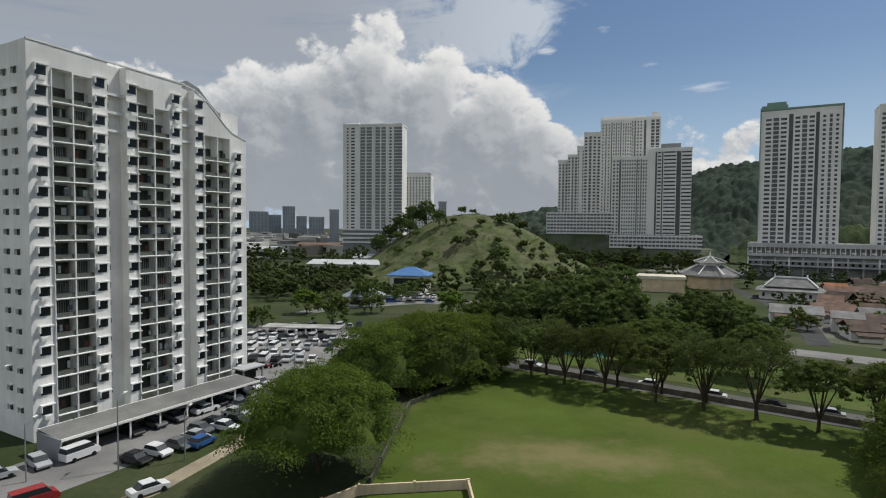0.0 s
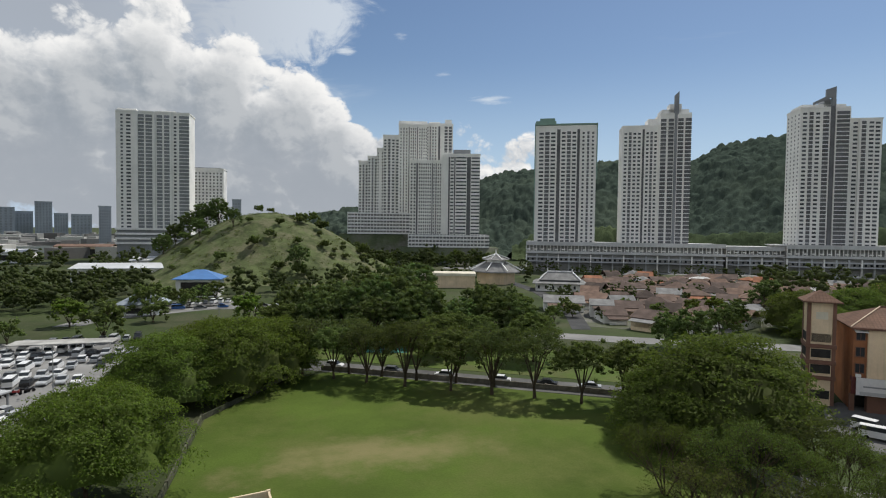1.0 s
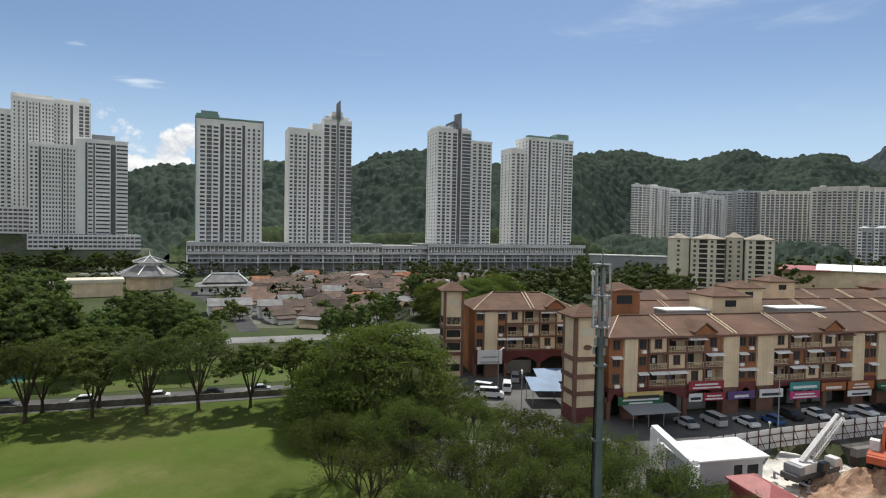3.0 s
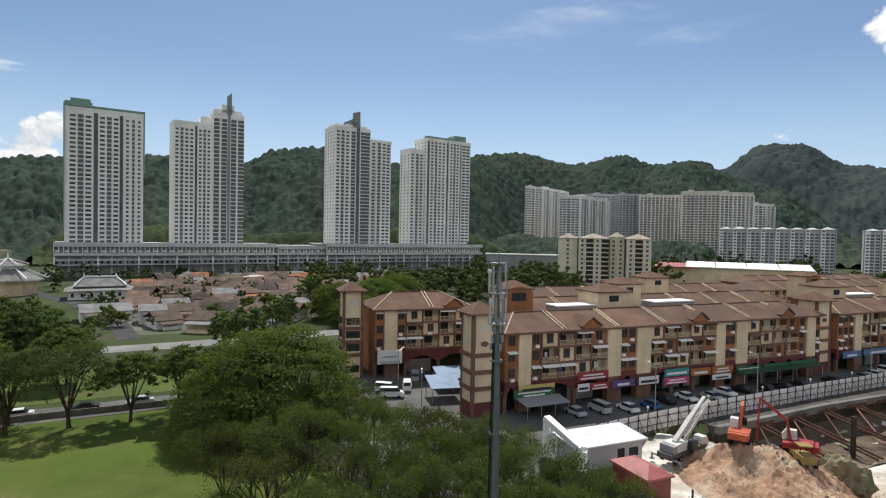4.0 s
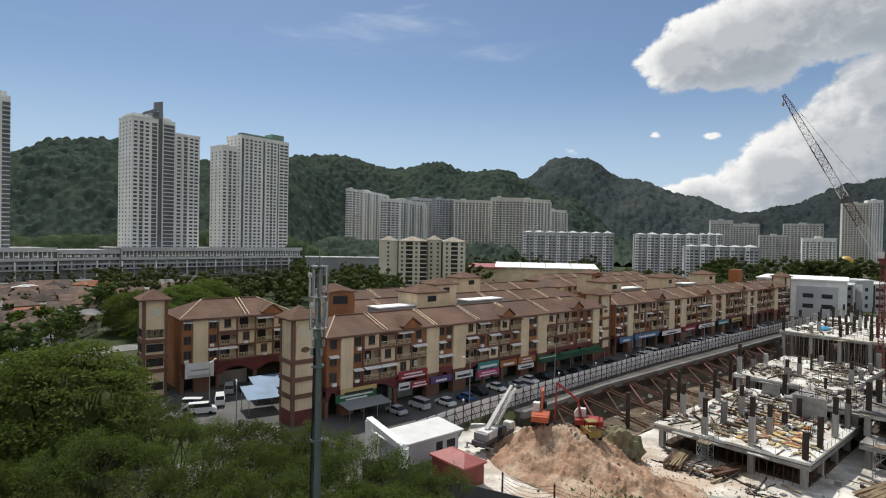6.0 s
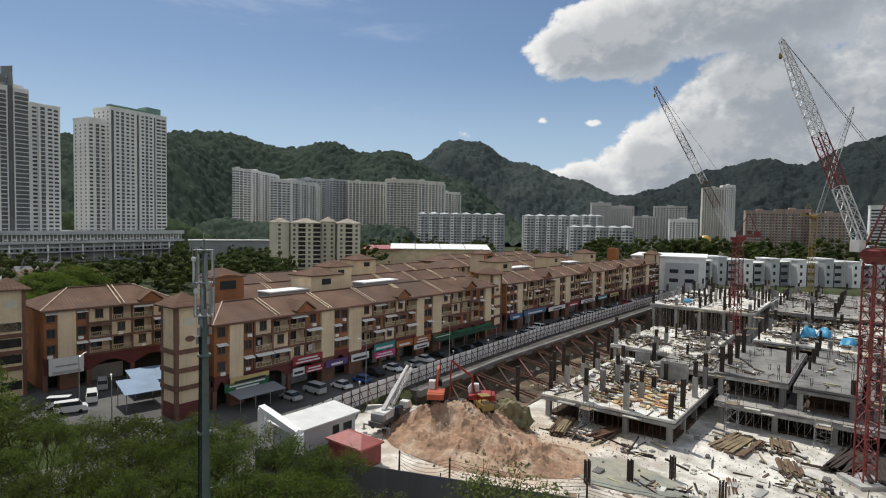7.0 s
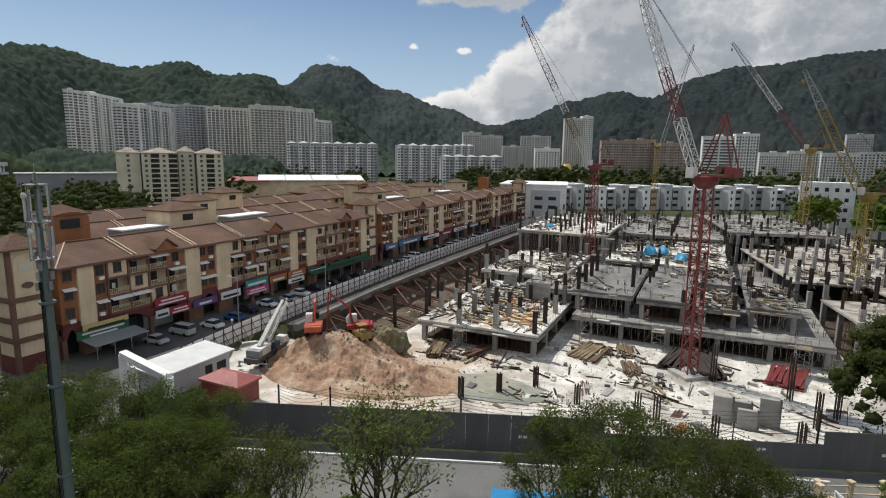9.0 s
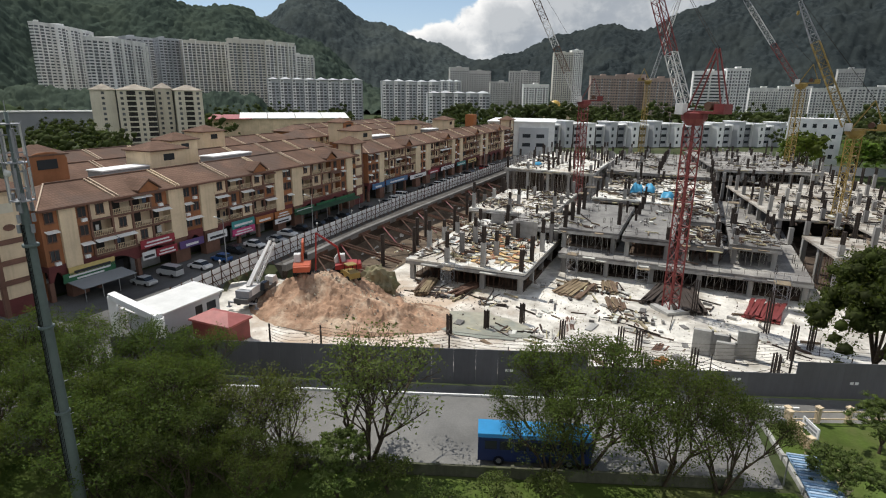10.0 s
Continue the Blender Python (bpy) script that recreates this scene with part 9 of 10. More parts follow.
def build_places():
    OLDWALL = paint("weathered_wall", (0.20, 0.18, 0.145), 0.95, 3, 0.3, 0.3, second=(0.12, 0.115, 0.08), streaks=0.4)
    strip("far_road", [(-6, 132), (16, 126.5), (46, 104), (73, 85.5), (90, 60), (88, 47), (78, 28)], 8.5, 0.05, ASPHM, "asphalt road behind the field wall")
    strip("block_road", [(-70, 45), (-52, 62), (-42, 80), (-34.5, 99), (-33, 112), (-38, 124)], 13, 0.05, ASPHL, "asphalt road beside the white block")
    strip("footpath", [(-42, 50), (-33.5, 64), (-28.5, 79), (-27, 92)], 2.6, 0.07, paint("sandy_path", (0.36, 0.31, 0.22), 0.95, 3, 0.3, 0.2, bump=0.02), "sandy footpath beside the road", "path")
    sheet("car_park", [(-58, 124), (-26, 122), (-24, 150), (-30, 172), (-62, 172)], 0.04, ASPHL, "asphalt car park full of cars", "car park")
    sheet("car_park", [(-52, 196), (-40, 236), (-2, 244), (0, 232), (-34, 222), (-44, 196)], 0.05, ASPHL, "asphalt car park below the hall", "car park")
    sheet("far_lawn", [(4, 140), (20, 131), (50, 110), (76, 92), (92, 104), (70, 132), (40, 152), (10, 160)], 0.05, GRASS2, "lawn between the far road and the dark trees", "lawn")
    sheet("sports_court", [(29.5, 136), (32, 149), (43.2, 148.2), (39.2, 132.5)], 0.09, paint("teal_court", (0.05, 0.20, 0.16), 0.8, 4, 0.2, 0.2), "worn teal sports court beyond the far road", "court")
    strip("canal_road", [(60, 172), (84, 144), (102, 131), (128, 116), (160, 96)], 9, 0.06, ASPHL, "pale concrete road beyond the trees")
    strip("estate_road", [(100, 148), (118, 182), (138, 240), (150, 300)], 6, 0.06, ASPH, "narrow asphalt road between the houses")
    strip("hill_road", [(-42, 212), (-10, 228), (30, 222), (70, 206)], 12, 0.05, ASPHL, "road with a row of cars below the hill")
    strip("podium_road", [(150, 410), (300, 318), (430, 245), (560, 180)], 16, 0.05, ASPHL, "road in front of the long podium")
    low_wall("field_wall", [(17, 122.2), (70.5, 84.2)], 1.0, OLDWALL, "low grey wall along the far side of the field")
    low_wall("field_wall", [(-13, 60), (-9.5, 63.5), (3.2, 65.2), (3.6, 60)], 1.2, CREAM, "low cream wall at the near corner of the field")
    low_wall("field_wall", [(-8.5, 66), (-5.5, 96), (9.5, 117.5)], 0.8, MOSSY, "low mossy wall between the trees and the field")
    low_wall("park_wall", flat([hoard(-0.3, 15.1), hoard(0.72, 15.1)]), 1.0, MOSSY, "low grey wall with a rail beside the road")
    sheet("verge", flat([hoard(-0.6, 15.4), hoard(0.78, 15.4), hoard(0.80, 30), hoard(-0.5, 30)]), 0.05, GRASS2, "rough grass verge below the road wall", "grass")
    sheet("park_lawn", [(38.1, -43.4), (37.6, -46.4), (35.0, -55.0), (31.2, -67.0), (10.0, -60.0), (18.0, -33.0), (25.0, -37.0)], 0.1, GRASS2, "lawn of a small fenced park", "lawn")
    SLAT = paint("tan_slat_paint", (0.42, 0.31, 0.19), 0.8, 5, 0.5, 0.2, pieces=0.2)
    # park fence with cream posts, a bin and a sign
    def fence(pts, label):
        t = thing("park_fence", pose(0, 0, 0), label, "fence", "park fences")
        first = pts[0]
        for a, b in zip(pts, pts[1:]):
            n = max(1, round((b - a).length / 2.6))
            for i in range(0 if a is first else 1, n + 1):
                p = a.lerp(b, i / n)
                part("post", Mesh().box(p.x - 0.2, p.x + 0.2, p.y - 0.2, p.y + 0.2, 0, 1.7).box(p.x - 0.28, p.x + 0.28, p.y - 0.28, p.y + 0.28, 1.7, 1.85), CREAM, t)
            for z in (0.5, 1.3):
                part("rail", Mesh().tube((a.x, a.y, z), (b.x, b.y, z), 0.07, 0.07, 4), CREAM, t)
    fence([Vector((37.7, -46.0, 0)), Vector((35.2, -54.7, 0)), Vector((32.0, -65.5, 0))], "fence with cream concrete posts and rails")
    fence([Vector((37.1, -45.6, 0)), Vector((33.1, -43.7, 0)), Vector((27.0, -40.4, 0))], "fence with cream concrete posts beside the park path")
    slats = bpy.data.objects["park_fence.001"]
    a, b = Vector((37.1, -45.6, 0)), Vector((27.0, -40.4, 0))
    for i in range(34):
        p = a.lerp(b, (i + 0.5) / 34) + Vector((0, 0.06 * math.sin(i), 0))
        part("slat", Mesh().box(p.x - 0.07, p.x + 0.07, p.y - 0.03, p.y + 0.03, 0.15, 1.45), SLAT, slats)
    low_wall("park_kerb", [(38.0, -43.4), (33.2, -41.0), (25.0, -36.8)], 0.45, CONC, "low grey kerb wall beside the park path", 0.3)
    s = thing("park_sign", facing(33.6, -45.2, 107), "white park sign on two posts", "sign")
    part("board", Mesh().box(0, 2.4, -0.06, 0.06, 0.9, 1.95), SIGNS["white"], s)
    for z in (1.12, 1.5):
        part("lettering", Mesh().box(0.25, 2.15, 0.06, 0.08, z, z + 0.22), GREYD, s)
        part("lettering", Mesh().box(0.25, 2.15, -0.08, -0.06, z, z + 0.22), GREYD, s)
    for x in (0.2, 2.1):
        part("post", Mesh().box(x, x + 0.1, -0.05, 0.05, 0, 0.9), METAL, s)
    p = Vector((37.0, -44.7, 0))
    t = thing("litter_bin", pose(p.x, p.y, 0), "dark litter bin beside the park gate", "bin")
    part("drum", Mesh().turned([(0.32, 0.1), (0.36, 1.0)], 12), RUBBER, t)
    part("rim", Mesh().turned([(0.39, 0.95), (0.39, 1.05)], 12), METAL, t)
    aw = thing("awning", facing(30.6, -38.0, 300), "blue corrugated awning over the park path", "awning")
    blue, pale = paint("pale_blue_sheet", (0.24, 0.38, 0.55), 0.45, 5, 0.5, 0.12), paint("bleached_blue_sheet", (0.42, 0.53, 0.66), 0.5, 5, 0.5, 0.12)
    for i in range(20):
        part("corrugation", Mesh().across([(0, 3.0), (0.06, 3.06), (2.5, 3.06), (2.5, 3.0)], i * 0.34, i * 0.34 + 0.2), blue if i % 2 else pale, aw)
    part("sheet", Mesh().box(0, 6.9, 0, 2.5, 2.94, 3.0), blue, aw)
    for x in (0.2, 6.6):
        for y in (0.2, 2.3):
            part("post", Mesh().tube((x, y, 0), (x, y, 2.95), 0.06), METAL, aw)
    # houses of the estate
    r = random.Random(9)
    walls = [WHITE, CREAM, BEIGE, GREYW]
    pave = [tuple(polar(a, d).xy) for a, d in ((33.0, 186), (40, 184), (46, 186), (53, 232), (61, 262), (61, 372), (52, 378), (42, 384), (33.5, 388), (31.5, 300))]
    sheet("estate_yards", pave, 0.05, paint("yard_ground", (0.17, 0.165, 0.145), 0.95, 2, 0.06, 0.3, second=(0.07, 0.085, 0.035)), "paved yards and verges between the low houses", "ground")
    for row in range(11):
        d = 190 + row * 17
        az = 33.0 + row * 0.2
        while az < 60.5:
            w = r.uniform(7, 13)
            p = polar(az, d + r.uniform(-4, 4))
            step = math.degrees(w * 1.06 / d)
            near_tree = (row < 4 and az > 46.5 + row * 1.6) or (row < 2 and az < 36)
            if not near_tree and r.random() < 0.80:
                k = r.choice((0, 1, 2, 5, 0, 1, 2, 4 if r.random() < 0.7 else 6, 3 if r.random() < 0.5 else 1))
                house(p.x, p.y, az + 90 + r.choice((0, 0, -18, 24)) + r.uniform(-8, 8), w, r.uniform(8, 12), r.uniform(2.8, 3.8), r.uniform(1.6, 2.9), ROOFS[k], walls[r.randrange(4)], ("brown-roofed low house of the estate", "dark-roofed low house of the estate", "tile-roofed low house of the estate", "grey-roofed low house of the estate", "orange-roofed low house of the estate", "brown-roofed low house of the estate", "white-roofed low house of the estate")[k], r.random() < 0.45)
            az += step
    # larger things among them
    pavilion(*polar(25.4, 322).xy, 14.5, 15.5, ROOFS[3], "eight-sided grey-roofed pavilion with white ribs")
    temple(*polar(29.2, 285).xy, 121, 26, 16, "white temple hall with a two-tiered grey roof")
    t = thing("hall", facing(*polar(17.6, 290).xy, 110), "flat-roofed beige hall with a pale parapet", "hall")
    part("wall", Mesh().box(0, 29, 0, 14, 0, 6.2), CREAM, t)
    part("parapet", Mesh().box(-0.5, 29.5, -0.5, 14.5, 6.2, 7.6), BEIGE, t)
    house(*polar(30.3, 216).xy, 118, 15, 11, 3.4, 2.0, ROOFS[3], WHITE, "long grey-roofed house beside the pale road", False)
    house(*polar(34.8, 206).xy, 122, 8, 9, 4.4, 1.4, ROOFS[3], GREYW, "pale two-storey house with a grey roof", False)
    # buildings behind the car park
    for az, d, w, dp, h, roof, lab in ((-5.4, 264, 17, 13, 7.6, paint("blue_sheet_roof", (0.08, 0.20, 0.44), 0.5, 4, 0.3, 0.12), "hall with a blue hipped sheet roof"), (-9.9, 218, 12, 9, 3.6, paint("pale_blue_roof", (0.30, 0.34, 0.38), 0.6, 4, 0.3, 0.12), "small pavilion with a pale grey-blue roof")):
        p = polar(az, d)
        t = thing("hall", facing(p.x, p.y, 100), lab, "hall")
        part("wall", Mesh().box(0, w, 0, dp, 0, h), WHITE, t)
        part("roof", hip(-1.5, w + 1.5, -1.5, dp + 1.5, h + 0.2, 3.6), roof, t)
        part("opening", Mesh().box(2, w - 2, -0.06, 0.05, 0.6, h - 1.2), DARKIN, t)
    for az, d, w, dp, h, mat, lab in ((-13.5, 350, 60, 30, 9, GREYW, "long low hall with a flat grey roof"), (-9.0, 380, 44, 24, 11, GREYW, "low hall with a shallow grey roof"), (-14.6, 600, 44, 20, 12, CREAM, "cream building with a pinkish roof"), (-22.5, 560, 60, 30, 10, WHITE, "low white hall far beyond the car park")):
        p = polar(az, d)
        t = thing("hall", facing(p.x, p.y, 94), lab, "hall")
        part("wall", Mesh().box(0, w, 0, dp, 0, h - 2), mat, t)
        part("roof", Mesh().across([(-1, h - 2), (dp / 2, h), (dp + 1, h - 2), (dp + 1, h - 1.6), (dp / 2, h + 0.4), (-1, h - 1.6)], -1, w + 1), GREYC if mat is not CREAM else ROOFS[2], t)
        part("opening", Mesh().box(3, w - 3, -0.06, 0.05, 2, h - 4), DARKIN, t)
    cp = thing("carport", facing(*polar(-18.0, 162).xy, 95), "flat pale carport roof among the parked cars", "carport")
    part("roof", Mesh().box(0, 22, 0, 6, 2.6, 2.8), CONC, cp)
    for x in (0.3, 7.3, 14.3, 21.4):
        part("post", Mesh().tube((x, 0.4, 0), (x, 0.4, 2.6), 0.09), METAL, cp)
    # market hall with a white and red roof behind the shops
    mh = thing("market_hall", facing(*polar(84.0, 425).xy, 178), "market hall with a long white sheet roof", "hall")
    part("wall", Mesh().box(0, 95, 0, 40, 0, 11.8), CREAM, mh)
    for i in range(4):
        part("roof", Mesh().across([(-2, 12.0), (20, 15.0), (42, 12.0), (42, 12.4), (20, 15.4), (-2, 12.4)], 18 + i * 19, 36.5 + i * 19), WHITE2, mh, "white roof sheet")
    part("roof", Mesh().across([(-4, 11.6), (16, 13.8), (40, 11.6), (40, 12), (16, 14.2), (-4, 12)], -2, 26), paint("red_sheet_roof", (0.32, 0.07, 0.07), 0.6, 4, 0.4, 0.15), mh, "faded red roof sheet")
    sh = thing("long_shed", facing(*polar(67.5, 470).xy, 160), "long low grey-roofed walkway shed", "shed")
    part("wall", Mesh().box(0, 62, 0, 6, 0, 15.5), GREYD, sh)
    part("roof", Mesh().box(-1, 63, -1, 7, 15.5, 16.3), GREYW, sh)


def distant_roofs():
    """Low town roofs towards the city, too far to be told apart: one object."""
    g = random.Random(61)
    m = Mesh()
    for i in range(230):
        p = polar(g.uniform(-32, 0), g.uniform(560, 1450))
        w, d, h, a = g.uniform(10, 34), g.uniform(8, 20), g.uniform(5, 13), g.uniform(0, 3.14)
        c, s = math.cos(a), math.sin(a)
        corner = [(p.x + c * u - s * v, p.y + s * u + c * v) for u, v in ((0, 0), (w, 0), (w, d), (0, d))]
        m.prism(corner, 0, h)
    tagged(part("distant_roofs", m, paint("far_town_render", (0.36, 0.35, 0.33), 0.9, 0.5, 0.02, 0.2, islands=0.6), None, kind="stuff"), "pale roofs of the distant low town", "town", kind="stuff")


distant_roofs()
GRASS2 = paint("rough_grass", (0.085, 0.125, 0.026), 0.95, 2.5, 0.2, 0.3, second=(0.10, 0.11, 0.04), bump=0.08)
build_places()

# ---- vehicles, mast, lamps and wires ----
CARS = {n: paint("car_%s" % n, c, 0.3, 8, 0.5, 0.05) for n, c in (("white", (0.72, 0.72, 0.72)), ("silver", (0.40, 0.41, 0.42)), ("black", (0.018, 0.018, 0.02)), ("grey", (0.12, 0.125, 0.13)), ("blue", (0.03, 0.10, 0.28)), ("red", (0.30, 0.03, 0.03)))}


def make_car(colour, kind, far=False):
    """A saloon, hatchback or van, facing +x: one of each colour, to be copied."""
    label = {"saloon": "%s saloon car", "hatch": "%s hatchback car", "van": "%s passenger van"}[kind] % colour + " parked in the open"
    c = thing("car", pose(0, 0, -500), label, "car", "parked cars")
    if kind == "van":
        body, cabin = [(-2.3, 0.35), (2.2, 0.35), (2.3, 0.8), (2.0, 1.15), (1.5, 1.3), (-2.3, 1.3)], [(-2.28, 1.28), (1.55, 1.28), (0.95, 1.95), (-2.15, 1.95)]
    elif kind == "hatch":
        body, cabin = [(-1.8, 0.3), (1.85, 0.3), (1.95, 0.6), (1.8, 0.8), (1.0, 0.95), (-1.85, 0.98), (-1.9, 0.6)], [(-1.8, 0.95), (1.05, 0.93), (0.4, 1.46), (-1.4, 1.48)]
    else:
        body, cabin = [(-2.15, 0.3), (2.1, 0.3), (2.25, 0.55), (2.1, 0.75), (1.1, 0.92), (-1.4, 0.95), (-2.2, 0.9), (-2.28, 0.55)], [(-1.55, 0.93), (1.15, 0.9), (0.45, 1.42), (-0.9, 1.44)]
    part("body", Mesh().along(body, -0.84, 0.84), CARS[colour], c)
    cab = part("cabin", Mesh().along(cabin, -0.74, 0.74), GLASS, c, "dark glazed cabin")
    top = max(z for _, z in cabin)
    xs = [x for x, z in cabin if z > top - 0.1]
    part("roof", Mesh().box(min(xs) - 0.05, max(xs) + 0.05, -0.72, 0.72, top - 0.02, top + 0.05), CARS[colour], cab)
    for x in () if far else (-1.3, 1.3):
        for y in (-0.78, 0.78):
            part("wheel", Mesh().tube((x, y - 0.1, 0.31), (x, y + 0.1, 0.31), 0.31, 0.31, 10), RUBBER, c)
    return c


def build_cars():
    made = {}
    r = random.Random(17)

    def park(x, y, az, colour=None, kind=None, z=0.06):
        colour = colour or r.choice(("white", "white", "white", "silver", "silver", "black", "grey", "white", "black", "red" if r.random() < 0.5 else "blue") if r.random() < 0.7 else ("white", "silver", "grey", "black"))
        kind = kind or r.choice(("saloon", "saloon", "saloon", "hatch", "hatch", "van"))
        m = pose(x, y, z, 0, 0, 90 - az)
        key = (colour, kind, math.hypot(x, y) > 124)
        if key not in made:
            made[key] = make_car(*key)
            made[key].matrix_basis = m
        else:
            copy_thing(made[key], m)
    # beside the white block
    for x, y, az, c, k in ((-47.5, 73.0, 25, "white", "van"), (-38.8, 91.5, 30, "white", "saloon"), (-45.5, 81.5, 120, "black", "saloon"), (-42, 87.5, 118, "grey", "saloon"), (-39.5, 71.6, 112, "black", "saloon"), (-37.8, 74.0, 112, "white", "hatch"), (-36.2, 76.4, 112, "grey", "saloon"), (-35.0, 79.4, 112, "silver", "saloon"), (-33.4, 77.5, 20, "blue", "hatch"),
                           (-33.5, 63.5, 40, "white", "saloon"), (-53.5, 66.5, 40, "silver", "saloon"), (-57.0, 69.0, 120, "black", "saloon"), (-51.0, 70.2, 125, "silver", "hatch"), (-37.2, 98.5, 120, "white", "saloon"), (-36.4, 101.5, 120, "black", "saloon"), (-35.6, 104.5, 120, "white", "saloon"), (-35.0, 107.5, 120, "silver", "saloon"), (-34.0, 94, 25, "grey", "saloon"), (-44.5, 60.5, 40, "red", "van"), (-32.5, 83.5, 112, "white", "saloon"), (-31.8, 86.5, 112, "black", "saloon"), (-35.6, 82.2, 112, "grey", "hatch"), (-34.8, 85.0, 112, "black", "saloon"), (-38.4, 95.2, 120, "black", "hatch"), (-33.2, 89.6, 112, "silver", "saloon"), (-43.6, 84.6, 118, "grey", "hatch")):
        park(x, y, az, c, k)
    # car park
    for row, (y, n) in enumerate(((126.5, 10), (132, 10), (138.5, 11), (144.5, 11), (151, 11), (157, 9), (168, 10))):
        for i in range(n):
            if r.random() < 0.8:
                park(-54 + i * 2.75 + row * 0.7, y + r.uniform(-0.6, 0.6), r.choice((0, 180)) + r.uniform(-7, 7), r.choice(("white", "white", "silver", "silver", "white", "grey", "black")))
    for i in range(13):
        park(-36 + i * 2.7, 231 + i * 0.75 + r.uniform(-0.4, 0.4), 10 + r.uniform(-5, 5))
    # on the roads
    for x, y, c in ((20, 123.2, "white"), (31, 114.8, "grey"), (40, 108.4, "white"), (49.5, 101.6, "white"), (57, 96.3, "black"), (64, 91.8, "silver")):
        park(x, y, 124 + r.choice((0, 180)), c, r.choice(("saloon", "hatch")))
    for i in range(15):
        park(-34 + i * 7.2 + r.uniform(-1, 1), 215 + 11 * math.sin(0.45 + i * 0.19) + r.uniform(-1, 1), 80 + r.uniform(-8, 8))
    for x, y, az, c in ((92.4, 58.6, 165, "white"), (103.5, 58.6, 60, "silver"), (105.3, 56.2, 60, "black"), (96.3, 56.3, 60, "white"), (90.2, 56.0, 150, "white")):
        park(x, y, az, c, "van" if c == "white" else None)
    for i in range(34):
        s = 12 + i * 5.2
        if 22 < s < 33 or r.random() < 0.85:
            p = street(s, 6.4 if s > 58 or r.random() < 0.5 else 5.0)
            park(p.x, p.y, 129.7 + 90 + r.uniform(-4, 4) + (180 if r.random() < 0.5 else 0))
    for i in range(14):
        p = Vector((205, 374)).lerp(Vector((505, 205)), i / 14 + r.uniform(0, 0.02))
        park(p.x, p.y, 120)
    # motorcycles beside the carport
    for i in range(9):
        t = thing("motorcycle", pose(-42.5 + i * 0.85, 116 + 2.2 * i * (0.35 if i % 2 else 0.3), 0.05, 0, 0, 20 * (i % 3)), "dark parked motorcycle beside the car park", "motorcycle", "parked motorcycles")
        for x in (-0.65, 0.65):
            part("wheel", Mesh().tube((x, -0.06, 0.3), (x, 0.06, 0.3), 0.3, 0.3, 10), RUBBER, t)
        part("frame", Mesh().along([(-0.7, 0.5), (0.5, 0.4), (0.6, 1.0), (0.2, 0.8), (-0.8, 0.8)], -0.14, 0.14), CARS["red" if i % 3 == 0 else "black"], t)
    # blue-roofed bus on the near road
    a, b = Vector((40.6, -15.0, 0)), Vector((37.3, -24.0, 0))
    d = (b - a).normalized()
    bus = thing("bus", pose(a.x, a.y, 0.05, 0, 0, math.degrees(math.atan2(d.y, d.x))), "dark blue bus with a bright blue roof", "bus")
    navy = paint("navy_bus_paint", (0.02, 0.035, 0.11), 0.35, 6, 0.6, 0.1)
    part("body", Mesh().box(0, 9.6, -1.2, 1.2, 0.45, 2.7), navy, bus)
    part("roof", Mesh().across([(-1.22, 2.7), (1.22, 2.7), (1.12, 3.0), (-1.12, 3.0)], -0.02, 9.62), paint("bright_blue_roof", (0.03, 0.25, 0.52), 0.4, 6, 0.6, 0.08), bus, "bright blue roof")
    for i in range(7):
        for y in (-1.21, 1.21):
            part("window", Mesh().box(0.6 + i * 1.25, 1.6 + i * 1.25, y - 0.02, y + 0.02, 1.6, 2.4), GLASS, bus)
    for x in (1.8, 7.8):
        for y in (-1.05, 1.05):
            wheel(bus, x, y, 0.48, 0.3)


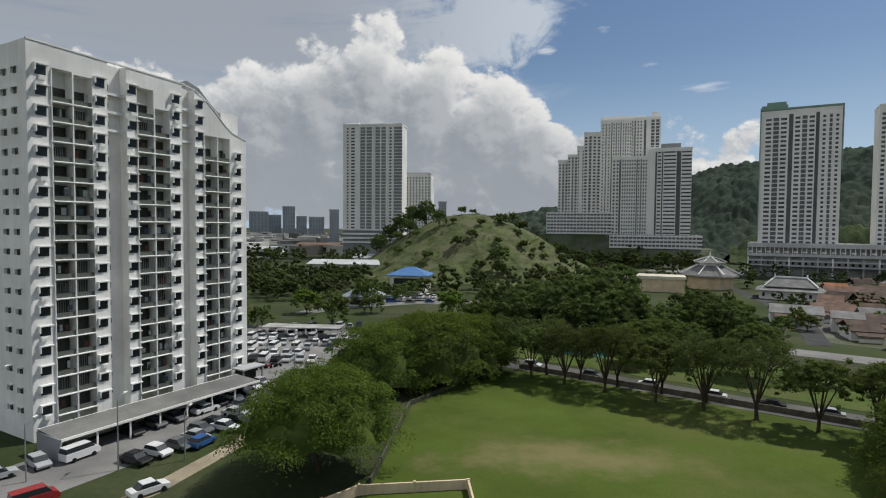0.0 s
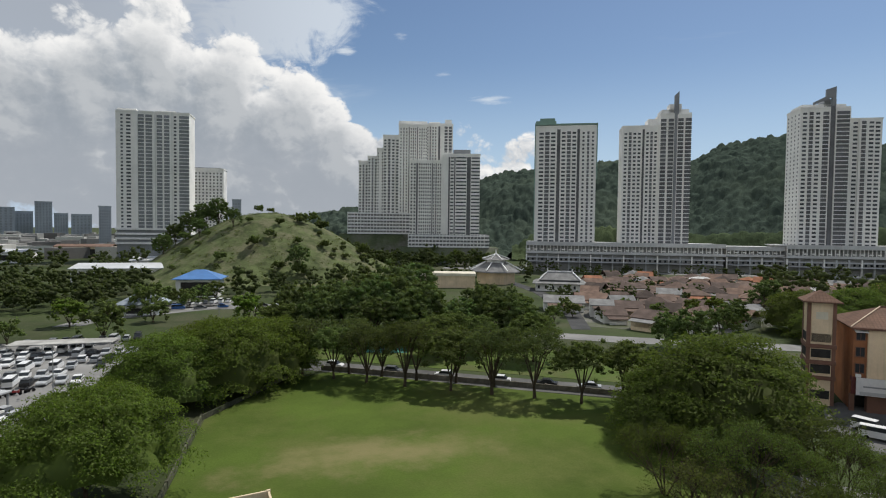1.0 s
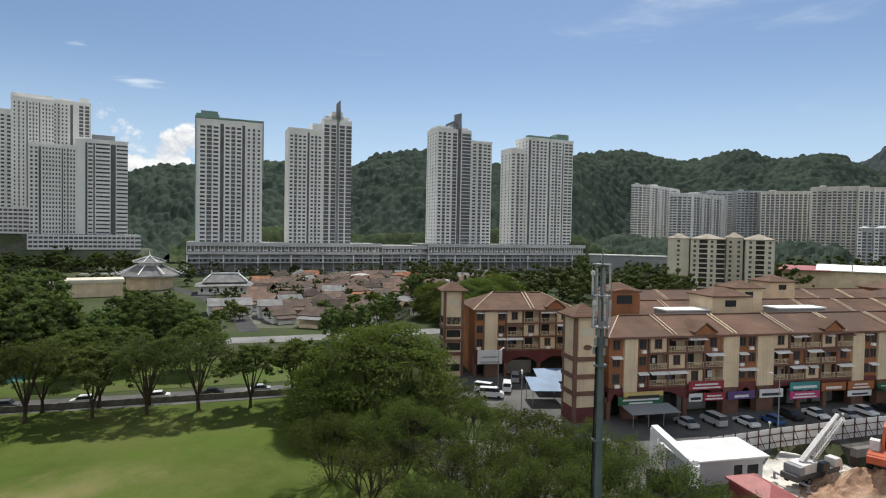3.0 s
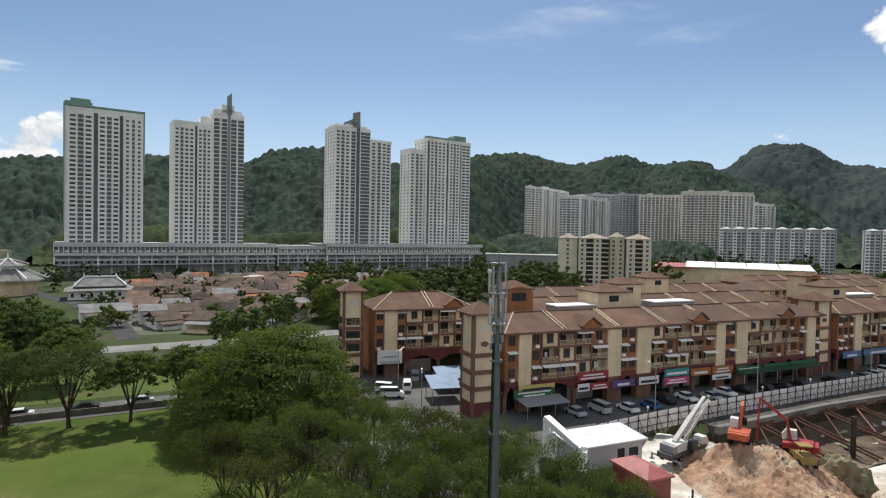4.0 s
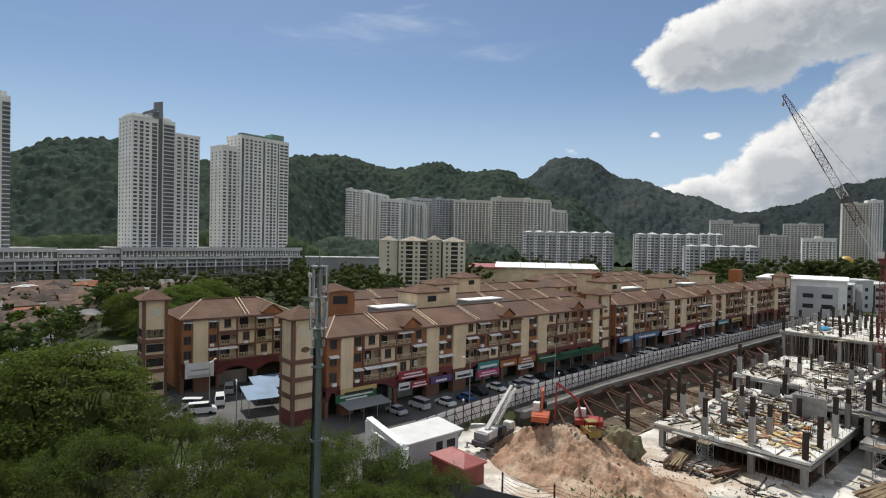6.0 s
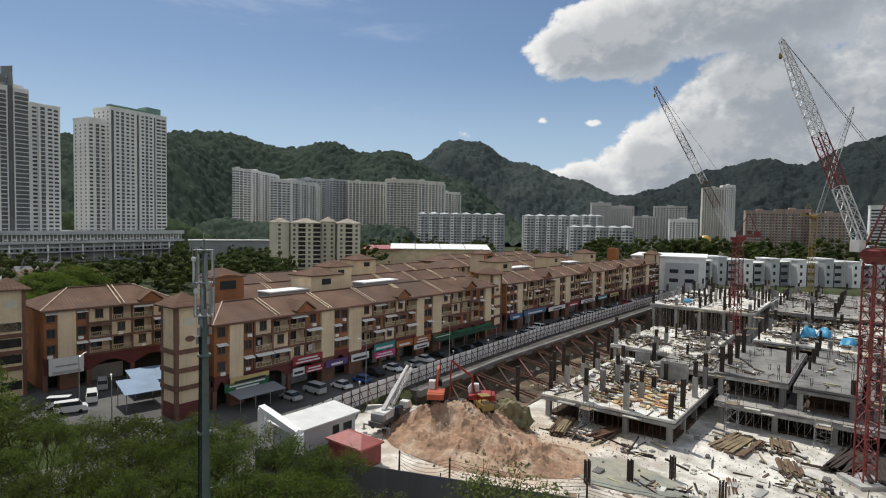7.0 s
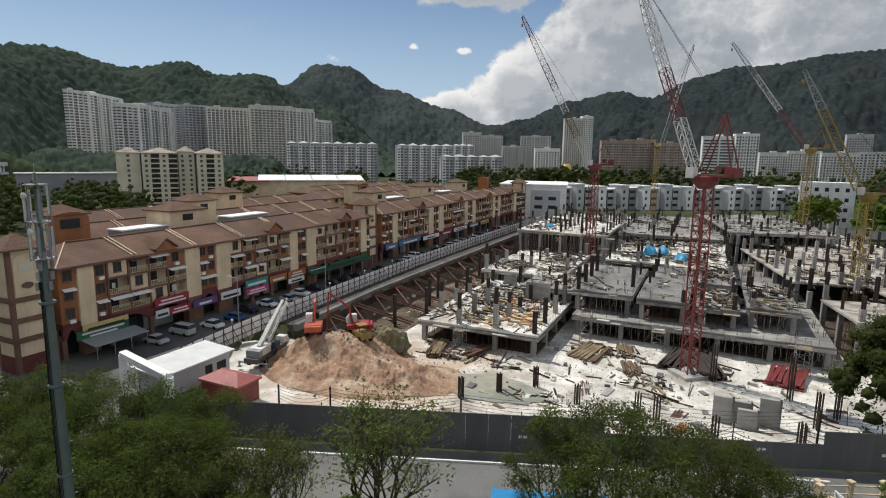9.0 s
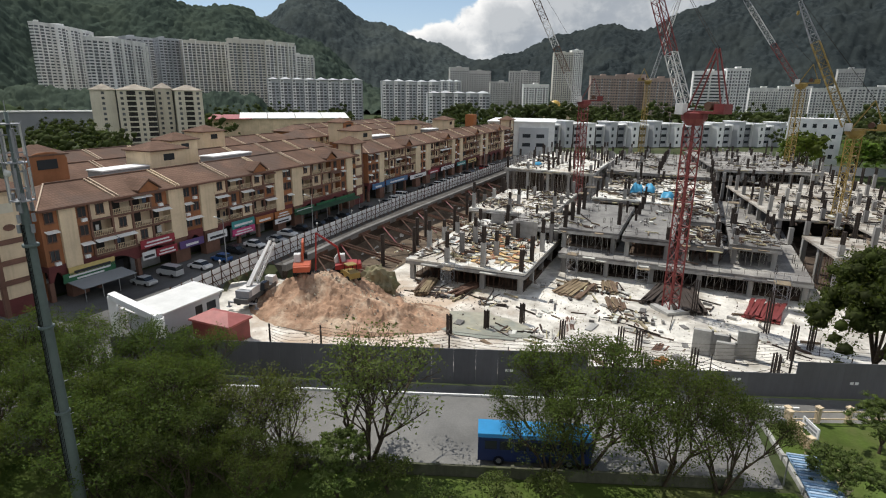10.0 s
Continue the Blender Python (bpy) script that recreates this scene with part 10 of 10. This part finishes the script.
def build_mast():
    """The telecom mast: a tapered green-grey pole with aerials in rings round its head."""
    p = polar(68.75, 41.0)
    t = thing("telecom_mast", pose(p.x, p.y, 0), "tall grey-green telecom mast crowded with aerials", "mast")
    green = paint("mast_paint", (0.12, 0.15, 0.14), 0.6, 5, 0.4, 0.15)
    part("pole", Mesh().turned([(0.44, -0.2), (0.40, 8), (0.335, 17), (0.27, 23), (0.16, 25.5), (0.10, 29.7)], 14), green, t, smooth=True)
    for z in (10.5, 16.5, 21.8):
        part("flange", Mesh().turned([(0.42, z), (0.46, z + 0.04), (0.46, z + 0.16), (0.42, z + 0.2)], 14), green, t)
    r = random.Random(44)
    for z0, z1, n, out in ((24.9, 26.6, 7, 0.60), (27.0, 28.7, 7, 0.62)):
        for i in range(n):
            a = 6.2832 * i / n + z0
            u, v = math.cos(a) * out, math.sin(a) * out
            h = r.uniform(-0.15, 0.3)
            arm = part("aerial", Mesh().box(u - 0.07, u + 0.07, v - 0.05, v + 0.05, z0 + h, z1 + h), STEELG if i % 3 else STEELW, t, "panel aerial")
            for zb in (z0 + 0.4, z1 - 0.3):
                part("bracket", Mesh().tube((0, 0, zb), (u, v, zb), 0.03, 0.03, 4), STEELG, arm)
            part("aerial_pipe", Mesh().tube((u * 1.12, v * 1.12, z0 - 0.4), (u * 1.12, v * 1.12, z1 + 0.5), 0.025, 0.025, 5), STEELG, arm)
    for i in range(12):
        a = 6.2832 * i / 12
        z = 22.7 + 0.62 * (i % 4)
        part("radio_unit", Mesh().box(math.cos(a) * 0.42 - 0.09, math.cos(a) * 0.42 + 0.09, math.sin(a) * 0.42 - 0.08, math.sin(a) * 0.42 + 0.08, z, z + 0.5), STEELG if i % 2 else GREYD, t)
    for z in (24.6, 26.8, 29.0):
        part("platform_ring", Mesh().turned([(0.58, z), (0.64, z), (0.64, z + 0.05), (0.58, z + 0.05)], 16), STEELG, t)
    part("lightning_rod", Mesh().tube((0, 0, 29.6), (0, 0, 30.3), 0.03, 0.015, 5), STEELG, t)
    for z, a in ((28.4, 2.6), (26.3, 2.9), (26.9, 0.4)):
        u, v = math.cos(a) * 0.66, math.sin(a) * 0.66
        part("dish", Mesh().turned([(0.05, 0.0), (0.19, 0.05), (0.2, 0.16), (0.12, 0.22)], 12), STEELW, t, "white drum dish", Matrix.Translation((u, v, z)) @ Vector((u, v, 0)).to_track_quat("Z", "Y").to_matrix().to_4x4())
    for i in range(5):
        a = 2.0 + 0.25 * i
        part("cable", Mesh().rope([(0.3 * math.cos(a), 0.3 * math.sin(a), 23.2), (0.38 * math.cos(a), 0.38 * math.sin(a), 15), (0.44 * math.cos(a), 0.44 * math.sin(a), 5)], 0.02, 3), RUBBER, t)
    for i in range(9):
        part("step", Mesh().tube((0.25, -0.25, 3 + i * 1.2), (0.45, -0.45, 3 + i * 1.2), 0.025, 0.025, 4), STEELG, t)


def build_poles():
    def lamp(x, y, h=8.0, az=0.0):
        t = thing("street_lamp", pose(x, y, 0, 0, 0, -az), "slim grey street lamp beside the road", "street lamp", "street lamps")
        part("pole", Mesh().tube((0, 0, 0), (0, 0, h), 0.1, 0.06, 8), METAL, t)
        part("arm", Mesh().tube((0, 0, h), (0, 1.6, h + 0.4), 0.05, 0.05, 6), METAL, t)
        part("head", Mesh().box(-0.12, 0.12, 1.4, 2.1, h + 0.32, h + 0.46), GREYW, t)
    for x, y, h, az in ((-40.5, 69.5, 9, 0), (-33.5, 72.5, 6.5, 0), (-59.5, 74.5, 11, 0), (-49.5, 66.0, 7, 0), (-31.2, 118.0, 8, 0), (96.5, 58.5, 7.5, 90), (84.5, 46.5, 7, 60), (-6, 205, 9, 0), (45, 211, 9, 0)):
        lamp(x, y, h, az)
    for s in (26, 52, 88, 126, 164):
        p = street(s, 9.2)
        lamp(p.x, p.y, 8.5, 40)
    # power line behind the road hoarding
    poles = [hoard(u, -2.2) for u in (0.05, 0.137, 0.352, 0.625, 0.903, 1.2)]
    for i, p in enumerate(poles):
        t = thing("utility_pole", pose(p.x, p.y, 0), "thin dark utility pole carrying wires", "utility pole", "utility poles")
        part("pole", Mesh().tube((0, 0, -1), (0, 0, 5.6), 0.13, 0.1, 8), REBAR, t)
        part("crossarm", Mesh().box(-0.7, 0.7, -0.06, 0.06, 5.1, 5.25), REBAR, t)
        if i + 1 < len(poles):
            e = poles[i + 1] - p
            for k in range(6):
                z = 5.4 - k * 0.34
                w = Mesh().rope([(e.x * j / 8, e.y * j / 8, z - 4 * (0.5 + 0.1 * k) * (j / 8) * (1 - j / 8)) for j in range(9)], 0.025, 3)
                part("wire", w, REBAR, t)


build_cars()
build_mast()
build_poles()
